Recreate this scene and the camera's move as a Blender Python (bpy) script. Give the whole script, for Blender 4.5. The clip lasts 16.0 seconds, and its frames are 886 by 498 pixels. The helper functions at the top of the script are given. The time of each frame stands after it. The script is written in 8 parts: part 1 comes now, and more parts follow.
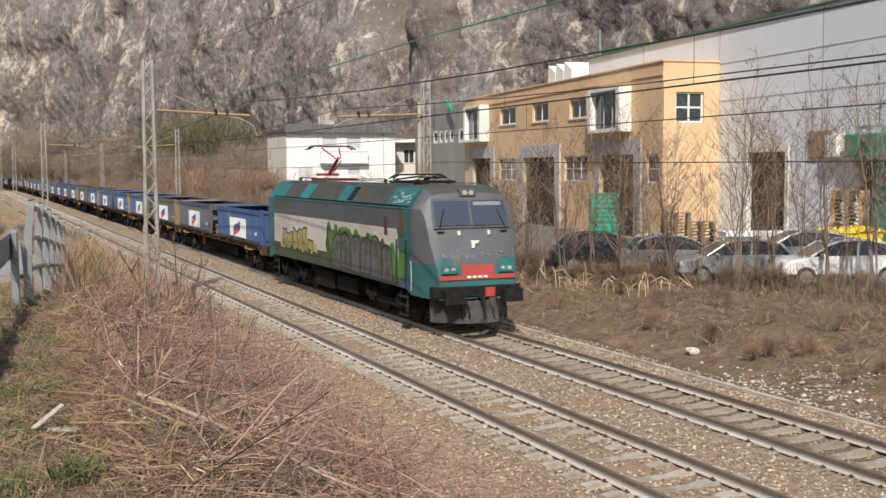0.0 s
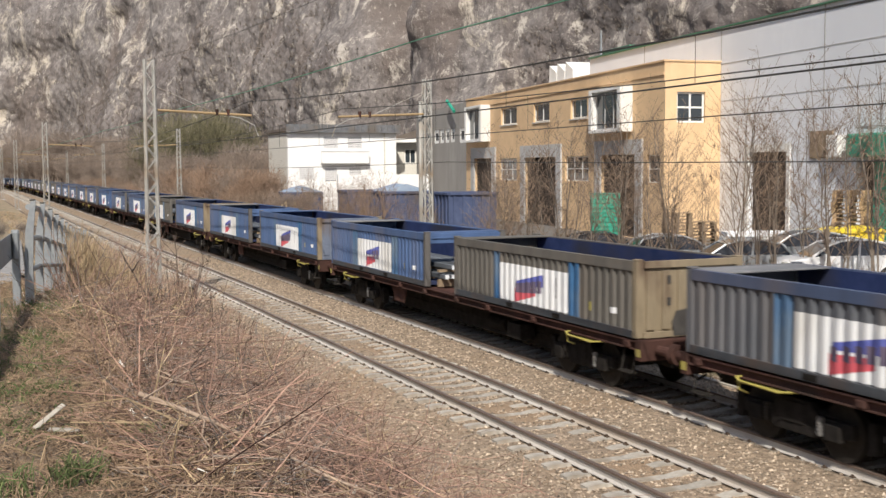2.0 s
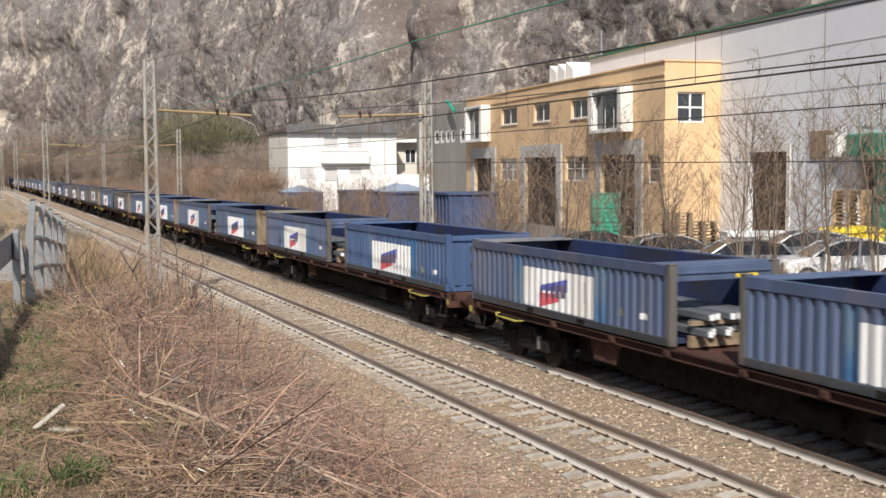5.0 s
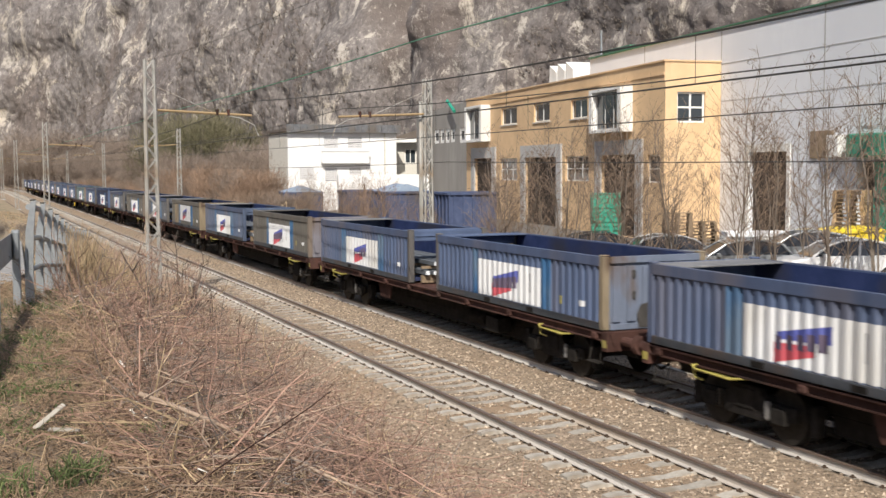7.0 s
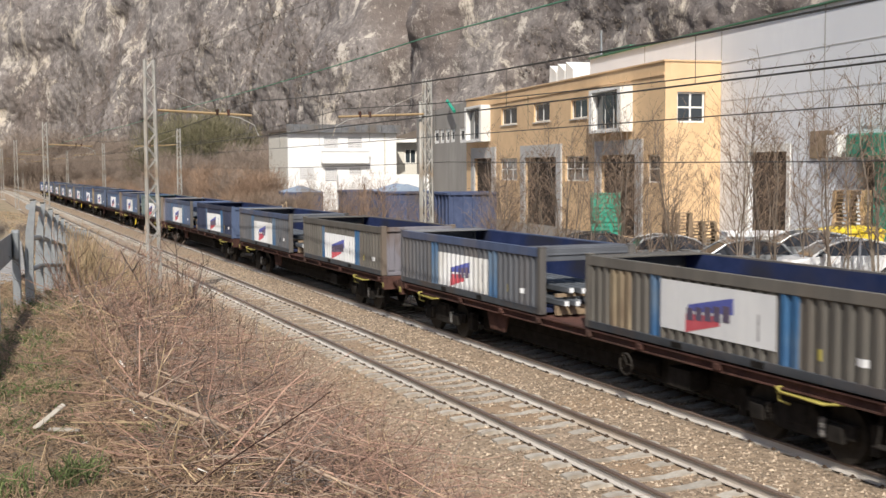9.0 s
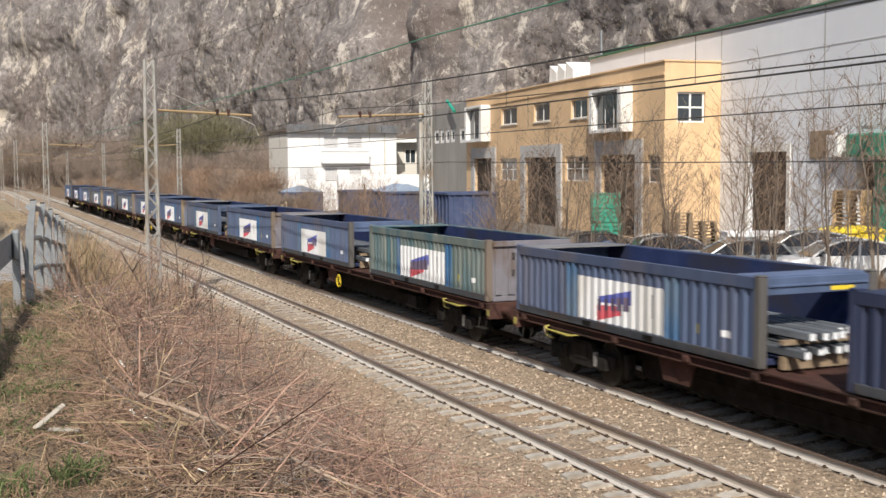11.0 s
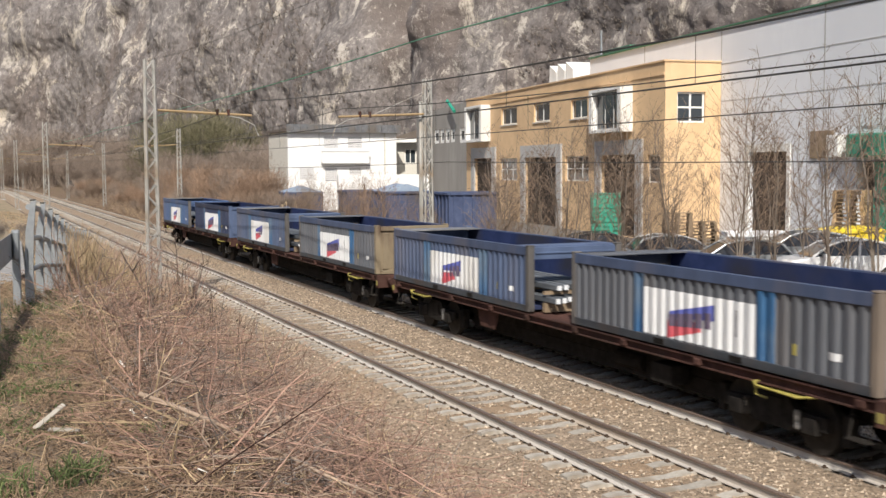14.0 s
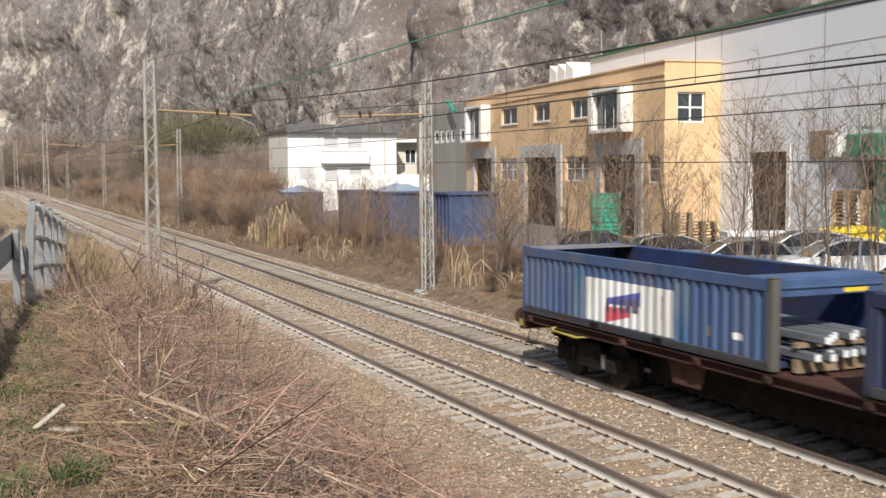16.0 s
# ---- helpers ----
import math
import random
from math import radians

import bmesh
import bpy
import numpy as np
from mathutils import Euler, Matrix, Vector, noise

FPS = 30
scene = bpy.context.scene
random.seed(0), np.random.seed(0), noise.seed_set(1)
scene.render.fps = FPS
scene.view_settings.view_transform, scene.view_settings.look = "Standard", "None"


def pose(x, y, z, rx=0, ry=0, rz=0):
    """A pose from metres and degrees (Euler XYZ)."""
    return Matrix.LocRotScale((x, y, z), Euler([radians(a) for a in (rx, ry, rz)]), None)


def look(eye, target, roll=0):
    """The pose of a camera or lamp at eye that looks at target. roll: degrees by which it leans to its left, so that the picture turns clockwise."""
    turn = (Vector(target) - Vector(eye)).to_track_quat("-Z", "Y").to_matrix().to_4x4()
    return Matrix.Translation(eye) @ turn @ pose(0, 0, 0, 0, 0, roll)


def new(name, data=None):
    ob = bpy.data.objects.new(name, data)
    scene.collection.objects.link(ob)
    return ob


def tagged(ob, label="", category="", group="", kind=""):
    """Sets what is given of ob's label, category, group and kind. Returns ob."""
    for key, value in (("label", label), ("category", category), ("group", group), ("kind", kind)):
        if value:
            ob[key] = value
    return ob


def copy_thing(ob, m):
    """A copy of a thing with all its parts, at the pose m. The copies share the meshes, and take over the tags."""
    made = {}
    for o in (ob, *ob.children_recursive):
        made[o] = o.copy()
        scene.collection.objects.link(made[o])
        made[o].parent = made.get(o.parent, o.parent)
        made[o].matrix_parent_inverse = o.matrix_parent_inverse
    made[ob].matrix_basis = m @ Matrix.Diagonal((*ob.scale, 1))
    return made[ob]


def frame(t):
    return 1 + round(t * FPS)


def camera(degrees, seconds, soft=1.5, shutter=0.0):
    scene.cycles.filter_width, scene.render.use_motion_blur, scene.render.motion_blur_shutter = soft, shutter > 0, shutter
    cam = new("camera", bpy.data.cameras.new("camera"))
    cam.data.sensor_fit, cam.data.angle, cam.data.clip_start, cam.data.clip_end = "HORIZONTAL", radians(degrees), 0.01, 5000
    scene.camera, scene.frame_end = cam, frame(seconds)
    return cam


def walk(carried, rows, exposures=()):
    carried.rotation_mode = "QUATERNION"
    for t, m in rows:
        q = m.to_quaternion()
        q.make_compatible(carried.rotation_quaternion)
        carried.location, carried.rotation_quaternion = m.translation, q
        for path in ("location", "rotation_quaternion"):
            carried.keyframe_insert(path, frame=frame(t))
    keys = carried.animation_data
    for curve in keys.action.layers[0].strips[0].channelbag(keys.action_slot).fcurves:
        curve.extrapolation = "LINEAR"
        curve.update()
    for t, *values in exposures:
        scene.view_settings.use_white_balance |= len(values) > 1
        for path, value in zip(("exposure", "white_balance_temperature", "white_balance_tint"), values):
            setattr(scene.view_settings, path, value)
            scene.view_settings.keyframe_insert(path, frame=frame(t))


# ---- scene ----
cam = camera(43.48, 16.0, soft=1.5, shutter=0.12)


def aim(turn):
    return pose(0, 0, 4.487, 85.868, 0, 66.689 + turn) @ pose(0, 0, 0, 0, 0, -0.317)


walk(cam, [(0.0, aim(-0.07)), (0.5, aim(-0.065)), (1.0, aim(-0.035)), (2.0, aim(-0.01)), (3.0, aim(0)), (16.0, aim(0))],
     exposures=[(0.0, -0.08), (1.0, -0.04), (2.5, 0.03), (4.0, 0.06), (16.0, 0.06)])

# ---- light ----
SUN = Vector((0.63, -0.325, 0.705)).normalized()
world = bpy.data.worlds.new("sky")
scene.world = world
world.use_nodes = True
wn = world.node_tree
sky = wn.nodes.new("ShaderNodeTexSky")
sky.sky_type, sky.sun_disc = "NISHITA", False
sky.sun_elevation = math.asin(SUN.z)
sky.sun_rotation = math.atan2(SUN.x, SUN.y)
sky.dust_density = 2.5
wn.links.new(sky.outputs[0], wn.nodes["Background"].inputs[0])
wn.nodes["Background"].inputs[1].default_value = 0.112
sun_data = bpy.data.lights.new("sun", "SUN")
sun_data.energy, sun_data.angle, sun_data.color = 5.0, radians(0.6), (1.0, 0.93, 0.83)
sun = new("sun", sun_data)
sun.matrix_world = look(SUN * 200, (0, 0, 0))


# ---- materials ----
def surf(name, c1, c2, rough=0.8, scale=3.0, bump=0.3, metal=0.0, c3=None, big=0.25, rand=0.0, stretch=(1, 1, 1), fine=None,
         dist=0.02, island=False, spots=0.5):
    """Two-scale procedural surface: c1 to c2 by fine noise, c3 in large stains."""
    m = bpy.data.materials.new(name)
    m.use_nodes = True
    nt = m.node_tree
    N, L = nt.nodes, nt.links
    b = N["Principled BSDF"]
    b.inputs["Roughness"].default_value = rough
    b.inputs["Metallic"].default_value = metal
    tc = N.new("ShaderNodeTexCoord")
    mp = N.new("ShaderNodeMapping")
    mp.inputs["Scale"].default_value = stretch
    L.new(tc.outputs["Object"], mp.inputs[0])
    n1 = N.new("ShaderNodeTexNoise")
    n1.inputs["Scale"].default_value, n1.inputs["Detail"].default_value, n1.inputs["Roughness"].default_value = scale, 8, 0.65
    L.new(mp.outputs[0], n1.inputs["Vector"])
    r1 = N.new("ShaderNodeValToRGB")
    r1.color_ramp.elements[0].position, r1.color_ramp.elements[1].position = 0.33, 0.67
    r1.color_ramp.elements[0].color, r1.color_ramp.elements[1].color = (*c1, 1), (*c2, 1)
    L.new(n1.outputs[0], r1.inputs[0])
    col = r1.outputs[0]
    if c3:
        n2 = N.new("ShaderNodeTexNoise")
        n2.inputs["Scale"].default_value, n2.inputs["Detail"].default_value = scale * big, 5
        L.new(mp.outputs[0], n2.inputs["Vector"])
        r2 = N.new("ShaderNodeValToRGB")
        r2.color_ramp.elements[0].position, r2.color_ramp.elements[1].position = spots, spots + 0.16
        L.new(n2.outputs[0], r2.inputs[0])
        mx = N.new("ShaderNodeMix")
        mx.data_type = "RGBA"
        L.new(r2.outputs[0], mx.inputs["Factor"])
        L.new(col, mx.inputs["A"])
        mx.inputs["B"].default_value = (*c3, 1)
        col = mx.outputs["Result"]
    if rand:
        if island:
            oi = N.new("ShaderNodeNewGeometry").outputs["Random Per Island"]
        else:
            oi = N.new("ShaderNodeObjectInfo").outputs["Random"]
        mr = N.new("ShaderNodeMapRange")
        mr.inputs["To Min"].default_value, mr.inputs["To Max"].default_value = 1 - rand, 1 + rand
        L.new(oi, mr.inputs["Value"])
        hs = N.new("ShaderNodeHueSaturation")
        L.new(mr.outputs[0], hs.inputs["Value"])
        L.new(col, hs.inputs["Color"])
        col = hs.outputs[0]
    L.new(col, b.inputs["Base Color"])
    if bump:
        n3 = N.new("ShaderNodeTexNoise")
        n3.inputs["Scale"].default_value, n3.inputs["Detail"].default_value = fine or scale * 3, 6
        L.new(mp.outputs[0], n3.inputs["Vector"])
        bp = N.new("ShaderNodeBump")
        bp.inputs["Strength"].default_value, bp.inputs["Distance"].default_value = bump, dist
        L.new(n3.outputs[0], bp.inputs["Height"])
        L.new(bp.outputs[0], b.inputs["Normal"])
    return m


def glass(name, tint=(0.04, 0.05, 0.06), rough=0.05):
    m = bpy.data.materials.new(name)
    m.use_nodes = True
    b = m.node_tree.nodes["Principled BSDF"]
    b.inputs["Base Color"].default_value = (*tint, 1)
    b.inputs["Roughness"].default_value = rough
    b.inputs["Specular IOR Level"].default_value = 0.6
    return m


M = dict(
    soil=surf("bank soil", (0.09, 0.066, 0.047), (0.20, 0.15, 0.105), 0.95, 2.2, 1.0, c3=(0.085, 0.085, 0.045), big=0.2, dist=0.08, spots=0.56),
    ballast=surf("track ballast", (0.14, 0.105, 0.071), (0.42, 0.325, 0.235), 0.95, 9.0, 1.0, c3=(0.30, 0.215, 0.14), big=0.05, dist=0.05, fine=22),
    # far-track bed colours are lowered to carry part of the train's shade
    shadeballast=surf("shade-darkened ballast", (0.085, 0.066, 0.05), (0.26, 0.205, 0.155), 0.95, 9.0, 1.0, c3=(0.19, 0.13, 0.085), big=0.05, dist=0.05, fine=22),
    shadestone=surf("shade-darkened stone", (0.15, 0.115, 0.085), (0.33, 0.265, 0.205), 0.9, 6.0, 0.3, rand=0.5, island=True),
    shadesleeper=surf("shade-darkened sleeper", (0.22, 0.195, 0.16), (0.35, 0.32, 0.275), 0.9, 7.0, 0.4, rand=0.14, c3=(0.17, 0.14, 0.105)),
    farsoil=surf("far bank soil", (0.10, 0.072, 0.053), (0.24, 0.174, 0.128), 0.95, 2.6, 1.0, c3=(0.15, 0.125, 0.078), big=0.3, dist=0.10, spots=0.5),
    stone=surf("ballast stone", (0.18, 0.14, 0.10), (0.48, 0.395, 0.305), 0.9, 6.0, 0.3, rand=0.6, island=True),
    verge=surf("dry verge", (0.24, 0.185, 0.12), (0.36, 0.28, 0.19), 0.95, 1.2, 0.6, c3=(0.16, 0.15, 0.08), big=0.3, dist=0.05),
    leaf=surf("olive ivy leaf", (0.12, 0.112, 0.07), (0.20, 0.185, 0.115), 0.8, 3.0, 0, rand=0.4, island=True),
    yard=surf("yard asphalt", (0.10, 0.095, 0.09), (0.16, 0.15, 0.14), 0.9, 2.0, 0.4, c3=(0.13, 0.11, 0.08)),
    road=surf("road asphalt", (0.25, 0.245, 0.24), (0.33, 0.325, 0.315), 0.9, 6.0, 0.3, c3=(0.22, 0.215, 0.21)),
    sleeper=surf("concrete sleeper", (0.30, 0.275, 0.235), (0.44, 0.41, 0.36), 0.9, 7.0, 0.4, rand=0.14, c3=(0.25, 0.21, 0.16)),
    railtop=surf("worn rail head", (0.13, 0.095, 0.075), (0.20, 0.15, 0.125), 0.5, 3.0, 0.1, metal=0.15, stretch=(0.1, 1, 1)),
    railside=surf("whitewashed rail web", (0.40, 0.375, 0.345), (0.53, 0.51, 0.48), 0.8, 2.5, 0.2, c3=(0.33, 0.27, 0.21), stretch=(0.25, 1, 1)),
    clip=surf("rusty clip", (0.06, 0.045, 0.035), (0.11, 0.08, 0.06), 0.8, 20, 0.2),
    galv=surf("galvanised steel", (0.24, 0.26, 0.28), (0.34, 0.36, 0.37), 0.5, 4.0, 0.1, metal=0.45, c3=(0.30, 0.29, 0.27)),
    mastpaint=surf("weathered mast steel", (0.30, 0.30, 0.28), (0.42, 0.41, 0.39), 0.7, 3.0, 0.2, metal=0.2, c3=(0.26, 0.20, 0.14)),
    arm=surf("ochre arm tube", (0.27, 0.19, 0.10), (0.36, 0.26, 0.14), 0.7, 5.0, 0.1),
    wire=surf("dark cable", (0.03, 0.03, 0.03), (0.05, 0.05, 0.045), 0.6, 5.0, 0),
    greenwire=surf("verdigris cable", (0.08, 0.24, 0.16), (0.12, 0.30, 0.21), 0.6, 5.0, 0),
    orange=surf("ochre render", (0.67, 0.47, 0.275), (0.75, 0.535, 0.32), 0.9, 1.2, 0.15, c3=(0.62, 0.43, 0.25), big=0.3),
    greyrender=surf("grey render", (0.42, 0.42, 0.42), (0.52, 0.52, 0.52), 0.9, 1.0, 0.15, c3=(0.38, 0.38, 0.37)),
    hall=surf("pale grey cladding", (0.73, 0.755, 0.80), (0.79, 0.815, 0.855), 0.7, 0.8, 0.05, c3=(0.71, 0.735, 0.78), stretch=(1, 1, 0.3)),
    white=surf("white paint", (0.74, 0.74, 0.73), (0.82, 0.82, 0.80), 0.7, 2.0, 0.05, c3=(0.66, 0.66, 0.64)),
    whitehouse=surf("white house render", (0.76, 0.76, 0.76), (0.84, 0.84, 0.83), 0.85, 1.0, 0.1),
    roof=surf("brown roof edge", (0.10, 0.085, 0.07), (0.16, 0.13, 0.11), 0.85, 3.0, 0.3),
    green=surf("green sheet metal", (0.05, 0.14, 0.08), (0.07, 0.20, 0.12), 0.6, 2.0, 0.1),
    teal=surf("teal plastic", (0.02, 0.26, 0.17), (0.04, 0.36, 0.25), 0.5, 3.0, 0.1, rand=0.12),
    glass=glass("window glass"),
    # brown-black of the doors, also painted dimness of rooms behind openings
    dark=surf("dark door and unlit room", (0.05, 0.041, 0.035), (0.09, 0.074, 0.064), 0.9, 2.0, 0.1),
    wood=surf("pallet wood", (0.34, 0.23, 0.12), (0.50, 0.36, 0.21), 0.85, 6.0, 0.3, rand=0.25, stretch=(1, 1, 4)),
    yellow=surf("yellow plastic", (0.68, 0.50, 0.02), (0.78, 0.60, 0.05), 0.5, 3.0, 0.1),
    bluebin=surf("blue skip paint", (0.038, 0.056, 0.12), (0.07, 0.096, 0.185), 0.75, 2.0, 0.2, c3=(0.09, 0.075, 0.07)),
    tarp=surf("faded blue sheeting", (0.22, 0.29, 0.40), (0.34, 0.41, 0.50), 0.8, 1.5, 0.3, c3=(0.16, 0.22, 0.34)),
    lime=surf("dull yellow paint", (0.31, 0.265, 0.055), (0.43, 0.375, 0.10), 0.6, 4.0, 0.1, c3=(0.20, 0.165, 0.07)),
    lining=surf("dark navy inner face", (0.018, 0.030, 0.085), (0.034, 0.05, 0.135), 0.8, 2.0, 0.2, c3=(0.035, 0.038, 0.06)),
    rubble=surf("dirty rubble stone", (0.32, 0.29, 0.25), (0.48, 0.45, 0.40), 0.95, 9.0, 0.5, rand=0.3, island=True),
    rust=surf("rust red frame", (0.05, 0.028, 0.024), (0.10, 0.052, 0.043), 0.85, 3.0, 0.3, c3=(0.04, 0.03, 0.026), rand=0.25),
    grime=surf("black bogie grime", (0.012, 0.011, 0.010), (0.03, 0.027, 0.025), 0.85, 5.0, 0.4),
    wheel=surf("wheel steel", (0.03, 0.027, 0.024), (0.055, 0.05, 0.045), 0.65, 6.0, 0.1, metal=0.4),
    spring=surf("spring steel", (0.17, 0.165, 0.16), (0.28, 0.275, 0.27), 0.5, 6.0, 0.1, metal=0.4),
    billet=surf("steel billet", (0.07, 0.08, 0.095), (0.13, 0.145, 0.165), 0.7, 4.0, 0.2, rand=0.25, stretch=(0.3, 1, 1)),
    billetend=surf("white sprayed billet end", (0.62, 0.65, 0.68), (0.80, 0.82, 0.84), 0.8, 8.0, 0.1),
    timber=surf("dunnage timber", (0.19, 0.14, 0.09), (0.30, 0.225, 0.15), 0.9, 5.0, 0.3),
    stem=surf("dead bramble stem", (0.17, 0.10, 0.075), (0.32, 0.207, 0.155), 0.85, 3.0, 0.1, rand=0.6, island=True),
    straw=surf("dry straw", (0.31, 0.225, 0.13), (0.50, 0.385, 0.24), 0.9, 3.0, 0.1, rand=0.35, island=True),
    bankstem=surf("brown bank stem", (0.10, 0.068, 0.048), (0.22, 0.155, 0.11), 0.9, 3.0, 0.1, rand=0.5, island=True),
    deadgrass=surf("matted dead grass", (0.20, 0.135, 0.088), (0.36, 0.255, 0.17), 0.9, 3.0, 0.1, rand=0.4, island=True),
    darkstem=surf("dark dead stem", (0.075, 0.055, 0.045), (0.14, 0.105, 0.085), 0.9, 3.0, 0.1, rand=0.3, island=True),
    cane=surf("bleached cane", (0.40, 0.30, 0.185), (0.60, 0.48, 0.32), 0.9, 3.0, 0.1, rand=0.3, island=True),
    cutwood=surf("cut branch wood", (0.25, 0.18, 0.13), (0.43, 0.33, 0.25), 0.9, 3.0, 0.2, stretch=(1, 1, 1), rand=0.2, island=True),
    litter=surf("brown litter", (0.17, 0.12, 0.075), (0.32, 0.235, 0.15), 0.9, 3.0, 0.1, rand=0.45, island=True),
    grass=surf("green grass", (0.06, 0.085, 0.028), (0.12, 0.15, 0.055), 0.9, 3.0, 0.1, rand=0.35, island=True),
    twig=surf("bare twig", (0.155, 0.112, 0.082), (0.28, 0.205, 0.15), 0.9, 3.0, 0.1, rand=0.35, island=True),
    redtwig=surf("russet twig", (0.20, 0.135, 0.095), (0.33, 0.225, 0.155), 0.9, 3.0, 0.1, rand=0.35, island=True),
    hazetwig=surf("grey-brown thicket twig", (0.175, 0.138, 0.112), (0.30, 0.24, 0.195), 0.9, 3.0, 0.1, rand=0.3, island=True),
    greytwig=surf("grey scrub twig", (0.12, 0.10, 0.085), (0.22, 0.185, 0.16), 0.9, 3.0, 0.1, rand=0.4, island=True),
    trunk=surf("bare trunk bark", (0.14, 0.115, 0.095), (0.26, 0.22, 0.18), 0.9, 4.0, 0.4, stretch=(1, 1, 0.3)),
    paleconc=surf("pale concrete", (0.55, 0.53, 0.48), (0.70, 0.68, 0.62), 0.9, 6.0, 0.3),
    carwhite=surf("white car paint", (0.72, 0.73, 0.75), (0.76, 0.77, 0.79), 0.25, 1.0, 0),
    cardark=surf("dark car paint", (0.03, 0.035, 0.045), (0.05, 0.055, 0.065), 0.22, 1.0, 0),
    cargrey=surf("silver car paint", (0.38, 0.40, 0.42), (0.44, 0.46, 0.48), 0.28, 1.0, 0, metal=0.4),
    rubber=surf("tyre rubber", (0.02, 0.02, 0.02), (0.035, 0.035, 0.035), 0.8, 9.0, 0.2),
)


def rock_material():
    """Limestone: mottled grey, brown growth, cream scars, pale flecks and dark seams."""
    m = surf("cliff rock", (0.10, 0.090, 0.088), (0.255, 0.232, 0.222), 0.95, 0.7, 0.45, c3=(0.135, 0.112, 0.102), big=0.06, dist=0.7, fine=1.6, stretch=(1, 1, 0.7), spots=0.47)
    nt = m.node_tree
    N, L = nt.nodes, nt.links
    b = N["Principled BSDF"]
    out = b.inputs["Base Color"].links[0].from_socket
    tc = N.new("ShaderNodeTexCoord")
    layers = ((0.075, 0.7, 0.50, 0.59, (0.105, 0.091, 0.088), 0.78), (0.036, 0.7, 0.555, 0.615, (0.46, 0.415, 0.35), 0.82), (0.10, 0.75, 0.55, 0.61, (0.43, 0.397, 0.355), 0.82),
              (0.8, 0.7, 0.565, 0.64, (0.40, 0.37, 0.335), 0.8))
    for scale, zs, lo, hi, colour, rough in layers:
        mp = N.new("ShaderNodeMapping")
        mp.inputs["Scale"].default_value = (1, 1, zs)
        mp.inputs["Location"].default_value = (scale * 900, 3 + scale * 50, 7)
        L.new(tc.outputs["Object"], mp.inputs[0])
        n = N.new("ShaderNodeTexNoise")
        n.inputs["Scale"].default_value, n.inputs["Detail"].default_value, n.inputs["Roughness"].default_value = scale, 10, rough
        n.inputs["Distortion"].default_value = 0.6
        L.new(mp.outputs[0], n.inputs["Vector"])
        r = N.new("ShaderNodeValToRGB")
        r.color_ramp.elements[0].position, r.color_ramp.elements[1].position = lo, hi
        L.new(n.outputs[0], r.inputs[0])
        mx = N.new("ShaderNodeMix")
        mx.data_type = "RGBA"
        L.new(r.outputs[0], mx.inputs["Factor"])
        L.new(out, mx.inputs["A"])
        mx.inputs["B"].default_value = (*colour, 1)
        out = mx.outputs["Result"]
    L.new(out, b.inputs["Base Color"])
    return m


M["rock"] = rock_material()
# sooty, dusty, leafy and shade-darkened surfaces have hardly any sheen
for key in ("grime", "wheel", "shadeballast", "shadestone", "shadesleeper", "rust", "clip", "leaf", "farsoil", "dark", "lining"):
    for nd in M[key].node_tree.nodes:
        if nd.type == "BSDF_PRINCIPLED":
            nd.inputs["Specular IOR Level"].default_value = 0.08


# ---- mesh helpers ----
def cuboid(bm, x0, y0, z0, x1, y1, z1, m=None):
    """An axis-aligned block between two corners, moved by m."""
    vs = [Vector((x, y, z)) for z in (z0, z1) for y in (y0, y1) for x in (x0, x1)]
    if m is not None:
        vs = [m @ v for v in vs]
    v = [bm.verts.new(c) for c in vs]
    for f in ((0, 2, 3, 1), (4, 5, 7, 6), (0, 1, 5, 4), (2, 6, 7, 3), (0, 4, 6, 2), (1, 3, 7, 5)):
        bm.faces.new([v[i] for i in f])


def tube(bm, pts, radii, sides=6):
    """A bent tube through pts."""
    rings = []
    pts = [Vector(q) for q in pts]
    if not hasattr(radii, "__len__"):
        radii = [radii] * len(pts)
    for i, (q, r) in enumerate(zip(pts, radii)):
        d = (pts[min(i + 1, len(pts) - 1)] - pts[max(i - 1, 0)]).normalized()
        u = d.cross(Vector((0, 0, 1)) if abs(d.z) < 0.9 else Vector((1, 0, 0))).normalized()
        w = d.cross(u)
        rings.append([bm.verts.new(q + (u * math.cos(a) + w * math.sin(a)) * r) for a in (2 * math.pi * k / sides for k in range(sides))])
    for a, b in zip(rings, rings[1:]):
        for k in range(sides):
            bm.faces.new((a[k], a[(k + 1) % sides], b[(k + 1) % sides], b[k]))
    if sides > 2:
        bm.faces.new(rings[0])
        bm.faces.new(rings[-1][::-1])


def disc(bm, c, axis, r, depth, sides=20, inner=0):
    """A cylinder of the given depth centred at c along x, y or z."""
    o = [Vector((math.cos(2 * math.pi * k / sides) * r, math.sin(2 * math.pi * k / sides) * r, 0)) for k in range(sides)]
    turn = {"z": Matrix.Identity(3), "y": Matrix.Rotation(radians(90), 3, "X"), "x": Matrix.Rotation(radians(90), 3, "Y")}[axis]
    top = [bm.verts.new(Vector(c) + turn @ (v + Vector((0, 0, depth / 2)))) for v in o]
    bot = [bm.verts.new(Vector(c) + turn @ (v - Vector((0, 0, depth / 2)))) for v in o]
    bm.faces.new(top)
    bm.faces.new(bot[::-1])
    for k in range(sides):
        bm.faces.new((bot[k], bot[(k + 1) % sides], top[(k + 1) % sides], top[k]))


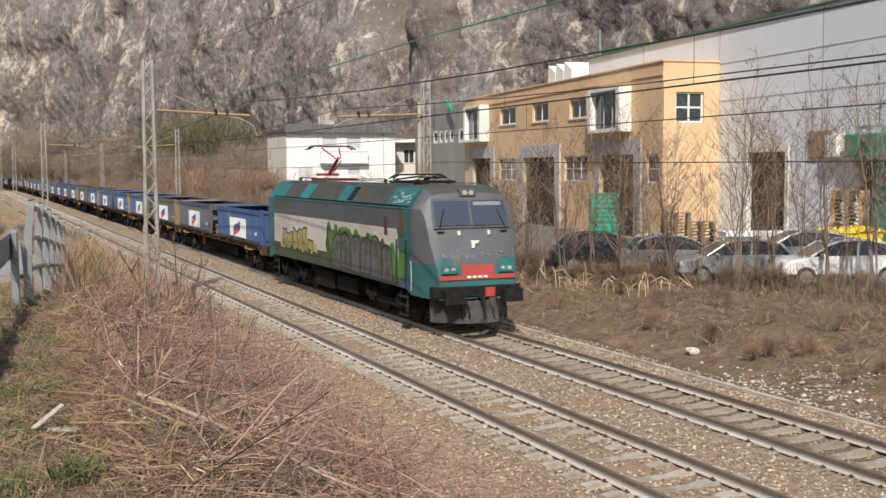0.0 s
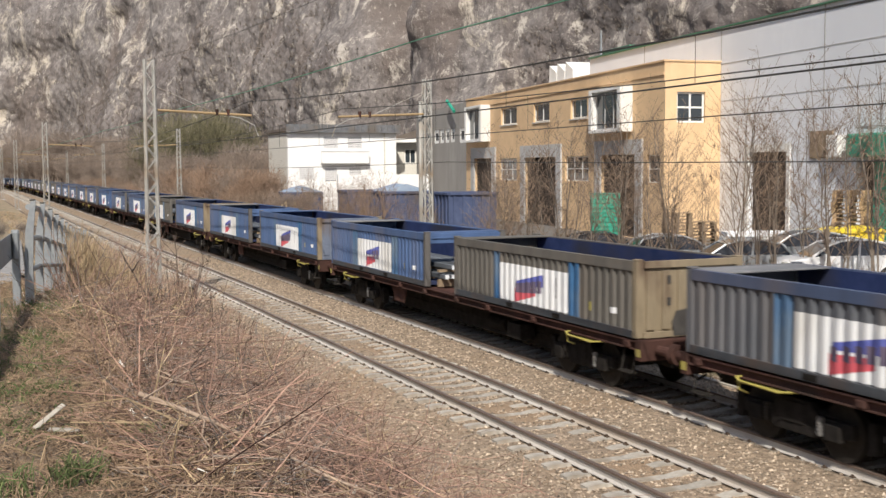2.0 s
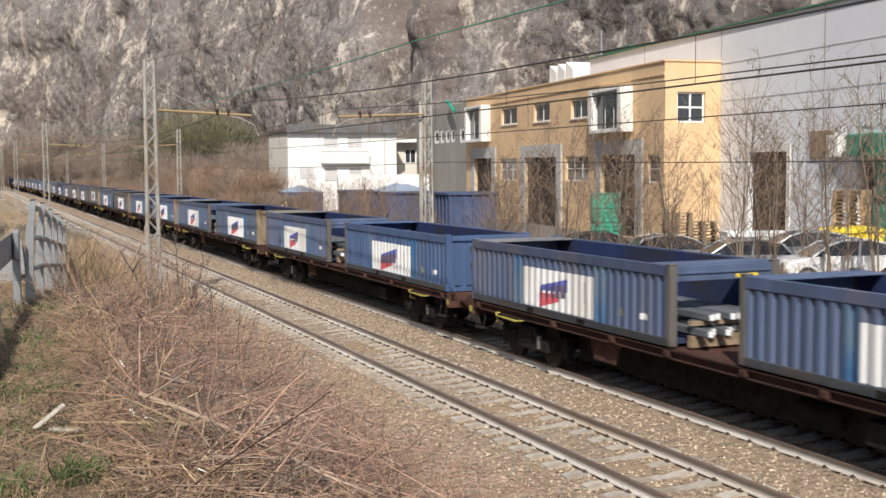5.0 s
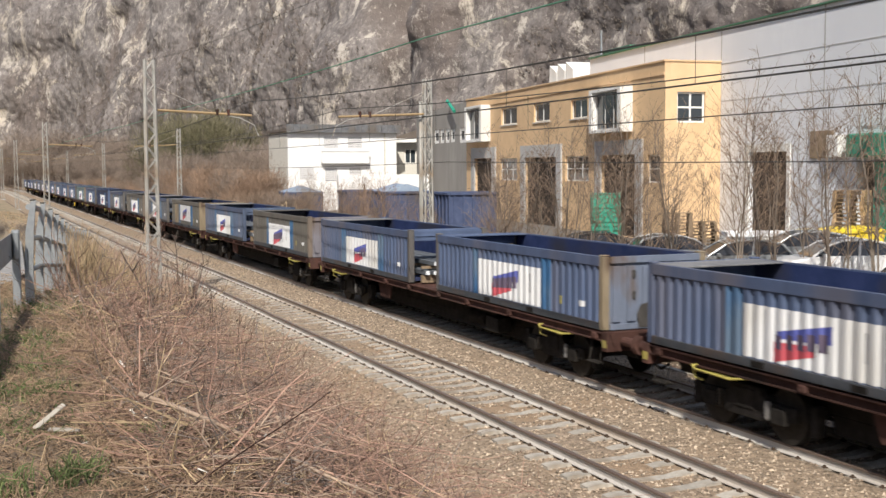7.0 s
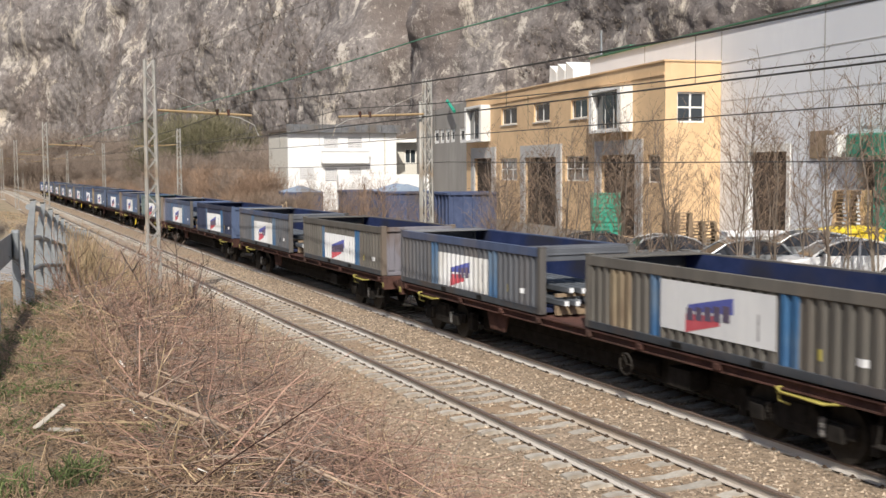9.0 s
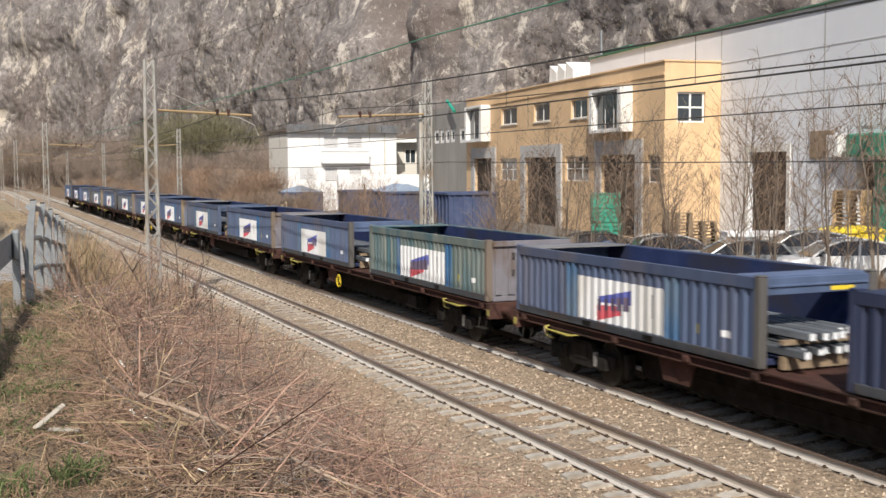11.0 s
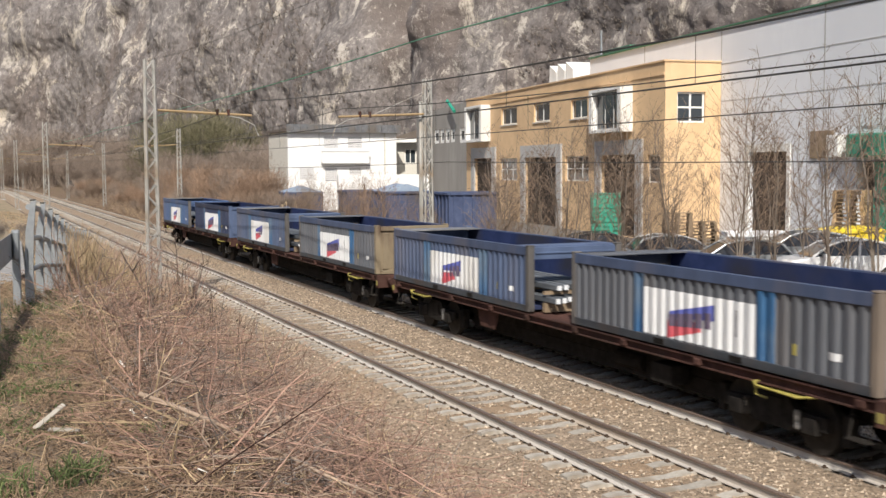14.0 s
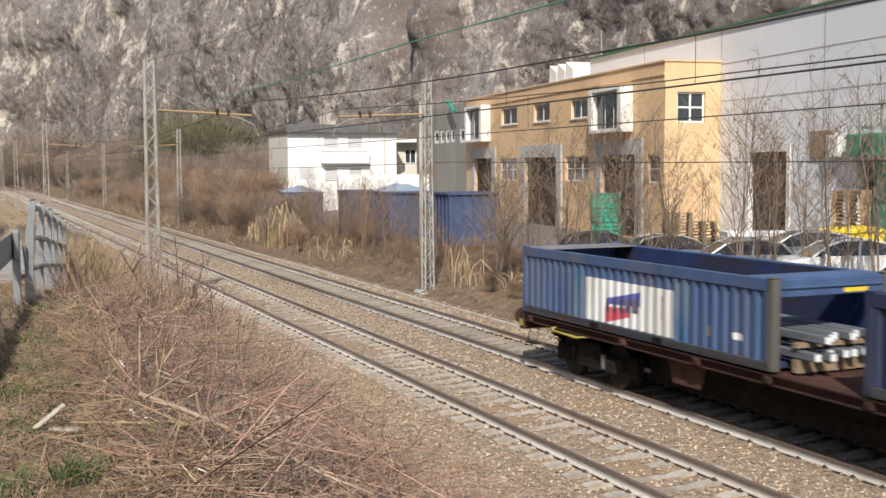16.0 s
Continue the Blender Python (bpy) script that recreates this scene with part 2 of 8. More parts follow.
def prism(bm, outline, y0, y1):
    """An outline of (x, z) points pushed from y0 to y1."""
    a = [bm.verts.new((x, y0, z)) for x, z in outline]
    b = [bm.verts.new((x, y1, z)) for x, z in outline]
    n = len(outline)
    bm.faces.new(a)
    bm.faces.new(b[::-1])
    for k in range(n):
        bm.faces.new((a[k], b[k], b[(k + 1) % n], a[(k + 1) % n]))


def to_mesh(name, bm, smooth=False, bevel=0.0):
    if bevel:
        bmesh.ops.bevel(bm, geom=bm.edges[:], offset=bevel, segments=1, affect="EDGES", clamp_overlap=True)
    bmesh.ops.recalc_face_normals(bm, faces=bm.faces)
    me = bpy.data.meshes.new(name)
    bm.to_mesh(me)
    bm.free()
    if smooth:
        for f in me.polygons:
            f.use_smooth = True
    return me


def part(name, bm, material, parent=None, label="", smooth=False, bevel=0.0, at=None):
    """One mesh object from a bmesh or a ready mesh, under parent if there is one."""
    me = bm if isinstance(bm, bpy.types.Mesh) else to_mesh(name, bm, smooth, bevel)
    ob = new(name, me)
    if len(me.materials) == 0:
        me.materials.append(material)
    elif me.materials[0] != material:
        ob.material_slots[0].link = "OBJECT"
        ob.material_slots[0].material = material
    if parent:
        ob.parent = parent
    if at is not None:
        ob.matrix_basis = at
    if label:
        tagged(ob, label)
    return ob


def raw(name, verts, faces, material, parent=None, smooth=False):
    me = bpy.data.meshes.new(name)
    me.from_pydata(verts, [], faces)
    me.materials.append(material)
    if smooth:
        me.polygons.foreach_set("use_smooth", [True] * len(me.polygons))
    ob = new(name, me)
    ob.parent = parent
    return ob


def blocks(name, material, parent, *spans, bevel=0.0, label=""):
    bm = bmesh.new()
    for s in spans:
        cuboid(bm, *s)
    return part(name, bm, material, parent, label, bevel=bevel)


def thing(name, label, category, at=None, group="", kind=""):
    ob = new(name)
    if at is not None:
        ob.matrix_basis = at
    return tagged(ob, label, category, group, kind)


def lerp(x, table):
    xs, ys = zip(*table)
    return float(np.interp(x, xs, ys))


# ---- ground ----
Y_NEAR, Y_FAR, Z_FAR = 9.461, 13.06, -0.049


def shelf(x):
    """Height of the road-side shelf, falling away along the line."""
    return lerp(x, [(-400, 0.2), (-90, 0.2), (-47, 0.6), (-30, 1.6), (-17, 2.66), (-8, 2.78), (60, 2.9)])


def ground_z(x, y):
    top = shelf(x)
    z = lerp(y, [(-60, top), (1.2, top), (3.2, top * 0.55 + 0.0), (5.6, -0.22), (7.0, -0.42), (7.9, -0.28), (8.25, -0.2), (11.6, -0.19), (12.1, -0.185), (12.4, -0.29), (13.72, -0.29), (14.02, -0.19), (14.5, -0.24), (15.4, -0.36), (16.2, -0.38),
                 (17.2, -0.1), (19.0, 0.30), (21.0, 0.5), (25.0, 0.55), (29.0, 0.9), (34.0, 1.1), (120, 1.4), (400, 6)])
    rough = 0.0
    if y < 6.5:
        rough = 0.10 * noise.noise((x * 0.7, y * 0.9, 0)) + 0.05 * noise.noise((x * 2.3, y * 2.3, 3))
    elif 16.2 < y < 23:
        rough = 0.15 * noise.noise((x * 0.8, y * 1.0, 0)) + 0.09 * noise.noise((x * 2.1, y * 2.1, 3))
    return z + rough


def spread(lo, hi, dense_lo, dense_hi, fine, ratio=1.25):
    """Grid lines, close within the dense stretch and wider outside it."""
    mid = list(np.arange(dense_lo, dense_hi + fine / 2, fine))
    left, right, s, q = [], [], fine, dense_lo
    while q > lo:
        s *= ratio
        q -= s
        left.append(max(q, lo))
    s, q = fine, dense_hi
    while q < hi:
        s *= ratio
        q += s
        right.append(min(q, hi))
    return left[::-1] + mid + right


xs, ys = spread(-1500, 600, -60, 2, 0.35, 1.12), spread(-900, 900, -2, 24, 0.3, 1.2)
gv = [(x, y, ground_z(x, y)) for y in ys for x in xs]
gf, gm = [], []
w = len(xs)
for j in range(len(ys) - 1):
    for i in range(w - 1):
        gf.append((j * w + i, j * w + i + 1, (j + 1) * w + i + 1, (j + 1) * w + i))
        yc, xc = (ys[j] + ys[j + 1]) / 2, (xs[i] + xs[i + 1]) / 2
        edge = 6.3 + 0.5 * noise.noise((xc * 0.4, 0, 5)) + 0.25 * noise.noise((xc * 1.7, 0, 9))
        edge2 = 15.7 + 0.3 * noise.noise((xc * 0.5, 0, 15))
        gm.append(4 if abs(yc - Y_FAR) < 0.95 else 1 if edge < yc < edge2 else 5 if edge2 <= yc <= 25.4 else (2 if yc > 25.4 else (3 if yc < 6 and xc < -44 else 0)))
ground = raw("ground", gv, gf, M["soil"], smooth=True)
ground.data.materials.append(M["ballast"])
ground.data.materials.append(M["yard"])
ground.data.materials.append(M["verge"])
ground.data.materials.append(M["shadeballast"])
ground.data.materials.append(M["farsoil"])
ground.data.polygons.foreach_set("material_index", gm)
tagged(ground, "brown soil banks with a grey-brown gravel track bed between", "ground", kind="structure")

# road beyond the guard rail
bm = bmesh.new()
rx = list(np.arange(-70, 30, 2.0))
edge_y = lambda x: lerp(x, [(-70, 3.4), (-40, 2.2), (-20, 0.5), (-14, -0.3), (30, -0.7)])
rows = [[bm.verts.new((x, edge_y(x) + o, max(ground_z(x, edge_y(x)), ground_z(x, -3)) + 0.06)) for x in rx] for o in (-7.0, -0.35)]
for i in range(len(rx) - 1):
    bm.faces.new((rows[0][i], rows[0][i + 1], rows[1][i + 1], rows[1][i]))
road = tagged(part("road", bm, M["road"]), "grey asphalt road running beside the railway bank", "road", kind="structure")


# ---- tracks ----
def rail_profile():
    head = [(-0.036, -0.002), (-0.030, 0.0), (0.030, 0.0), (0.036, -0.002), (0.036, -0.036), (0.010, -0.050), (0.009, -0.130), (0.072, -0.150), (0.072, -0.160),
            (-0.072, -0.160), (-0.072, -0.150), (-0.009, -0.130), (-0.010, -0.050), (-0.036, -0.036)]
    return head


def sweep(name, profile, pts, material, parent, top=None):
    """A profile of (side, up) carried along level points."""
    verts, faces, mats = [], [], []
    n = len(profile)
    for i, (x, y, z) in enumerate(pts):
        a, b = pts[max(i - 1, 0)], pts[min(i + 1, len(pts) - 1)]
        d = Vector((b[0] - a[0], b[1] - a[1], 0)).normalized()
        s = Vector((-d.y, d.x, 0))
        verts += [(x + s.x * u, y + s.y * u, z + v) for u, v in profile]
    for i in range(len(pts) - 1):
        for k in range(n):
            faces.append((i * n + k, i * n + (k + 1) % n, (i + 1) * n + (k + 1) % n, (i + 1) * n + k))
            mats.append(0 if top and k in top else 1)
    ob = raw(name, verts, faces, M["railtop"] if top else material, parent)
    if top:
        ob.data.materials.append(material)
        ob.data.polygons.foreach_set("material_index", mats)
    return ob


def line_y(x):
    """Sideways drift of the line where it bends far away."""
    return 0.0 if x > -230 else -0.00035 * (x + 230) ** 2


def build_track(name, y0, z0, label):
    tr = thing(name, label, "railway track", kind="structure")
    for s in (-1, 1):
        pts = [(x, y0 + s * 0.7525 + line_y(x), z0) for x in list(np.arange(-600, -230, 10.0)) + [-230, 40]]
        sweep("rail", rail_profile(), pts, M["railside"], tr, top=(0, 1, 2, 3, 13))
    bm = bmesh.new()
    prof = [(-1.24, -0.21), (-1.24, 0.0), (-1.1, 0.02), (-0.45, 0.0), (-0.25, -0.03), (0.25, -0.03), (0.45, 0.0), (1.1, 0.02), (1.24, 0.0), (1.24, -0.21)]
    a = [bm.verts.new((-0.11 if v > -0.1 else -0.14, u, v)) for u, v in prof]
    b = [bm.verts.new((0.11 if v > -0.1 else 0.14, u, v)) for u, v in prof]
    bm.faces.new(a)
    bm.faces.new(b[::-1])
    for k in range(len(prof)):
        bm.faces.new((a[k], b[k], b[(k + 1) % len(prof)], a[(k + 1) % len(prof)]))
    me = to_mesh("sleeper", bm)
    clip = bmesh.new()
    for s in (-0.7525, 0.7525):
        for o in (-0.115, 0.115):
            cuboid(clip, -0.045, s + o - 0.03, 0, 0.045, s + o + 0.03, 0.03)
            cuboid(clip, -0.018, s + o - 0.015, 0.03, 0.018, s + o + 0.015, 0.055)
    clip = to_mesh("rail_clip", clip)
    phase = -16.9
    for i in range(-205, 60):
        x = phase + 0.6 * i
        at = Matrix.Translation((x, y0, z0 - 0.165)) @ pose(0, 0, random.uniform(-0.008, 0.008), 0, 0, random.uniform(-0.6, 0.6))
        part("sleeper", me, M["sleeper"] if y0 < 12 else M["shadesleeper"], tr, at=at)
        if i > -110:
            part("rail_clip", clip, M["clip"], tr, at=at)
    far = bmesh.new()
    for i in range(-620, -205):
        x = phase + 0.6 * i
        cuboid(far, x - 0.12, y0 - 1.25 + line_y(x), z0 - 0.35, x + 0.12, y0 + 1.25 + line_y(x), z0 - 0.165)
    tagged(part("far_sleepers", far, M["sleeper"], tr), kind="stuff")
    return tr


build_track("railway_track", Y_NEAR, 0.0, "empty railway track with whitewashed rails on concrete sleepers")
build_track("railway_track", Y_FAR, Z_FAR, "railway track with whitewashed rails on which the train runs")


# ---- masts and wires ----
def lattice_mast(x, y, z0, z1, side, w0=0.42, w1=0.30, kind=0):
    """A lattice mast with an arm reaching towards the track (side = +1 or -1 in y)."""
    m = thing("catenary_mast", "grey lattice steel railway mast with an ochre registration arm", "mast", pose(x, y, z0), "masts along the line")
    hgt = z1 - z0
    for sx in (-1, 1):
        for sy in (-1, 1):
            bm = bmesh.new()
            tube(bm, [(sx * w0 / 2, sy * w0 / 2, -0.3), (sx * w1 / 2, sy * w1 / 2, hgt)], 0.042, 4)
            part("chord", bm, M["mastpaint"], m)
    n = int(hgt / 0.42)
    joined = bmesh.new()
    for face in range(4):
        for i in range(n):
            bm = joined if kind else bmesh.new()
            za, zb = hgt * i / n, hgt * (i + 1) / n
            wa, wb = (w0 + (w1 - w0) * za / hgt) / 2, (w0 + (w1 - w0) * zb / hgt) / 2
            s = 1 if i % 2 else -1
            if face < 2:
                f = face * 2 - 1
                tube(bm, [(-s * wa, f * wa, za), (s * wb, f * wb, zb)], 0.021, 4)
            else:
                f = (face - 2) * 2 - 1
                tube(bm, [(f * wa, -s * wa, za), (f * wb, s * wb, zb)], 0.021, 4)
            if not kind:
                part("brace", bm, M["mastpaint"], m)
    if kind:
        tagged(part("lattice", joined, M["mastpaint"], m), kind="stuff")
    else:
        joined.free()
    blocks("foundation", M["greyrender"], m, (-0.45, -0.45, -0.6, 0.45, 0.45, -0.02))
    za = 6.45 - z0
    reach = side * 3.6
    bm = bmesh.new()
    tube(bm, [(0.0, side * 0.15, za + 0.15), (0.0, reach, za)], 0.045, 8)
    part("arm", bm, M["arm"], m)
    bm = bmesh.new()
    tube(bm, [(0.0, side * 0.15, za + 1.0), (0.0, side * 2.2, za + 0.1)], 0.014, 5)
    part("stay", bm, M["mastpaint"], m)
    for q in (2.35, 2.75):
        bm = bmesh.new()
        disc(bm, (0, side * q, za + 0.10), "z", 0.06, 0.22, 10)
        part("insulator", bm, M["rust"], m)
    bm = bmesh.new()
    tube(bm, [(0, side * 2.75, za - 0.02), (0, side * 3.2, za - 0.1), (0, side * 3.7, za - 0.35), (0, side * 3.85, za - 0.75)], 0.02, 5)
    part("steady_arm", bm, M["mastpaint"], m)
    return m


mast_a = lattice_mast(-40, 6.1, -0.25, 8.35, 1)
mast_b = lattice_mast(-40, 16.6, -0.3, 7.95, -1, 0.36, 0.24)
for i in (-1, 1):
    copy_thing(mast_a, pose(-40 - 54 * i, 6.1, -0.25))
    copy_thing(mast_b, pose(-40 - 54 * i, 16.6, -0.3))
far_a = lattice_mast(-148, 6.1, -0.25, 8.35, 1, kind=1)
far_b = lattice_mast(-148, 16.6, -0.3, 7.95, -1, 0.36, 0.24, kind=1)
for i in (3, 4, 5, 6, 7):
    x = -40 - 54 * i
    copy_thing(far_a, pose(x, 6.1 + line_y(x), -0.25))
    copy_thing(far_b, pose(x, 16.6 + line_y(x), -0.3))


pole = thing("steel_pole", "slim grey steel pole beside the lattice mast", "pole", pose(-40.25, 16.42, -0.3))
bm = bmesh.new()
tube(bm, [(0, 0, -0.2), (0, 0, 4.0), (0, 0, 7.35)], [0.085, 0.075, 0.06], 10)
part("tube", bm, M["mastpaint"], pole, smooth=True)
bm = bmesh.new()
disc(bm, (0, 0, 7.38), "z", 0.075, 0.06, 10)
part("cap", bm, M["mastpaint"], pole)
blocks("foundation", M["greyrender"], pole, (-0.2, -0.2, -0.4, 0.2, 0.2, 0.05))


def overhead(name, label, y, za, sag, r, mat, hang=None, y2=None, zig=0.0):
    """A wire over all spans, with its low point in the middle of each."""
    t = thing(name, label, "overhead wire", kind="structure")
    bm = bmesh.new()
    pts = []
    for i in range(-1, 8):
        for k in range(8):
            x = -40 - 54 * i + 54 * -k / 8
            q = k / 8
            pts.append((x, y + line_y(x) + zig * math.cos(math.pi * (i + q)), za - 4 * sag * q * (1 - q)))
    tube(bm, pts, r, 5)
    part("cable", bm, mat, t)
    if hang:
        for i in range(-1, 4):
            for k in range(9):
                q = (k + 0.5) / 9
                x = -40 - 54 * i - 54 * q
                bm = bmesh.new()
                yy = y + line_y(x) + zig * math.cos(math.pi * (i + q))
                tube(bm, [(x, yy, za - 4 * sag * q * (1 - q)), (x, yy, hang)], 0.006, 4)
                part("dropper", bm, mat, t)
    return t


overhead("contact_wire", "dark contact wire over the empty track", Y_NEAR, 5.65, 0.0, 0.014, M["wire"], zig=0.15)
overhead("carrier_wire", "dark carrier wire with droppers over the empty track", Y_NEAR, 6.95, 0.62, 0.016, M["wire"], 5.65, zig=0.15)
overhead("contact_wire", "dark contact wire above the train", Y_FAR, 5.45, 0.0, 0.012, M["wire"], zig=0.1)
overhead("carrier_wire", "dark carrier wire with droppers above the train", Y_FAR, 6.75, 0.55, 0.014, M["wire"], 5.45, zig=0.1)
overhead("signal_cable", "dark cable slung low along the masts", 17.4, 4.75, 0.16, 0.014, M["wire"])
overhead("feeder_wire", "dark feeder wire on the mast tops", 6.1, 8.3, 0.75, 0.007, M["wire"])
overhead("earth_wire", "green coated cable strung high along the line", 16.6, 9.55, 0.15, 0.03, M["greenwire"])


# ---- buildings ----
FAC = Matrix.Translation((-44.08, 30.36, 0)) @ pose(0, 0, 0, 0, 0, 173.1 - 180)
# in this space x runs along the facade to the hall's side, -x away from the viewer, y into the building


def wall_with_holes(name, material, parent, x0, x1, z0, z1, holes, y0=0.0, y1=0.3):
    """A wall slab along x with rectangular openings (x0, z0, x1, z1)."""
    bx = sorted({x0, x1, *[v for h in holes for v in (h[0], h[2])]})
    bz = sorted({z0, z1, *[v for h in holes for v in (h[1], h[3])]})
    bm = bmesh.new()
    cells = {}
    vert = {}

    def vtx(x, y, z):
        if (x, y, z) not in vert:
            vert[(x, y, z)] = bm.verts.new((x, y, z))
        return vert[(x, y, z)]
    solid = lambda i, k: 0 <= i < len(bx) - 1 and 0 <= k < len(bz) - 1 and not any(
        h[0] <= (bx[i] + bx[i + 1]) / 2 <= h[2] and h[1] <= (bz[k] + bz[k + 1]) / 2 <= h[3] for h in holes)
    for i in range(len(bx) - 1):
        for k in range(len(bz) - 1):
            if not solid(i, k):
                continue
            a, b, c, d = bx[i], bx[i + 1], bz[k], bz[k + 1]
            for y in (y0, y1):
                bm.faces.new((vtx(a, y, c), vtx(b, y, c), vtx(b, y, d), vtx(a, y, d)))
            if not solid(i - 1, k):
                bm.faces.new((vtx(a, y0, c), vtx(a, y1, c), vtx(a, y1, d), vtx(a, y0, d)))
            if not solid(i + 1, k):
                bm.faces.new((vtx(b, y0, c), vtx(b, y1, c), vtx(b, y1, d), vtx(b, y0, d)))
            if not solid(i, k - 1):
                bm.faces.new((vtx(a, y0, c), vtx(b, y0, c), vtx(b, y1, c), vtx(a, y1, c)))
            if not solid(i, k + 1):
                bm.faces.new((vtx(a, y0, d), vtx(b, y0, d), vtx(b, y1, d), vtx(a, y1, d)))
    return part(name, bm, material, parent)


def window(parent, x0, z0, x1, z1, y=0.12, cols=2, rows=2, frame_w=0.07, mat=None, m=None):
    """A framed window with one pane to each field, under parent."""
    win = new("window")
    win.parent = parent
    if m is not None:
        win.matrix_basis = m
    bm = bmesh.new()
    for i in range(cols + 1):
        q = x0 + (x1 - x0) * i / cols
        a = min(max(q - frame_w / 2, x0), x1 - frame_w)
        cuboid(bm, a, y, z0, a + frame_w, y + 0.07, z1)
    for k in range(rows + 1):
        q = z0 + (z1 - z0) * k / rows
        a = min(max(q - frame_w / 2, z0), z1 - frame_w)
        cuboid(bm, x0, y + 0.003, a, x1, y + 0.067, a + frame_w)
    part("window_frame", bm, mat or M["white"], win)
    for i in range(cols):
        for k in range(rows):
            w_, h_ = (x1 - x0) / cols, (z1 - z0) / rows
            blocks("pane", M["glass"], win, (x0 + w_ * i + 0.02, y + 0.03, z0 + h_ * k + 0.02, x0 + w_ * (i + 1) - 0.02, y + 0.04, z0 + h_ * (k + 1) - 0.02))
    return win


def orange_building():
    t = thing("office_building", "two-storey ochre rendered works office with white-framed windows", "building", FAC)
    Z0, Z1, LEN = 0.9, 9.45, 30.7
    ups = [(-23.0, 7.35, -20.0, 8.45), (-17.0, 7.3, -14.4, 8.4), (-11.2, 7.25, -8.9, 8.3)]
    downs = [(-23.3, 3.7, -20.0, 5.15), (-12.0, 3.75, -8.7, 5.15), (-1.75, 3.75, -0.4, 5.1)]
    doors = [(-28.6, 1.0, -24.8, 5.2), (-18.4, 1.0, -13.2, 5.15), (-7.0, 1.0, -2.9, 5.15)]
    bays = [(-28.6, 6.5, -25.6, 8.7), (-6.8, 6.45, -3.7, 8.4)]
    wall_with_holes("front_wall", M["orange"], t, -LEN, 0, Z0, Z1, ups + downs + doors + bays)
    for x0, z0, x1, z1 in ups:
        window(t, x0, z0, x1, z1, cols=2, rows=1)
        blocks("window_sill", M["paleconc"], t, (x0 - 0.1, -0.06, z0 - 0.08, x1 + 0.1, 0.12, z0 - 0.002))
    for x0, z0, x1, z1 in downs:
        window(t, x0, z0, x1, z1, cols=3 if x1 - x0 > 2 else 1, rows=2)
    for x0, z0, x1, z1 in doors:
        for i in range(int((z1 - z0) / 0.2)):
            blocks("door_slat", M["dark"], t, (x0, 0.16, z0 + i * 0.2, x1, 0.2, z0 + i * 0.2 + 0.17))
        blocks("door_surround", M["greyrender"], t, (x0 - 0.75, -0.10, 1.0, x0 - 0.003, 0.0, z1 + 0.75), (x1 + 0.003, -0.10, 1.0, x1 + 0.75, 0.0, z1 + 0.75),
               (x0, -0.12, z1 + 0.004, x1, 0.0, z1 + 0.74))
    for x0, z0, x1, z1 in bays:
        blocks("bay_box", M["white"], t, (x0 - 0.35, -0.7, z0 - 0.15, x1 + 0.35, -0.003, z0), (x0 - 0.35, -0.7, z1, x1 + 0.35, -0.003, z1 + 0.15),
               (x0 - 0.35, -0.7, z0, x0 - 0.003, -0.003, z1), (x1 + 0.003, -0.7, z0, x1 + 0.35, -0.003, z1))
        window(t, x0, z0, x1, z1, y=-0.4, cols=3, rows=1, mat=M["greyrender"])
    # end wall turned to the hall
    e = wall_with_holes("end_wall", M["orange"], t, 0.3, 2.98, Z0, Z1, [(0.66, 6.6, 2.14, 8.05)])
    e.matrix_basis = pose(0, 0, 0, 0, 0, 90) @ Matrix.Translation((0, 0, 0))
    window(t, 0.66, 6.6, 2.14, 8.05, cols=2, rows=2, frame_w=0.09, m=pose(0, 0, 0, 0, 0, 90))
    blocks("back_wall", M["orange"], t, (-LEN, 2.7, Z0, -0.31, 2.97, Z1))
    blocks("left_wall", M["orange"], t, (-LEN, 0.3, Z0, -LEN + 0.3, 2.7, Z1))
    blocks("upper_floor", M["greyrender"], t, (-LEN + 0.3, 0.45, 5.5, -0.3, 2.7, 5.8))
    blocks("roof", M["orange"], t, (-LEN, -0.06, Z1 + 0.002, 0.05, 2.97, Z1 + 0.08))
    blocks("cornice", M["orange"], t, (-LEN, -0.05, Z1 - 0.62, -0.0, -0.002, Z1 - 0.52))
    # dark sheets put the rooms' shade into colour behind the openings
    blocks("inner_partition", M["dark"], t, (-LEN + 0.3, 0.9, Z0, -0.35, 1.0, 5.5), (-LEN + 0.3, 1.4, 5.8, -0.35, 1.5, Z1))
    return t


orange_building()


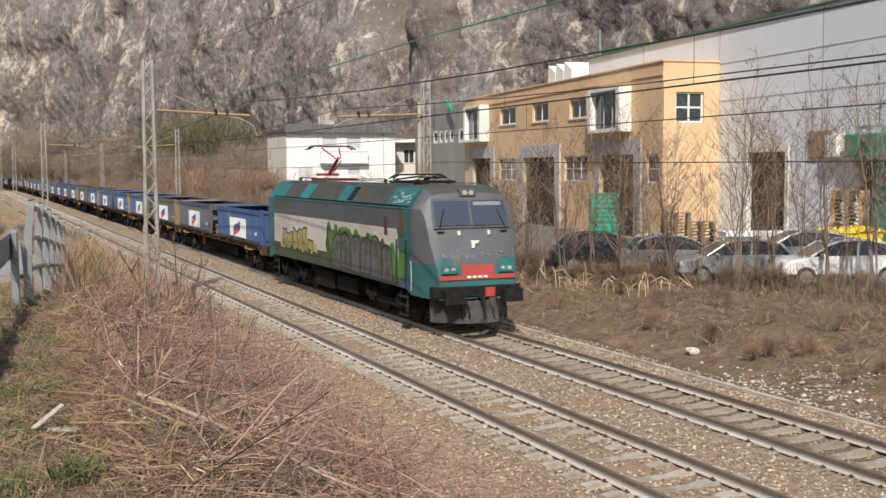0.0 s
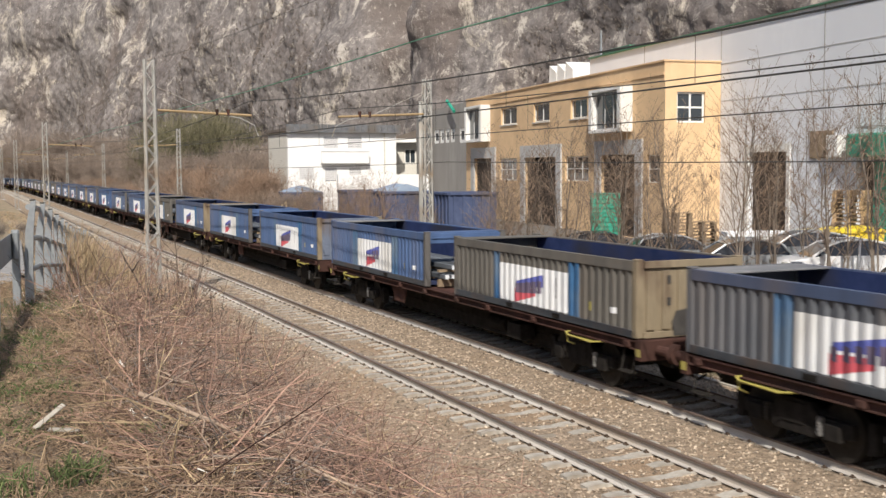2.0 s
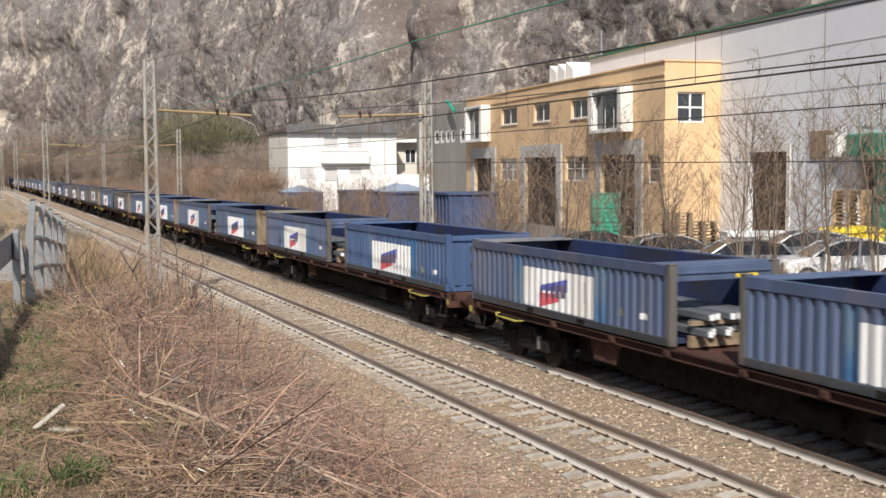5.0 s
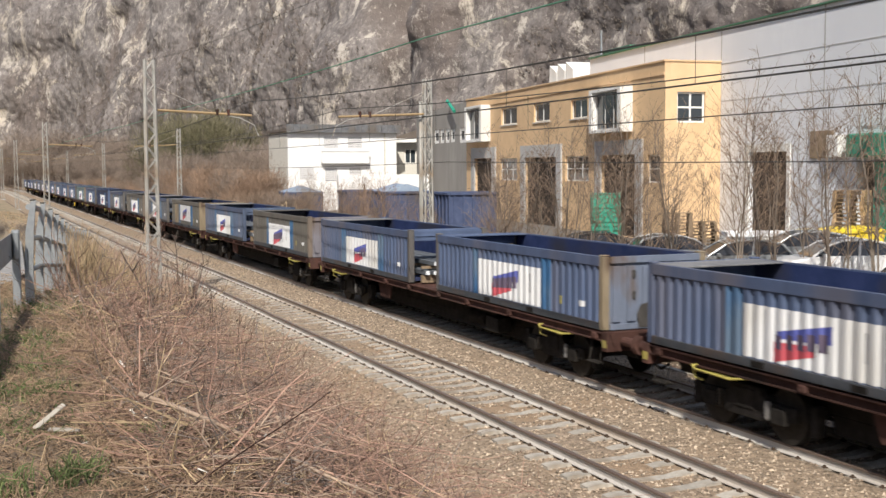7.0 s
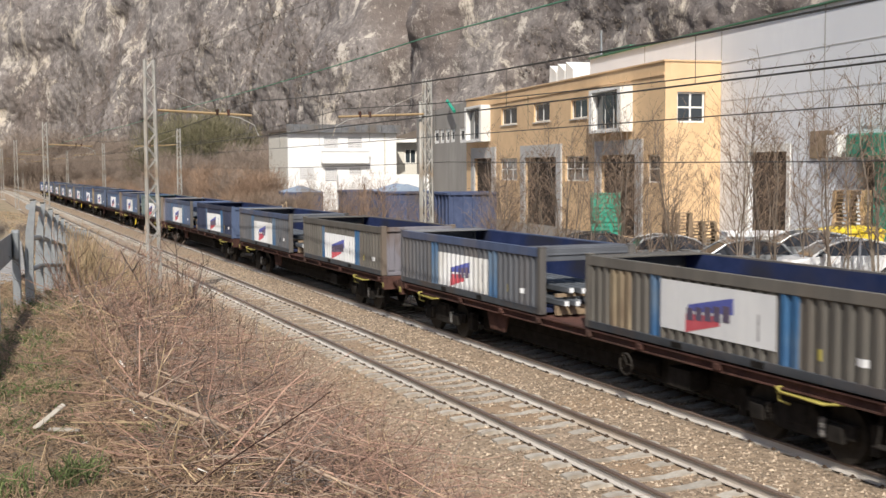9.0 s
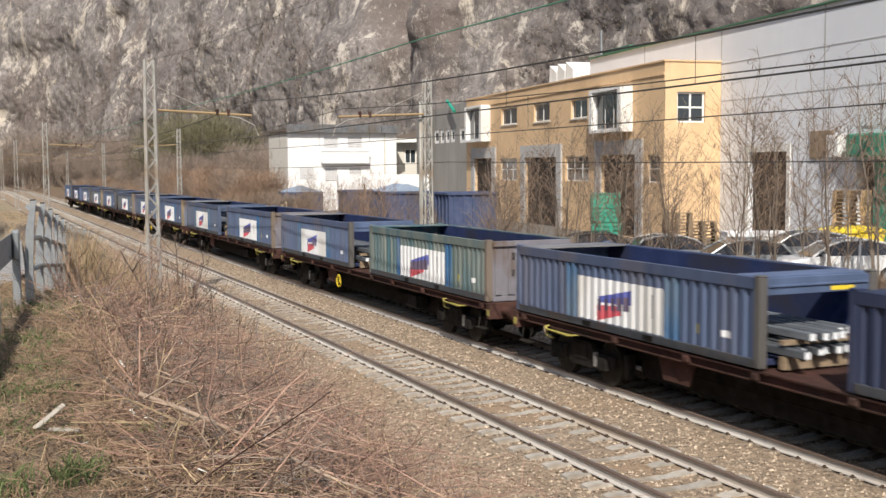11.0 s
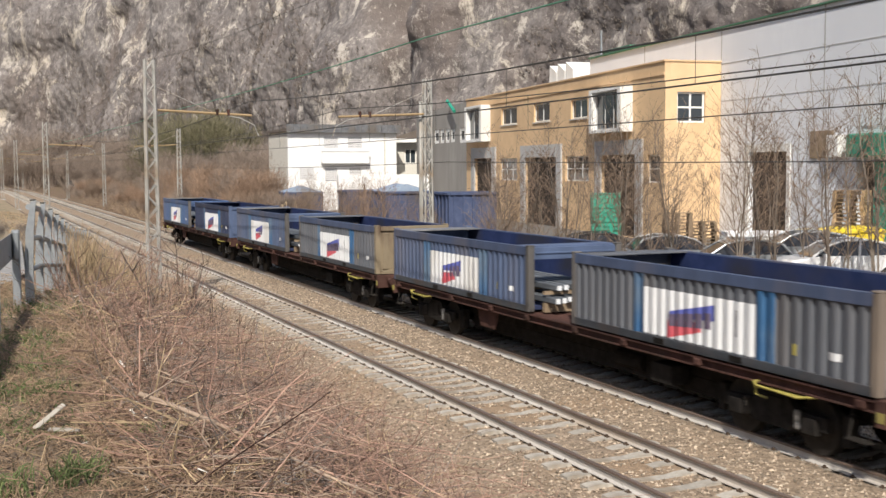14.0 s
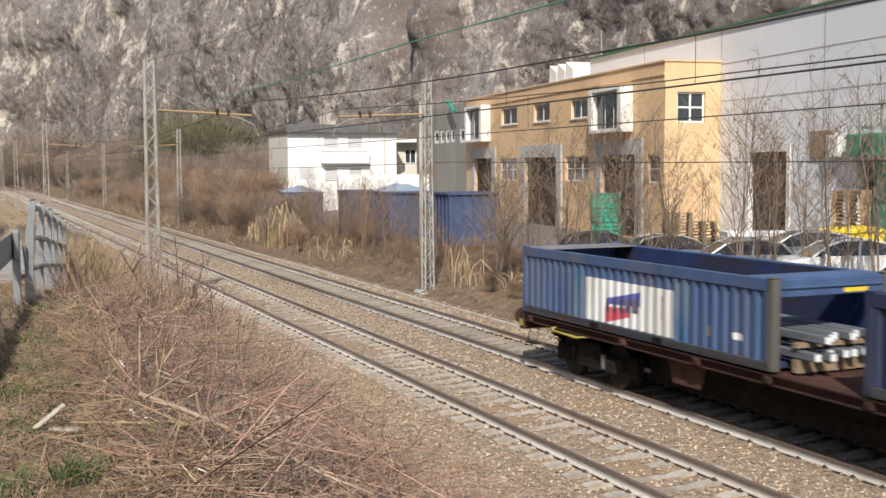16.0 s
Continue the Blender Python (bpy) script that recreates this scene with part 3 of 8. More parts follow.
def grey_hall():
    t = thing("industrial_hall", "pale grey panelled industrial hall with a green roof trim", "building", FAC @ Matrix.Translation((0, 2.98, 0)))
    Z0, Z1 = 0.9, 11.05
    doors = [(2.56, 1.0, 5.55, 5.15)]
    big = (10.2, 1.0, 15.0, 4.75)
    edges = [-15.3, -8.0, 0.004, 8.05, 16.1, 24.1]
    for a, b in zip(edges, edges[1:]):
        hs = [h for h in doors + [big] if a < h[0] < b]
        wall_with_holes("wall_panel", M["hall"], t, a + 0.012, b - 0.012, Z0, Z1, hs)
    blocks("backing", M["greyrender"], t, (-15.2, 0.1, Z0, 24, 0.2, 0.95))
    blocks("roof_trim", M["green"], t, (-15.3, -0.12, Z1, 24.1, 0.2, Z1 + 0.08))
    blocks("end_wall", M["hall"], t, (23.8, 0.3, Z0, 24.1, 40, Z1))
    blocks("end_wall", M["hall"], t, (-15.3, 0.3, Z0, -15.0, 40, Z1))
    blocks("annexe", M["greyrender"], t, (-26.6, 1.3, Z0, -15.35, 20, 10.35))
    blocks("roof", M["greyrender"], t, (-15.0, 0.3, Z1 - 0.3, 23.8, 40, Z1 - 0.1))
    for i in range(6):
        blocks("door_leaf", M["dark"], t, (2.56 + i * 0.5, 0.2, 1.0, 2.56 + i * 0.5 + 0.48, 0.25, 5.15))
    blocks("door_frame", M["white"], t, (2.2, -0.06, 1.0, 2.556, 0.0, 5.5), (5.554, -0.06, 1.0, 5.8, 0.0, 5.5), (2.56, -0.06, 5.154, 5.55, 0.0, 5.5))
    # dark sheet painted as the unlit hall inside the doorway
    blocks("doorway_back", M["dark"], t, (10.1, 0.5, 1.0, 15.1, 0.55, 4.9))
    blocks("strip_door", M["teal"], t, (11.0, 0.2, 1.0, 14.9, 0.23, 4.7))
    blocks("roller_box", M["teal"], t, (10.1, -0.45, 4.85, 15.2, -0.003, 5.75), bevel=0.06)
    blocks("lamp_bracket", M["galv"], t, (11.9, -0.7, 5.95, 12.0, 0, 6.03), (11.7, -0.95, 5.88, 12.2, -0.65, 6.0))
    blocks("notice_board", M["timber"], t, (7.26, -0.08, 4.83, 8.75, -0.003, 5.95))
    blocks("air_unit", M["white"], t, (8.8, -0.4, 4.85, 9.55, -0.003, 5.75), bevel=0.03)
    for x in edges[1:-1]:
        blocks("panel_seam", M["greyrender"], t, (x - 0.035, -0.012, 6.0, x + 0.035, -0.002, Z1))
    for z in (7.6, 9.35):
        blocks("panel_seam", M["greyrender"], t, (0.01, -0.014, z, 24.0, -0.003, z + 0.035))
    for i in range(3):
        bm = bmesh.new()
        prism(bm, [(-26.0 + 1.45 * i, 10.35), (-24.65 + 1.45 * i, 10.35), (-24.65 + 1.45 * i, 11.05), (-25.9 + 1.45 * i, 11.65)], 1.65, 5.0)
        part("skylight", bm, M["white"], t)
    blocks("vent_pipe", M["galv"], t, (-14.95, 0.5, 10.9, -14.85, 0.6, 12.75))
    blocks("roof_monitor", M["green"], t, (-25.4, 5.2, 12.55, -20.6, 6.2, 12.65), (-25.2, 5.4, 10.35, -25.1, 5.5, 12.55), (-20.9, 5.4, 10.35, -20.8, 5.5, 12.55))
    return t


grey_hall()


def grey_block():
    m = FAC @ Matrix.Translation((-31.0, 1.2, 0))
    t = thing("workshop_block", "grey-brown rendered workshop block with a row of small windows", "building", m)
    render_ = surf("stained grey render", (0.27, 0.258, 0.24), (0.35, 0.335, 0.315), 0.9, 0.8, 0.2, c3=(0.23, 0.215, 0.195), stretch=(1, 1, 0.4))
    hs = [(-16.3, 6.6, -15.6, 7.75), (-12.4, 6.6, -11.0, 7.72), (-10.6, 6.6, -9.5, 7.7), (-9.1, 6.6, -8.0, 7.68), (-7.6, 6.6, -6.5, 7.65), (-5.2, 6.5, -3.6, 7.65)]
    wall_with_holes("front_wall", render_, t, -18.2, -0.05, 0.9, 9.15, hs)
    bm = bmesh.new()
    prism(bm, [(-18.2, 9.152), (-0.05, 9.152), (-0.05, 9.62), (-3.3, 9.62), (-18.2, 9.25)], 0.0, 0.3)
    part("parapet", bm, render_, t)
    for h in hs:
        # overwide white frames stand in for bright reflections in the panes
        window(t, *h, y=0.04, cols=1, rows=1, frame_w=0.24)
    blocks("side_wall", render_, t, (-18.2, 0.3, 0.9, -17.9, 3, 9.15))
    blocks("side_wall", render_, t, (-0.35, 0.3, 0.9, -0.05, 3, 9.15))
    # added dark sheet stands in for the dim room behind the windows
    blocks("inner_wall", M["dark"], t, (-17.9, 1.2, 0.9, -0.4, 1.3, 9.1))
    blocks("roof", M["roof"], t, (-18.1, 0.3, 9.16, -0.1, 3, 9.22))
    bm = bmesh.new()
    tube(bm, [(-7.4, -0.35, 9.9), (-5.0, -0.5, 8.95)], 0.13, 8)
    part("downpipe", bm, M["teal"], t, "slanting pale green pipe")
    return t


grey_block()


def white_house():
    m = Matrix.Translation((-92.95, 25.65, 0)) @ pose(0, 0, 0, 0, 0, 90)
    t = thing("white_house", "white rendered apartment house with a balcony and a dark flat roof", "house", m)
    W_, D_ = 9.93, 6.5
    fascia = surf("grey roof sheeting", (0.10, 0.105, 0.115), (0.17, 0.175, 0.185), 0.7, 3.0, 0.2, c3=(0.13, 0.115, 0.10))
    shutter = surf("pale shutter", (0.55, 0.55, 0.56), (0.64, 0.64, 0.64), 0.8, 3.0, 0.1)
    wins = [(3.2, 6.3, 4.5, 7.35), (5.4, 6.3, 6.7, 7.35), (3.3, 3.4, 4.4, 4.6), (5.5, 3.4, 6.6, 4.6), (1.0, 3.6, 2.3, 4.7)]
    wall_with_holes("front_wall", M["whitehouse"], t, 0, W_, 0.8, 7.75, wins)
    # greyer colour on this wall paints in its weaker sunlight
    blocks("side_wall", M["paleconc"], t, (0, 0.302, 0.8, 0.3, D_, 7.75))
    blocks("side_wall", M["whitehouse"], t, (W_ - 0.3, 0.302, 0.8, W_, D_, 7.75))
    blocks("back_wall", M["whitehouse"], t, (0.302, D_ - 0.3, 0.8, W_ - 0.302, D_, 7.75))
    blocks("roof", M["roof"], t, (-0.2, -0.35, 7.754, W_ + 0.3, D_ + 0.2, 8.0))
    for k in range(17):
        blocks("fascia_sheet", fascia, t, (-0.22 + 0.615 * k, -0.42, 7.66, 0.36 + 0.615 * k, -0.353 - 0.02 * (k % 2), 8.36))
    blocks("balcony", M["whitehouse"], t, (2.9, -0.5, 5.0, 7.2, -0.003, 5.14), (2.9, -0.5, 5.142, 7.2, -0.42, 6.0), (2.9, -0.42, 5.142, 2.98, -0.003, 6.0), (7.12, -0.42, 5.142, 7.2, -0.003, 6.0))
    blocks("balcony_rail", M["greyrender"], t, (2.86, -0.53, 6.004, 7.24, -0.4, 6.05))
    # dimness behind the shutters, painted as one dark sheet
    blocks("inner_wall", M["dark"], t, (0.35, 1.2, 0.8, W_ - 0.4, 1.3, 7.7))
    for k, h in enumerate(wins):
        window(t, *h, cols=2, rows=1)
        drop = (0.94, 1.0, 0.9, 1.0, 1.0)[k]
        for j in range(6):
            z1 = h[3] - (h[3] - h[1]) * drop * j / 6
            z0 = h[3] - (h[3] - h[1]) * drop * (j + 1) / 6
            blocks("shutter_slat", shutter, t, (h[0] + 0.01, 0.05, z0 + 0.006, h[2] - 0.01, 0.08, z1 - 0.006))
    blocks("drain_pipe", M["paleconc"], t, (8.75, -0.09, 0.8, 8.85, -0.003, 7.7))
    return t


white_house()

# ---- cliff ----
CLIFF = [(-40, 172), (-110, 165), (-190, 134), (-330, 95), (-480, 80), (-630, 42), (-780, -60), (-930, -220)]


def cliff_mesh():
    cum = [0]
    for a, b in zip(CLIFF, CLIFF[1:]):
        cum.append(cum[-1] + math.hypot(b[0] - a[0], b[1] - a[1]))
    nu, nv = 900, 150
    us = np.linspace(0, cum[-1], nu)
    verts, faces = [], []
    px, py = [c[0] for c in CLIFF], [c[1] for c in CLIFF]
    for k in range(nv):
        zc = -4 + 110 * (k / (nv - 1)) ** 1.2
        for u in us:
            x, y = float(np.interp(u, cum, px)), float(np.interp(u, cum, py))
            xa, ya = float(np.interp(u - 15, cum, px)), float(np.interp(u - 15, cum, py))
            xb, yb = float(np.interp(u + 15, cum, px)), float(np.interp(u + 15, cum, py))
            d = Vector((xb - xa, yb - ya, 0)).normalized()
            out = Vector((-d.y, d.x, 0))
            bulge = 10 * noise.fractal(Vector((u * 0.015, 2, zc * 0.018)), 1.0, 2.0, 3)
            rib = 1.25 * noise.fractal(Vector((u * 0.075, 7, zc * 0.05)), 0.8, 2.0, 4)
            chip = 0.75 * noise.fractal(Vector((u * 0.28, 9, zc * 0.27)), 0.6, 2.3, 5) + 0.3 * noise.ridged_multi_fractal(Vector((u * 0.11, 3, zc * 0.13)), 0.9, 2.1, 5, 1.0, 2.0)
            cleft = -13 * math.exp(-((x + 291 + 0.05 * zc + 1.5 * noise.noise((zc * 0.1, 5, 1))) / 8.0) ** 2)
            lean = 0.16 * zc - max(0, 14 - zc) * 1.6
            p = Vector((x, y, zc)) + out * (bulge + rib + chip + cleft - lean)
            verts.append(tuple(p))
    for k in range(nv - 1):
        for i in range(nu - 1):
            faces.append((k * nu + i, k * nu + i + 1, (k + 1) * nu + i + 1, (k + 1) * nu + i))
    ob = raw("cliff", verts, faces, M["rock"], smooth=True)
    return tagged(ob, "grey limestone cliff with pale scars and brown scrub on its ledges", "cliff", kind="structure")


cliff_mesh()


def unseen_slope():
    """Unseen slope added on the road's side to keep low sky light off the train."""
    xs_, n_ = np.linspace(-900, 600, 90), 16
    verts, faces = [], []
    for k in range(n_):
        f = k / (n_ - 1)
        for x in xs_:
            y = -75 - 190 * f - 14 * noise.noise((x * 0.01, f * 3, 2))
            verts.append((x, y + 0.0004 * min(0, x + 300) * abs(min(0, x + 300)), -1 + 120 * f ** 0.8 + 5 * noise.noise((x * 0.03, f * 6, 8)) * min(1, f * 5)))
    w_ = len(xs_)
    for k in range(n_ - 1):
        for i in range(w_ - 1):
            faces.append((k * w_ + i, (k + 1) * w_ + i, (k + 1) * w_ + i + 1, k * w_ + i + 1))
    wood = surf("unseen slope brown", (0.06, 0.05, 0.04), (0.14, 0.115, 0.09), 0.95, 0.15, 0.8, c3=(0.08, 0.075, 0.05), dist=1.0)
    return tagged(raw("hillside", verts, faces, wood, smooth=True), "brown wooded hillside closing the valley beyond the road", "hillside", kind="structure")


unseen_slope()


# ---- train ----
PAINT = {}
for key, c in dict(blue=(0.05, 0.098, 0.225), sky=(0.066, 0.12, 0.255), lilac=(0.21, 0.20, 0.225), pale=(0.15, 0.18, 0.24), railblue=(0.07, 0.10, 0.185), brown=(0.19, 0.155, 0.125), steel=(0.086, 0.124, 0.222), grey=(0.115, 0.125, 0.145), olive=(0.128, 0.121, 0.109), navy=(0.026, 0.038, 0.086),
                   dusk=(0.08, 0.11, 0.178), tan=(0.25, 0.20, 0.135), putty=(0.125, 0.118, 0.112), moss=(0.135, 0.165, 0.155)).items():
    PAINT[key] = surf(key + " container paint", tuple(v * 0.72 for v in c), tuple(v * 1.02 for v in c), 0.62, 2.2, 0.12, c3=(c[0] * 0.55 + 0.065, c[1] * 0.55 + 0.05, c[2] * 0.55 + 0.037),
                      stretch=(1, 1, 0.13), rand=0.12, spots=0.52)
for key, c in (("lilac", (0.20, 0.195, 0.225)), ("pale", (0.145, 0.175, 0.24)), ("tan", (0.24, 0.195, 0.13))):
    PAINT[key] = surf(key + " weathered end paint", tuple(v * 0.75 for v in c), tuple(v * 1.15 for v in c), 0.7, 1.6, 0.15, c3=(0.11, 0.075, 0.05), stretch=(1, 1, 0.35), spots=0.56, big=0.9)
PAINT["moss"] = surf("moss container paint", (0.10, 0.135, 0.13), (0.20, 0.225, 0.21), 0.62, 2.0, 0.12, c3=(0.045, 0.115, 0.145), stretch=(1, 1, 0.12), spots=0.46, big=0.8)
BOX_L, BOX_H, PITCH = 8.62, 1.5, 0.28


def rib_y(x):
    """Depth of the side sheet's corrugation at x."""
    q = (x / PITCH) % 1.0
    return -0.045 * (1 if q < 0.36 else (0 if 0.5 < q < 0.86 else ((0.5 - q) / 0.14 if q <= 0.5 else (q - 0.86) / 0.14)))


def rib_sheet(x0, x1, za, zb, y, skin, sign=1):
    """A corrugated strip between x0 and x1; za and zb may slope with x."""
    xs_ = sorted({x0, x1, *[round(PITCH * (k + o), 4) for k in range(int(x0 / PITCH) - 1, int(x1 / PITCH) + 2) for o in (0, 0.36, 0.5, 0.86) if x0 < PITCH * (k + o) < x1]})
    bm = bmesh.new()
    fr = [[bm.verts.new((x, y + sign * (rib_y(x) - o), z(x) if callable(z) else z)) for x in xs_] for z in (za, zb) for o in (0, -skin)]
    n = len(xs_)
    for a, b in ((0, 2), (1, 3)):
        for i in range(n - 1):
            bm.faces.new((fr[a][i], fr[a][i + 1], fr[b][i + 1], fr[b][i]))
    for a, b in ((0, 1), (2, 3)):
        for i in range(n - 1):
            bm.faces.new((fr[a][i], fr[a][i + 1], fr[b][i + 1], fr[b][i]))
    for i in (0, n - 1):
        bm.faces.new((fr[0][i], fr[1][i], fr[3][i], fr[2][i]))
    return bm


LOGO_W = surf("white livery panel", (0.58, 0.60, 0.625), (0.69, 0.705, 0.72), 0.6, 2.0, 0.05, c3=(0.52, 0.52, 0.51), stretch=(1, 1, 0.4))
LOGO_R = surf("red livery wedge", (0.42, 0.06, 0.085), (0.52, 0.10, 0.125), 0.6, 3.0, 0.05)
LOGO_B = surf("blue livery wedge", (0.06, 0.075, 0.30), (0.10, 0.12, 0.38), 0.6, 3.0, 0.05)
LOGO_D = surf("dark livery letters", (0.07, 0.06, 0.10), (0.12, 0.09, 0.14), 0.6, 3.0, 0.05)
LOGO_C = surf("grey stencilled code", (0.16, 0.16, 0.18), (0.42, 0.42, 0.44), 0.6, 9.0, 0)
STRIPE = surf("bright blue stripe paint", (0.022, 0.085, 0.20), (0.036, 0.125, 0.265), 0.6, 2.0, 0.05, c3=(0.09, 0.14, 0.21))
DUSTY = surf("dusty steel sheet", (0.13, 0.135, 0.145), (0.24, 0.24, 0.245), 0.75, 2.0, 0.1, c3=(0.085, 0.09, 0.105))
SOOT = surf("black soot smear", (0.03, 0.028, 0.027), (0.065, 0.06, 0.056), 0.9, 4.0, 0.2)
RAIL_GREY = surf("dirty dark grey rail", (0.036, 0.042, 0.052), (0.06, 0.067, 0.078), 0.75, 3.0, 0.15, c3=(0.065, 0.05, 0.045))


def box_meshes():
    """Meshes of one open half-height container: closed end at x = 0, open end at x = BOX_L, y across, floor at z = 0."""
    H_, W_ = BOX_H, 1.25
    d = {}
    d["side_wall"] = [to_mesh("side_wall", rib_sheet(0.12, BOX_L - 0.12, 0.14, H_ - 0.2, -W_ + 0.06, 0.012)),
                      to_mesh("side_wall", rib_sheet(0.12, BOX_L - 0.12, 0.14, H_ - 0.2, W_ - 0.06, 0.012, -1))]

    def bl(name, *s, bevel=0.006):
        b = bmesh.new()
        for q in s:
            cuboid(b, *q)
        return to_mesh(name, b, bevel=bevel)
    d["top_rail"] = [bl("top_rail", (0.1, s - 0.05, H_ - 0.20, BOX_L - 0.1, s + 0.05, H_ - 0.0)) for s in (-W_ + 0.05, W_ - 0.05)]
    d["bottom_rail"] = [bl("bottom_rail", (0.1, s - 0.05, 0.0, BOX_L - 0.1, s + 0.05, 0.15)) for s in (-W_ + 0.05, W_ - 0.05)]
    d["corner_post"] = [bl("corner_post", (x, s - 0.08, 0.0, x + 0.16, s + 0.08, H_), (x - 0.005, s - 0.085, H_, x + 0.165, s + 0.085, H_ + 0.035), bevel=0.012)
                        for x in (-0.02, BOX_L - 0.14) for s in (-W_ + 0.08, W_ - 0.08)]
    # thin plates added inside the walls, darker than the outer sides
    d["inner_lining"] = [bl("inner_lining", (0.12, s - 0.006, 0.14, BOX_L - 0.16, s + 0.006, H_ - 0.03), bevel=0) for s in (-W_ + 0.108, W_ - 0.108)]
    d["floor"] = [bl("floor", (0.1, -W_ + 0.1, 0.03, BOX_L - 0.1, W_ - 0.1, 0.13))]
    d["end_wall"] = [bl("end_wall", (0.0, -W_ + 0.16, 0.0, 0.1, W_ - 0.16, H_ - 0.02))]
    d["end_rib"] = [bl("end_rib", (-0.05, -W_ + 0.3 + 0.36 * i, 0.16, 0.0, -W_ + 0.48 + 0.36 * i, H_ - 0.2)) for i in range(6)]
    d["end_beam"] = [bl("end_beam", (-0.06, -W_ + 0.16, H_ - 0.14, 0.0, W_ - 0.16, H_ - 0.0)), bl("end_beam", (-0.06, -W_ + 0.16, 0.0, 0.0, W_ - 0.16, 0.12))]
    d["rust_patch"] = []
    b = bmesh.new()
    prism_pts = [(-1.05, 0.02), (0.42, 0.02), (0.45, 0.3), (0.36, 0.5), (0.1, 0.55), (-0.2, 0.62), (-0.7, 0.6), (-1.05, 0.58)]
    f0 = [b.verts.new((-0.066, y, z)) for y, z in prism_pts]
    f1 = [b.verts.new((-0.046, y, z)) for y, z in prism_pts]
    b.faces.new(f0)
    b.faces.new(f1[::-1])
    for k in range(8):
        b.faces.new((f0[k], f1[k], f1[(k + 1) % 8], f0[(k + 1) % 8]))
    d["rust_patch"].append(to_mesh("rust_patch", b))
    d["end_bolt"] = [bl("end_bolt", (-0.075, y, z, -0.045, y + 0.07, z + 0.16), bevel=0) for y in (-0.62, 0.5) for z in (0.62, 1.05)]
    d["header"] = [bl("header", (BOX_L - 0.12, -W_ + 0.16, H_ - 0.30, BOX_L - 0.02, W_ - 0.16, H_ - 0.02))]
    d["header_lip"] = [bl("header_lip", (BOX_L - 0.018, -W_ + 0.2, H_ - 0.17, BOX_L + 0.01, W_ - 0.2, H_ - 0.13))]
    # black blocks paint the shaded hollows of the fork pockets
    d["fork_pocket"] = [bl("fork_pocket", (x, s - 0.056, 0.02, x + 0.32, s + 0.056, 0.125), bevel=0) for x in (3.0, 5.25) for s in (-W_ + 0.05, W_ - 0.05)]
    d["header_plate"] = [bl("header_plate", (BOX_L - 0.75, -W_ + 0.1, H_ - 0.03, BOX_L - 0.13, W_ - 0.1, H_ + 0.005))]
    d["end_plate"] = [bl("end_plate", (0.1, -W_ + 0.1, H_ - 0.03, 0.95, W_ - 0.1, H_ + 0.005))]
    d["sticker"] = [bl("sticker", (BOX_L - 0.018, 0.25, H_ - 0.27, BOX_L - 0.012, 0.75, H_ - 0.20), bevel=0)]
    return d


BOXM = box_meshes()
LABELM = {}


def label_meshes(lx, side, flat):
    """Livery sheet, wedges, letter bars and stripes on one side, lx its start; flat: a smooth panel over the ribs."""
    if (side, flat) in LABELM:
        return LABELM[(side, flat)]
    y, sg = (-1.19, 1) if side < 0 else (1.19, -1)
    out = []

    def sheet(name, a, b, za, zb, mat, lift, smooth=False):
        """a and b run along the train's own left to right from the panel's start."""
        if side > 0:
            a, b, fa, fb = 3.2 - b, 3.2 - a, za, zb
            za = (lambda x: fa(lx + 3.2 - (x - lx))) if callable(fa) else fa
            zb = (lambda x: fb(lx + 3.2 - (x - lx))) if callable(fb) else fb
        if smooth:
            bm = bmesh.new()
            n = 12
            v = [[bm.verts.new((lx + a + (b - a) * k / n, y - sg * (0.046 + o), z(lx + a + (b - a) * k / n) if callable(z) else z)) for k in range(n + 1)] for z in (za, zb) for o in (lift, lift - 0.004)]
            for p_, q in ((0, 2), (1, 3), (0, 1), (2, 3)):
                for k in range(n):
                    bm.faces.new((v[p_][k], v[p_][k + 1], v[q][k + 1], v[q][k]))
            for k in (0, n):
                bm.faces.new((v[0][k], v[1][k], v[3][k], v[2][k]))
        else:
            bm = rib_sheet(lx + a, lx + b, za, zb, y - sg * lift, 0.003, sg)
        out.append((name, to_mesh(name, bm), mat))
    w0 = lx + 0.78
    up = 0.18 if flat else 0.0
    sheet("livery_panel", 0, 3.2, 0.17 + up, 1.05 + up * 1.1, LOGO_W, 0.006, flat)
    sheet("blue_wedge", 0.85, 2.12, lambda x: up + 0.56 + 0.05 * (x - w0), lambda x: up + 0.66 + 0.19 * (x - w0), LOGO_B, 0.010, flat)
    sheet("red_wedge", 0.78, 1.75, lambda x: up + 0.17 + 0.23 * (x - w0), lambda x: up + 0.50 + 0.06 * (x - w0), LOGO_R, 0.010, flat)
    for i in range(5):
        a = 0.82 + 0.255 * i
        sheet("letter_bar", a, a + 0.19, up + 0.40 + 0.02 * i, up + 0.62 + 0.035 * i, LOGO_D, 0.014, flat)
    if flat:
        sheet("faded_paint", -1.85, -1.05, 0.15, 1.27, PAINT["tan"], 0.004)
    sheet("blue_stripe", -0.42, -0.02, 0.15, 1.29, STRIPE, 0.005)
    sheet("blue_stripe", 3.22, 3.70, 0.15, 1.29, STRIPE, 0.005)
    sheet("code_plate", 2.74, 2.79, 0.45, 0.90, LOGO_C, 0.009, flat)
    sheet("code_plate", 4.9, 5.15, 0.40, 0.52, LOGO_W, 0.006)
    sheet("code_plate", 4.15, 4.24, 0.36, 0.54, M["lime"], 0.006)
    LABELM[(side, flat)] = out
    return out


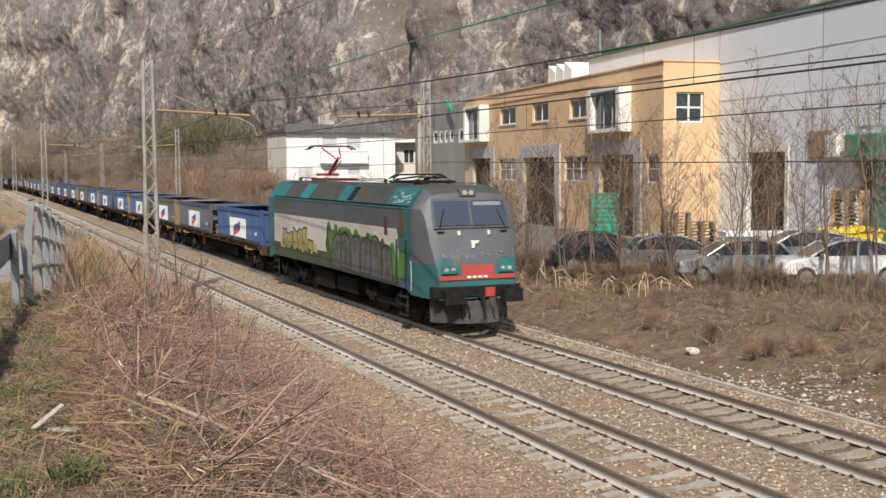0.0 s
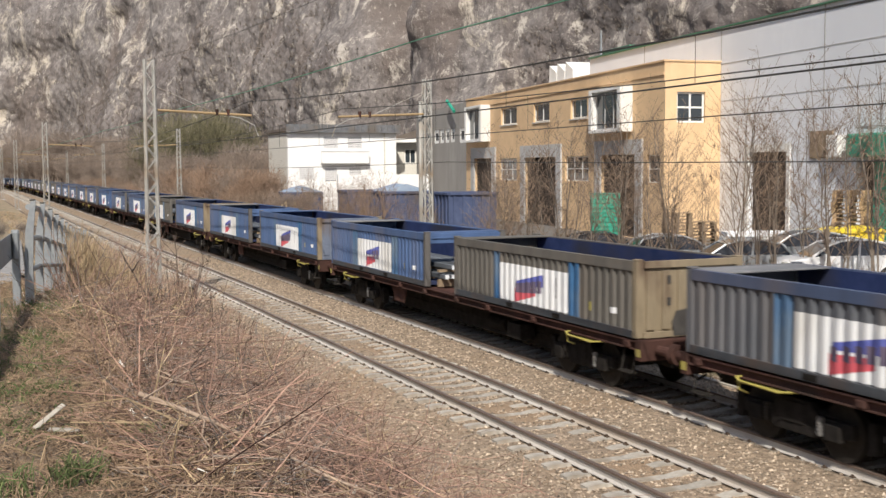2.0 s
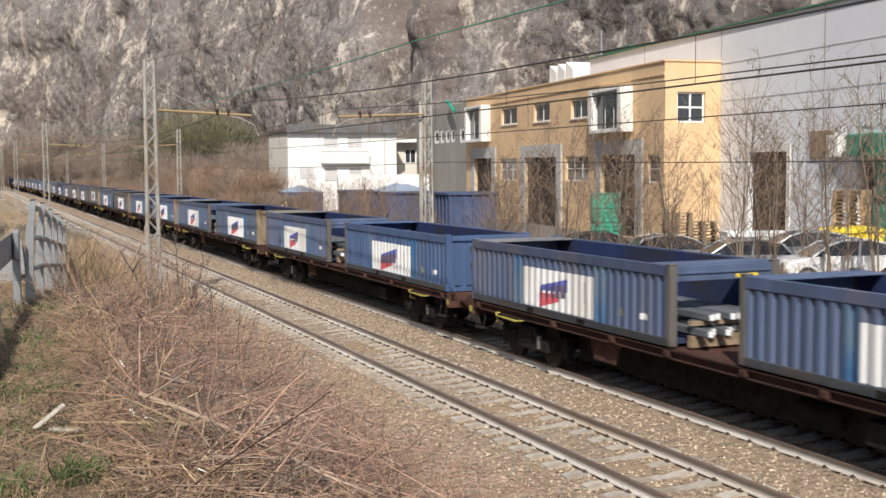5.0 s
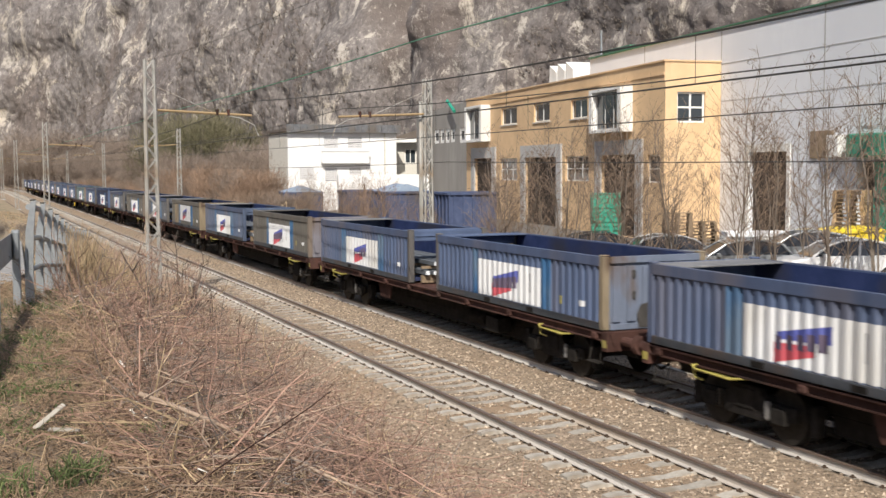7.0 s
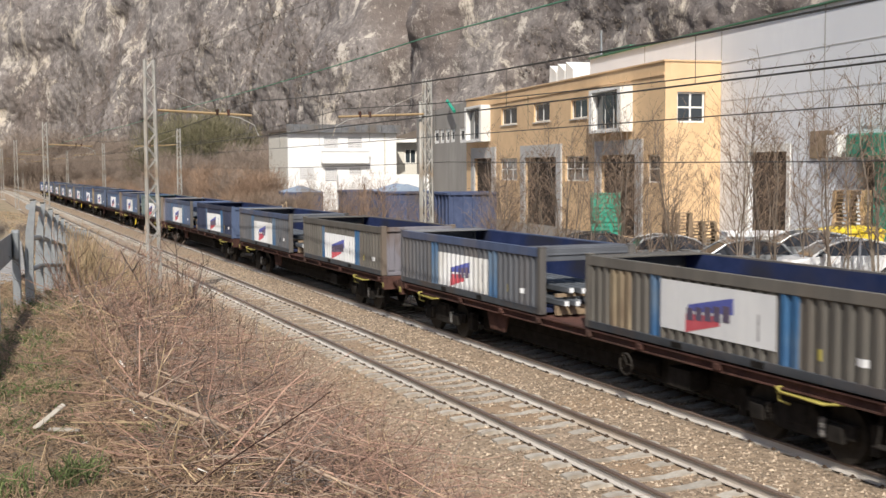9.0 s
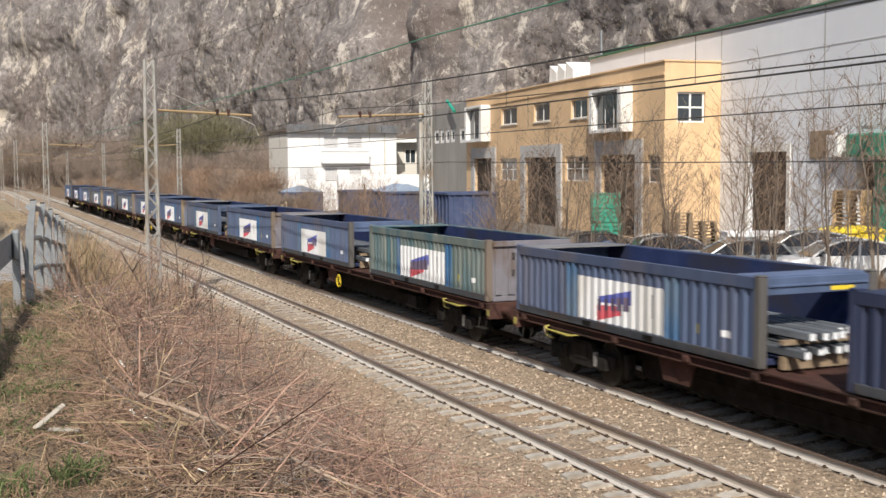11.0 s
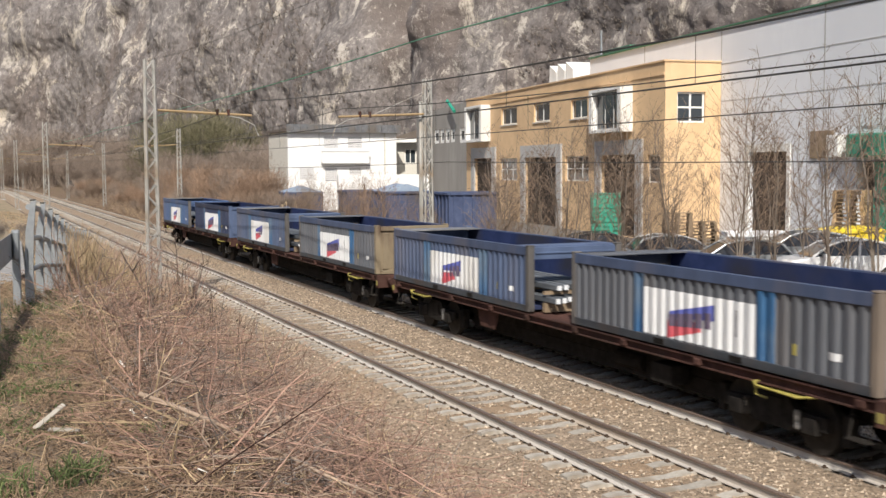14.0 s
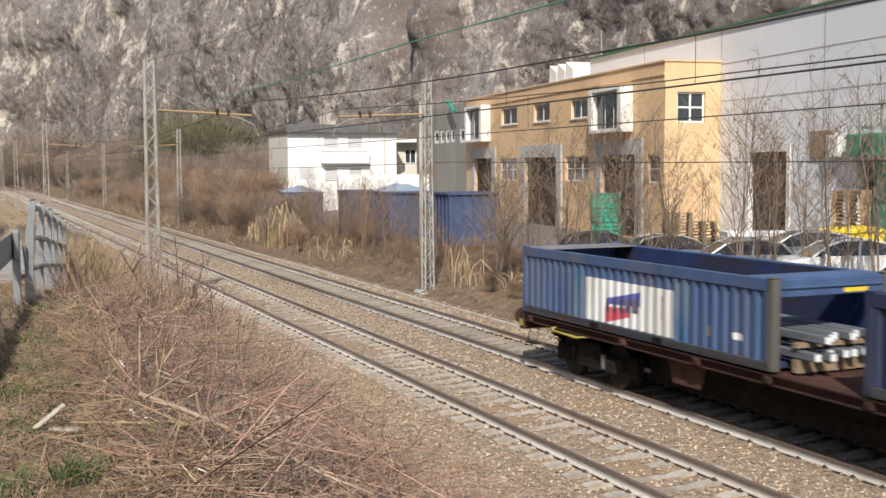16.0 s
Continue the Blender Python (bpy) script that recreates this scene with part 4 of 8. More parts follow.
# paint of the containers, front to rear, and whether bright stripes flank the panel
COLOURS = "blue grey olive sky sky sky steel olive steel steel sky steel dusk steel steel steel olive dusk olive grey olive grey navy steel moss steel steel dusk steel dusk grey steel grey steel navy sky".split()


def make_box(colour, at, front, stripes=True, end_colour=None, flat=False):
    """A container whose closed end faces the wagon's end; a front one is turned round."""
    t = thing("open_container", colour_label(colour), "container", at, "containers on the train")
    m = PAINT[colour]
    for name, meshes in BOXM.items():
        for i, me in enumerate(meshes):
            mat = m
            if name == "sticker":
                mat = M["yellow"]
            if name in ("end_wall", "end_rib", "end_beam") and end_colour:
                mat = PAINT[end_colour]
            if name in ("rust_patch", "end_bolt"):
                if not front:
                    continue
                mat = SOOT
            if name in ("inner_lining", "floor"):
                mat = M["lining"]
            if name == "top_rail" and colour in ("steel", "dusk", "grey"):
                mat = PAINT["railblue"]
            if name == "fork_pocket":
                mat = M["grime"]
            if name in ("header_plate", "end_plate"):
                if front and name == "end_plate":
                    continue
                if name == "end_plate":
                    mat = DUSTY
            if name == "bottom_rail":
                mat = RAIL_GREY
            if name == "corner_post" and ((end_colour and i < 2) or (i >= 2 and colour in ("sky", "steel", "blue", "grey"))):
                mat = PAINT[dict(lilac="brown", tan="tan", pale="tan").get(end_colour, "steel")] if i < 2 else PAINT["putty"]
            part(name, me, mat, t)
    side = 1 if front else -1
    lx = 2.72
    for name, me, mat in label_meshes(lx, side, flat):
        if name == "blue_stripe" and not stripes:
            continue
        part(name, me, mat, t)
    return t


def colour_label(c):
    words = dict(blue="strong blue", sky="light blue", steel="grey-blue", grey="weathered grey", olive="dull olive grey", navy="dark navy blue", dusk="dark slate blue", moss="mossy green-grey", tan="tan", lilac="pale lilac-grey", pale="pale blue-grey", brown="brown")[c]
    return words + " open-topped corrugated steel container with white livery panel"


def wheelset(bm):
    for s in (-0.75, 0.75):
        disc(bm, (0, s, 0), "y", 0.46, 0.13, 24)
        disc(bm, (0, s * 0.93, 0), "y", 0.49, 0.03, 24)
    disc(bm, (0, 0, 0), "y", 0.08, 2.0, 10)


def wagon_meshes():
    d = {}

    def bl(*s, bevel=0.01):
        b = bmesh.new()
        for q in s:
            cuboid(b, *q)
        return to_mesh("wagon_part", b, bevel=bevel)
    d["side_sill"] = []
    for q in (-1, 1):
        b = bmesh.new()
        prof = [(-0.09, 1.2), (0.09, 1.2), (0.09, 1.17), (0.03, 1.17), (0.03, 1.04), (0.08, 1.04), (0.08, 1.015), (-0.08, 1.015), (-0.08, 1.04), (-0.03, 1.04), (-0.03, 1.17), (-0.09, 1.17)]
        ends = [[b.verts.new((x, q * 1.15 + u, v)) for u, v in prof] for x in (-9.8, 9.8)]
        b.faces.new(ends[0])
        b.faces.new(ends[1][::-1])
        for k in range(12):
            b.faces.new((ends[0][k], ends[1][k], ends[1][(k + 1) % 12], ends[0][(k + 1) % 12]))
        d["side_sill"].append(to_mesh("side_sill", b))
    d["centre_beam"] = [bl((-9.7, -0.45, 0.62, 9.7, 0.45, 1.1)), bl((-5.5, -0.52, 0.30, 5.5, 0.52, 0.617))]
    d["cross_beam"] = [bl((x - 0.1, -1.0, 1.0, x + 0.1, 1.0, 1.17)) for x in (-8.6, -6.2, -3.6, -1.1, 1.1, 3.6, 6.2, 8.6)]
    d["deck_plate"] = [bl((-1.3, -1.1, 1.17, 1.3, 1.1, 1.2))]
    d["headstock"] = [bl((x - 0.1, -1.25, 0.82, x + 0.1, 1.25, 1.22)) for x in (-9.7, 9.7)]
    bu = []
    for sx in (-1, 1):
        for s in (-0.875, 0.875):
            b = bmesh.new()
            disc(b, (sx * 10.12, s, 1.03), "x", 0.10, 0.5, 12)
            disc(b, (sx * 10.38, s, 1.03), "x", 0.19, 0.05, 18)
            bu.append(to_mesh("buffer", b))
    d["buffer"] = bu
    b = bmesh.new()
    for s in (-0.92, 0.92):
        prism(b, [(-1.25, 0.42), (-1.25, 0.66), (-0.5, 0.66), (-0.35, 0.86), (0.35, 0.86), (0.5, 0.66), (1.25, 0.66), (1.25, 0.42), (0.7, 0.42), (0.45, 0.30), (-0.45, 0.30), (-0.7, 0.42)], s - 0.06, s + 0.06)
    cuboid(b, -0.25, -1.0, 0.45, 0.25, 1.0, 0.8)
    d["bogie_frame"] = to_mesh("bogie_frame", b, bevel=0.015)
    b = bmesh.new()
    wheelset(b)
    d["wheelset"] = to_mesh("wheelset", b)
    d["axle_box"] = [bl((x - 0.17, s - 0.08, 0.34, x + 0.17, s + 0.08, 0.62), bevel=0.02) for x in (-0.9, 0.9) for s in (-0.97, 0.97)]
    d["spring"] = []
    for x in (-0.62, 0.62):
        for s in (-1.0, 1.0):
            b = bmesh.new()
            for k in range(5):
                disc(b, (x, s, 0.42 + 0.055 * k), "z", 0.06, 0.03, 12)
            disc(b, (x, s, 0.53), "z", 0.045, 0.3, 10)
            d["spring"].append(to_mesh("spring", b))
    y = []
    for x in (-7.55, 7.6):
        for s in (-1, 1):
            b = bmesh.new()
            tube(b, [(x - 0.62, s * 1.08, 1.05), (x - 0.6, s * 1.3, 1.04), (x - 0.5, s * 1.33, 1.0), (x + 0.45, s * 1.33, 0.97), (x + 0.8, s * 1.15, 1.02)], 0.021, 6)
            tube(b, [(x - 0.58, s * 1.28, 1.04), (x - 0.55, s * 1.28, 0.84), (x - 0.4, s * 1.2, 0.80)], 0.02, 6)
            cuboid(b, x - 0.55, s * 1.22 - 0.11, 0.965, x + 0.45, s * 1.22 + 0.10, 0.98)
            y.append(to_mesh("lashing_bracket", b))
    d["brake_bracket"] = y
    d["twist_lock"] = [bl((x - 0.09, s * 1.22 - 0.05, 1.04, x + 0.09, s * 1.22 + 0.05, 1.17), bevel=0.02) for x in (-9.3, -5.4, -3.0, -1.1, 1.1, 3.0, 5.4, 9.3) for s in (-1, 1)]
    d["brake_rod"] = []
    for s, z in ((-0.4, 0.50), (0.4, 0.50)):
        b = bmesh.new()
        tube(b, [(-6.0, s, z), (6.0, s, z)], 0.035, 6)
        d["brake_rod"].append(to_mesh("brake_rod", b))
    d["truss_plate"] = [bl((-5.6, s - 0.02, 0.62, 5.6, s + 0.02, 1.0)) for s in (-0.5, 0.5)]
    d["brake_block"] = [bl((x - 0.09, s - 0.1, 0.25, x + 0.09, s + 0.1, 0.75), bevel=0.02) for x in (-8.62, -7.62, -6.58, -5.58, 5.58, 6.58, 7.62, 8.62) for s in (-0.75, 0.75)]
    d["equipment_box"] = [bl((3.6, -1.0, 0.45, 4.3, -0.6, 0.82))]
    b = bmesh.new()
    prism(b, [(-4.15, 1.015), (-2.95, 1.015), (-3.15, 0.55), (-3.95, 0.55)], -1.06, -1.02)
    d["data_plate"] = to_mesh("data_plate", b)
    d["end_sign"] = [bl((x - 0.08, s * 1.253 - 0.004, 0.90, x + 0.08, s * 1.253 + 0.004, 1.05), bevel=0) for x in (-9.7, 9.7) for s in (-1, 1)]
    d["end_step"] = []
    for sx in (-1, 1):
        for s in (-1.12, 1.12):
            b = bmesh.new()
            tube(b, [(sx * 9.45, s, 1.0), (sx * 9.45, s * 1.08, 0.55), (sx * 9.05, s * 1.08, 0.55), (sx * 9.05, s, 1.0)], 0.018, 5)
            cuboid(b, sx * 9.25 - 0.22, s * 1.06 - 0.1, 0.54, sx * 9.25 + 0.22, s * 1.06 + 0.1, 0.56)
            d["end_step"].append(to_mesh("end_step", b))
    d["coupling_hose"] = []
    for s in (-0.35, 0.3):
        b = bmesh.new()
        tube(b, [(9.8, s, 0.95), (10.05, s, 0.6), (10.3, s * 0.8, 0.5), (10.5, s * 0.7, 0.62)], 0.03, 6)
        d["coupling_hose"].append(to_mesh("coupling_hose", b))
    b = bmesh.new()
    disc(b, (2.2, -0.45, 0.58), "x", 0.2, 1.0, 16)
    d["air_tank"] = to_mesh("air_tank", b)
    b = bmesh.new()
    ring = [(1.9 + 0.21 * math.cos(a), -1.22, 0.62 + 0.21 * math.sin(a)) for a in (2 * math.pi * k / 16 for k in range(17))]
    tube(b, ring, 0.022, 6)
    for k in range(3):
        tube(b, [ring[k * 5], (1.9, -1.2, 0.62)], 0.014, 4)
    d["brake_wheel"] = to_mesh("brake_wheel", b)
    return d


WG = wagon_meshes()


def make_wagon(at, bright):
    t = thing("flat_wagon", "rust-red bogie container flat wagon with yellow brackets", "freight wagon", at, "wagons of the train")
    for key, mat in (("side_sill", "rust"), ("cross_beam", "rust"), ("headstock", "rust"), ("centre_beam", "grime"), ("deck_plate", "rust"), ("buffer", "rust"), ("twist_lock", "rust"),
                     ("equipment_box", "grime"), ("end_step", "wheel"), ("coupling_hose", "grime"), ("end_sign", "lime"), ("brake_rod", "grime"), ("truss_plate", "grime"), ("brake_block", "grime")):
        for me in WG[key]:
            part(key, me, M[mat], t)
    for me in WG["brake_bracket"]:
        part("lashing_bracket", me, M["lime"], t, "yellow painted bracket")
    part("air_tank", WG["air_tank"], M["grime"], t)
    part("data_plate", WG["data_plate"], M["rust"], t, "rust-brown plate")
    if bright >= 2:
        part("brake_wheel", WG["brake_wheel"], M["yellow"] if bright == 2 else M["wheel"], t, at=pose(-4.2 if bright == 2 else 0.6, 0, 0.07))
    for x in (-7.1, 7.1):
        b = new("bogie")
        b.parent = t
        b.matrix_basis = pose(x, 0, 0)
        part("bogie_frame", WG["bogie_frame"], M["grime"], b)
        for me in WG["axle_box"]:
            part("axle_box", me, M["grime"], b)
        for i, me in enumerate(WG["spring"]):
            part("spring", me, M["spring"] if i == 2 else M["wheel"], b)
        for q in (-0.9, 0.9):
            part("wheelset", WG["wheelset"], M["wheel"], b, at=pose(q, 0, 0.46))
    return t


BIL = []
for i in range(3):
    b = bmesh.new()
    cuboid(b, -8.6, -0.068, -0.068, 0, 0.068, 0.068)
    BIL.append(to_mesh("billet", b, bevel=0.015))
b = bmesh.new()
cuboid(b, 0.0, -0.056, -0.056, 0.004, 0.056, 0.056)
BEND = to_mesh("painted_end", b)


def make_billets(at, rng):
    t = thing("steel_billets", "stacked dark steel billets with white sprayed ends", "steel billets", at, "billet stacks on the train")
    z = 0.3
    for layer in range(2):
        for x in (-6.5, -3.2, -0.9, 0.2):
            blocks("dunnage", M["timber"], t, (x - 0.06, -0.95, z - 0.16 if layer else 0.004, x + 0.06, 0.95, z - 0.085))
        n = 8 if layer == 0 else 6
        for k in range(n):
            end = 0.6 - 0.06 * k + rng.uniform(-0.2, 0.15)
            y = -0.84 + 0.225 * k + rng.uniform(-0.03, 0.03) + 0.18 * layer
            bl = part("billet", BIL[0], M["billet"], t, at=pose(end, y, z))
            part("painted_end", BEND, M["billetend"], bl, "white sprayed end", at=pose(0.001, 0, 0))
        z += 0.27
    return t




# ---- locomotive ----
L_TEAL = surf("teal locomotive paint", (0.016, 0.14, 0.145), (0.03, 0.195, 0.20), 0.5, 1.5, 0.05, c3=(0.032, 0.115, 0.115), stretch=(1, 1, 0.4), spots=0.47)
L_GREY = surf("dirty mid grey paint", (0.088, 0.094, 0.11), (0.125, 0.132, 0.15), 0.55, 1.5, 0.05, c3=(0.10, 0.10, 0.105), spots=0.48)
L_LOW = surf("sooty lower side paint", (0.046, 0.049, 0.053), (0.085, 0.086, 0.088), 0.6, 1.5, 0.05, c3=(0.07, 0.062, 0.05), stretch=(1, 1, 0.4))
L_DARK = surf("dark grey band paint", (0.075, 0.08, 0.095), (0.105, 0.11, 0.125), 0.5, 1.5, 0.03, c3=(0.08, 0.08, 0.08))
L_WHITE = surf("dirty white band paint", (0.50, 0.50, 0.48), (0.60, 0.60, 0.57), 0.5, 1.5, 0.03, c3=(0.46, 0.43, 0.37), stretch=(1, 1, 0.4))
L_ROOF = surf("grimy roof grey", (0.04, 0.046, 0.041), (0.07, 0.074, 0.066), 0.8, 2.0, 0.1, c3=(0.06, 0.056, 0.045))
L_RED = surf("signal red paint", (0.36, 0.05, 0.045), (0.45, 0.072, 0.062), 0.45, 2.0, 0.03)
L_BLUE = surf("blue skirt paint", (0.035, 0.07, 0.16), (0.05, 0.09, 0.21), 0.5, 2.0, 0.03)
G_GREEN = surf("bright green spray", (0.05, 0.17, 0.035), (0.10, 0.26, 0.06), 0.6, 2.5, 0, c3=(0.13, 0.20, 0.08), big=0.8)
G_GREY = surf("silver grey spray", (0.10, 0.105, 0.098), (0.15, 0.155, 0.145), 0.6, 1.5, 0, c3=(0.07, 0.085, 0.06), big=1.0)
G_BLACK = surf("black spray", (0.035, 0.035, 0.034), (0.06, 0.06, 0.056), 0.6, 2.0, 0)
G_YELL = surf("mustard spray", (0.36, 0.32, 0.12), (0.47, 0.43, 0.22), 0.6, 2.0, 0, c3=(0.42, 0.42, 0.34), big=1.0)
G_LILAC = surf("faded lilac spray", (0.16, 0.155, 0.22), (0.21, 0.205, 0.28), 0.6, 3.0, 0)
G_RIM = surf("brown-black spray line", (0.065, 0.055, 0.045), (0.11, 0.095, 0.075), 0.6, 2.0, 0)
G_MOSS = surf("moss green spray", (0.05, 0.07, 0.035), (0.10, 0.115, 0.06), 0.6, 1.2, 0, c3=(0.06, 0.065, 0.05), big=1.0)
G_GOLD = surf("yellow spray", (0.34, 0.29, 0.09), (0.48, 0.42, 0.17), 0.6, 1.4, 0, c3=(0.22, 0.20, 0.06), big=1.0)
G_DOOR = surf("dusty brown glass", (0.05, 0.042, 0.036), (0.08, 0.066, 0.055), 0.3, 2.0, 0)
G_MIRROR = surf("dark red recess", (0.07, 0.022, 0.022), (0.11, 0.035, 0.035), 0.6, 4.0, 0.1)
G_SCUFF = surf("pale scuffed teal", (0.16, 0.33, 0.32), (0.30, 0.45, 0.43), 0.7, 6.0, 0)
G_DIRT = surf("streaked grime", (0.24, 0.22, 0.19), (0.34, 0.32, 0.28), 0.8, 2.0, 0)
L_GLASS = glass("cab glass", (0.02, 0.025, 0.035), 0.06)
L_SCREEN = glass("windscreen glass", (0.055, 0.07, 0.10), 0.08)
L_PLOUGH = surf("scuffed plough steel", (0.05, 0.049, 0.047), (0.13, 0.126, 0.122), 0.7, 3.0, 0.2, c3=(0.04, 0.038, 0.036), big=0.5)
L_LAMP = surf("lamp lens", (0.34, 0.34, 0.30), (0.46, 0.45, 0.40), 0.15, 3.0, 0)


def loco_ring(x):
    """Half outline (y, z) of the body at a distance x from the middle."""
    a = abs(x)
    w_ = lerp(a, [(0, 1.48), (7.9, 1.48), (8.2, 1.455), (8.5, 1.40), (8.8, 1.31), (9.05, 1.22), (9.16, 1.17)])
    top = lerp(a, [(0, 4.04), (7.4, 4.06), (7.9, 4.05), (8.2, 3.99), (8.42, 3.84), (8.62, 3.32), (8.84, 2.62), (9.02, 2.12), (9.12, 1.82), (9.16, 1.42)])
    low = lerp(a, [(0, 1.14), (7.4, 1.12), (7.9, 0.98), (9.16, 0.94)])
    sh = min(3.42, top - 0.12)
    return [(w_, low), (w_, low + 0.1), (w_, min(1.92, sh - 0.03)), (w_, sh), (w_ - 0.05 if top > 3.7 else w_ - 0.04, min(sh + 0.08, top - 0.05)), (w_ * 0.76, top - 0.06), (w_ * 0.6, top), (0, top + 0.03)]


def loco_shell(bm, stations, lift=0.0, zlo=None, zhi=None):
    rings = []
    for x in stations:
        h_ = loco_ring(x)
        full = [(-y, z) for y, z in h_] + [(y, z) for y, z in h_[-2::-1]]
        rings.append([bm.verts.new((x, y, z)) for y, z in full])
    n = len(rings[0])
    for a, b in zip(rings, rings[1:]):
        for k in range(n - 1):
            bm.faces.new((a[k], a[k + 1], b[k + 1], b[k]))
        bm.faces.new((a[n - 1], a[0], b[0], b[n - 1]))
    bm.faces.new(rings[0])
    bm.faces.new(rings[-1][::-1])


def side_panel(loco, name, x0, x1, z0, z1, mat, label="", t_=0.012, slant=(0, 0)):
    """Thin painted sheets on both flanks."""
    for s in (-1, 1):
        bm = bmesh.new()
        y0, y1 = s * 1.481, s * (1.481 + t_)
        q = [(x0, z0), (x1 + slant[0], z0), (x1 + slant[1], z1), (x0, z1)]
        prism(bm, q, y0, y1)
        part(name, bm, mat, loco, label)


def make_loco():
    t = thing("electric_locomotive", "teal, grey and white electric locomotive with graffiti and red front panel", "locomotive")
    body = bmesh.new()
    st = [-9.16, -9.12, -9.02, -8.84, -8.62, -8.42, -8.2, -7.9, -7.4, -4, 0, 4, 7.4, 7.9, 8.2, 8.42, 8.62, 8.84, 9.02, 9.12, 9.16]
    loco_shell(body, st)
    shell = part("body", body, L_TEAL, t, "teal painted body shell with grey cab fronts")
    shell.data.materials.append(L_GREY)
    shell.data.materials.append(L_ROOF)
    for f in shell.data.polygons:
        c = f.center
        f.material_index = 2 if c.z > 3.66 and abs(c.x) < 8.45 and abs(c.y) < 1.2 else (1 if abs(c.x) > 7.95 and c.z > 1.98 else 0)
    shell.data.set_sharp_from_angle(angle=0.55)
    shell.data.polygons.foreach_set("use_smooth", [True] * len(shell.data.polygons))
    side_panel(t, "upper_band", -7.25, 7.42, 2.80, 3.36, L_DARK, "dark grey band")
    side_panel(t, "white_band", -7.25, 6.72, 1.68, 2.80, L_WHITE, "dirty white band", slant=(0.28, 0))
    side_panel(t, "lower_band", -7.25, 7.05, 1.16, 1.68, L_LOW, "grimy grey lower band")
    side_panel(t, "door_window", 6.98, 7.36, 2.62, 3.28, G_DOOR, "dusty brown cab door window", t_=0.018)
    side_panel(t, "door_seam", 6.84, 6.86, 1.17, 3.36, L_ROOF, t_=0.022)
    side_panel(t, "mirror_recess", 5.72, 5.98, 2.58, 3.12, G_MIRROR, "dark red mirror recess", t_=0.02)
    side_panel(t, "front_seam", 7.86, 7.88, 1.1, 1.95, M["white"], t_=0.008)
    side_panel(t, "grab_rail", 6.76, 6.785, 1.15, 2.5, M["wheel"], t_=0.05)
    side_panel(t, "grab_rail", 7.50, 7.525, 1.15, 2.5, M["wheel"], t_=0.05)
    side_panel(t, "blue_skirt", 7.05, 7.75, 1.13, 1.40, L_BLUE, t_=0.018)
    # sloping roof panels
    for s in (-1, 1):
        for x0, x1, mat in ((-7.2, -5.6, L_TEAL), (-5.55, -3.6, L_ROOF), (-3.55, -2.3, L_TEAL), (-2.25, 1.0, L_ROOF), (1.05, 2.6, L_TEAL), (2.65, 5.8, L_ROOF), (5.85, 7.75, L_TEAL)):
            bm = bmesh.new()
            v = [bm.verts.new(c) for c in ((x0, s * 1.47, 3.47), (x1, s * 1.47, 3.47), (x1 + 0.2, s * 1.14, 3.98), (x0 + 0.2, s * 1.14, 3.98))]
            u = [bm.verts.new(c.co + Vector((0, s * 0.03, 0.03))) for c in v]
            bm.faces.new(v)
            bm.faces.new(u)
            for k in range(4):
                bm.faces.new((v[k], v[(k + 1) % 4], u[(k + 1) % 4], u[k]))
            part("roof_panel", bm, mat, t)
    bm = bmesh.new()
    for s in (-1, 1):
        cuboid(bm, -7.3, s * 1.485 - 0.02, 3.39, 7.3, s * 1.485 + 0.02, 3.44)
    part("gutter", bm, L_TEAL, t)
    # graffiti
    rng = random.Random(5)

    def blob(cx, cz, rx, rz, n=14, jag=0.18):
        return [(cx + rx * math.cos(a) * (1 + rng.uniform(-jag, jag)), cz + rz * math.sin(a) * (1 + rng.uniform(-jag, jag))) for a in (2 * math.pi * k / n for k in range(n))]

    def spray(name, pts, y, mat, label=""):
        bm = bmesh.new()
        prism(bm, [(x, min(max(z, 1.05), 2.75)) for x, z in pts], y, y + 0.01)
        part(name, bm, mat, t, label)
    def rounded(pts, times=2):
        for k in range(times):
            pts = [q for a, b in zip(pts, pts[1:] + pts[:1]) for q in ((a[0] * 0.75 + b[0] * 0.25, a[1] * 0.75 + b[1] * 0.25), (a[0] * 0.25 + b[0] * 0.75, a[1] * 0.25 + b[1] * 0.75))]
        return pts

    def stroke(name, pts, w_, y, mat, closed=True):
        """A sprayed line of width w_ through pts."""
        bm = bmesh.new()
        n = len(pts)
        rows_ = []
        for i in range(n):
            a, b = pts[(i - 1) % n if closed else max(i - 1, 0)], pts[(i + 1) % n if closed else min(i + 1, n - 1)]
            d = Vector((b[0] - a[0], b[1] - a[1]))
            d = d.normalized() if d.length > 1e-6 else Vector((1, 0))
            e = Vector((-d.y, d.x)) * w_ / 2
            c = Vector((pts[i][0], min(max(pts[i][1], 1.08), 2.72)))
            rows_.append([bm.verts.new((c.x + f * e.x, y + o, c.y + f * e.y)) for f in (-1, 1) for o in (0, 0.004)])
        for a, b in zip(rows_, rows_[1:] + (rows_[:1] if closed else [])):
            for p_, q in ((0, 2), (1, 3), (0, 1), (2, 3)):
                bm.faces.new((a[p_], a[q], b[q], b[p_]))
        part(name, bm, mat, t)

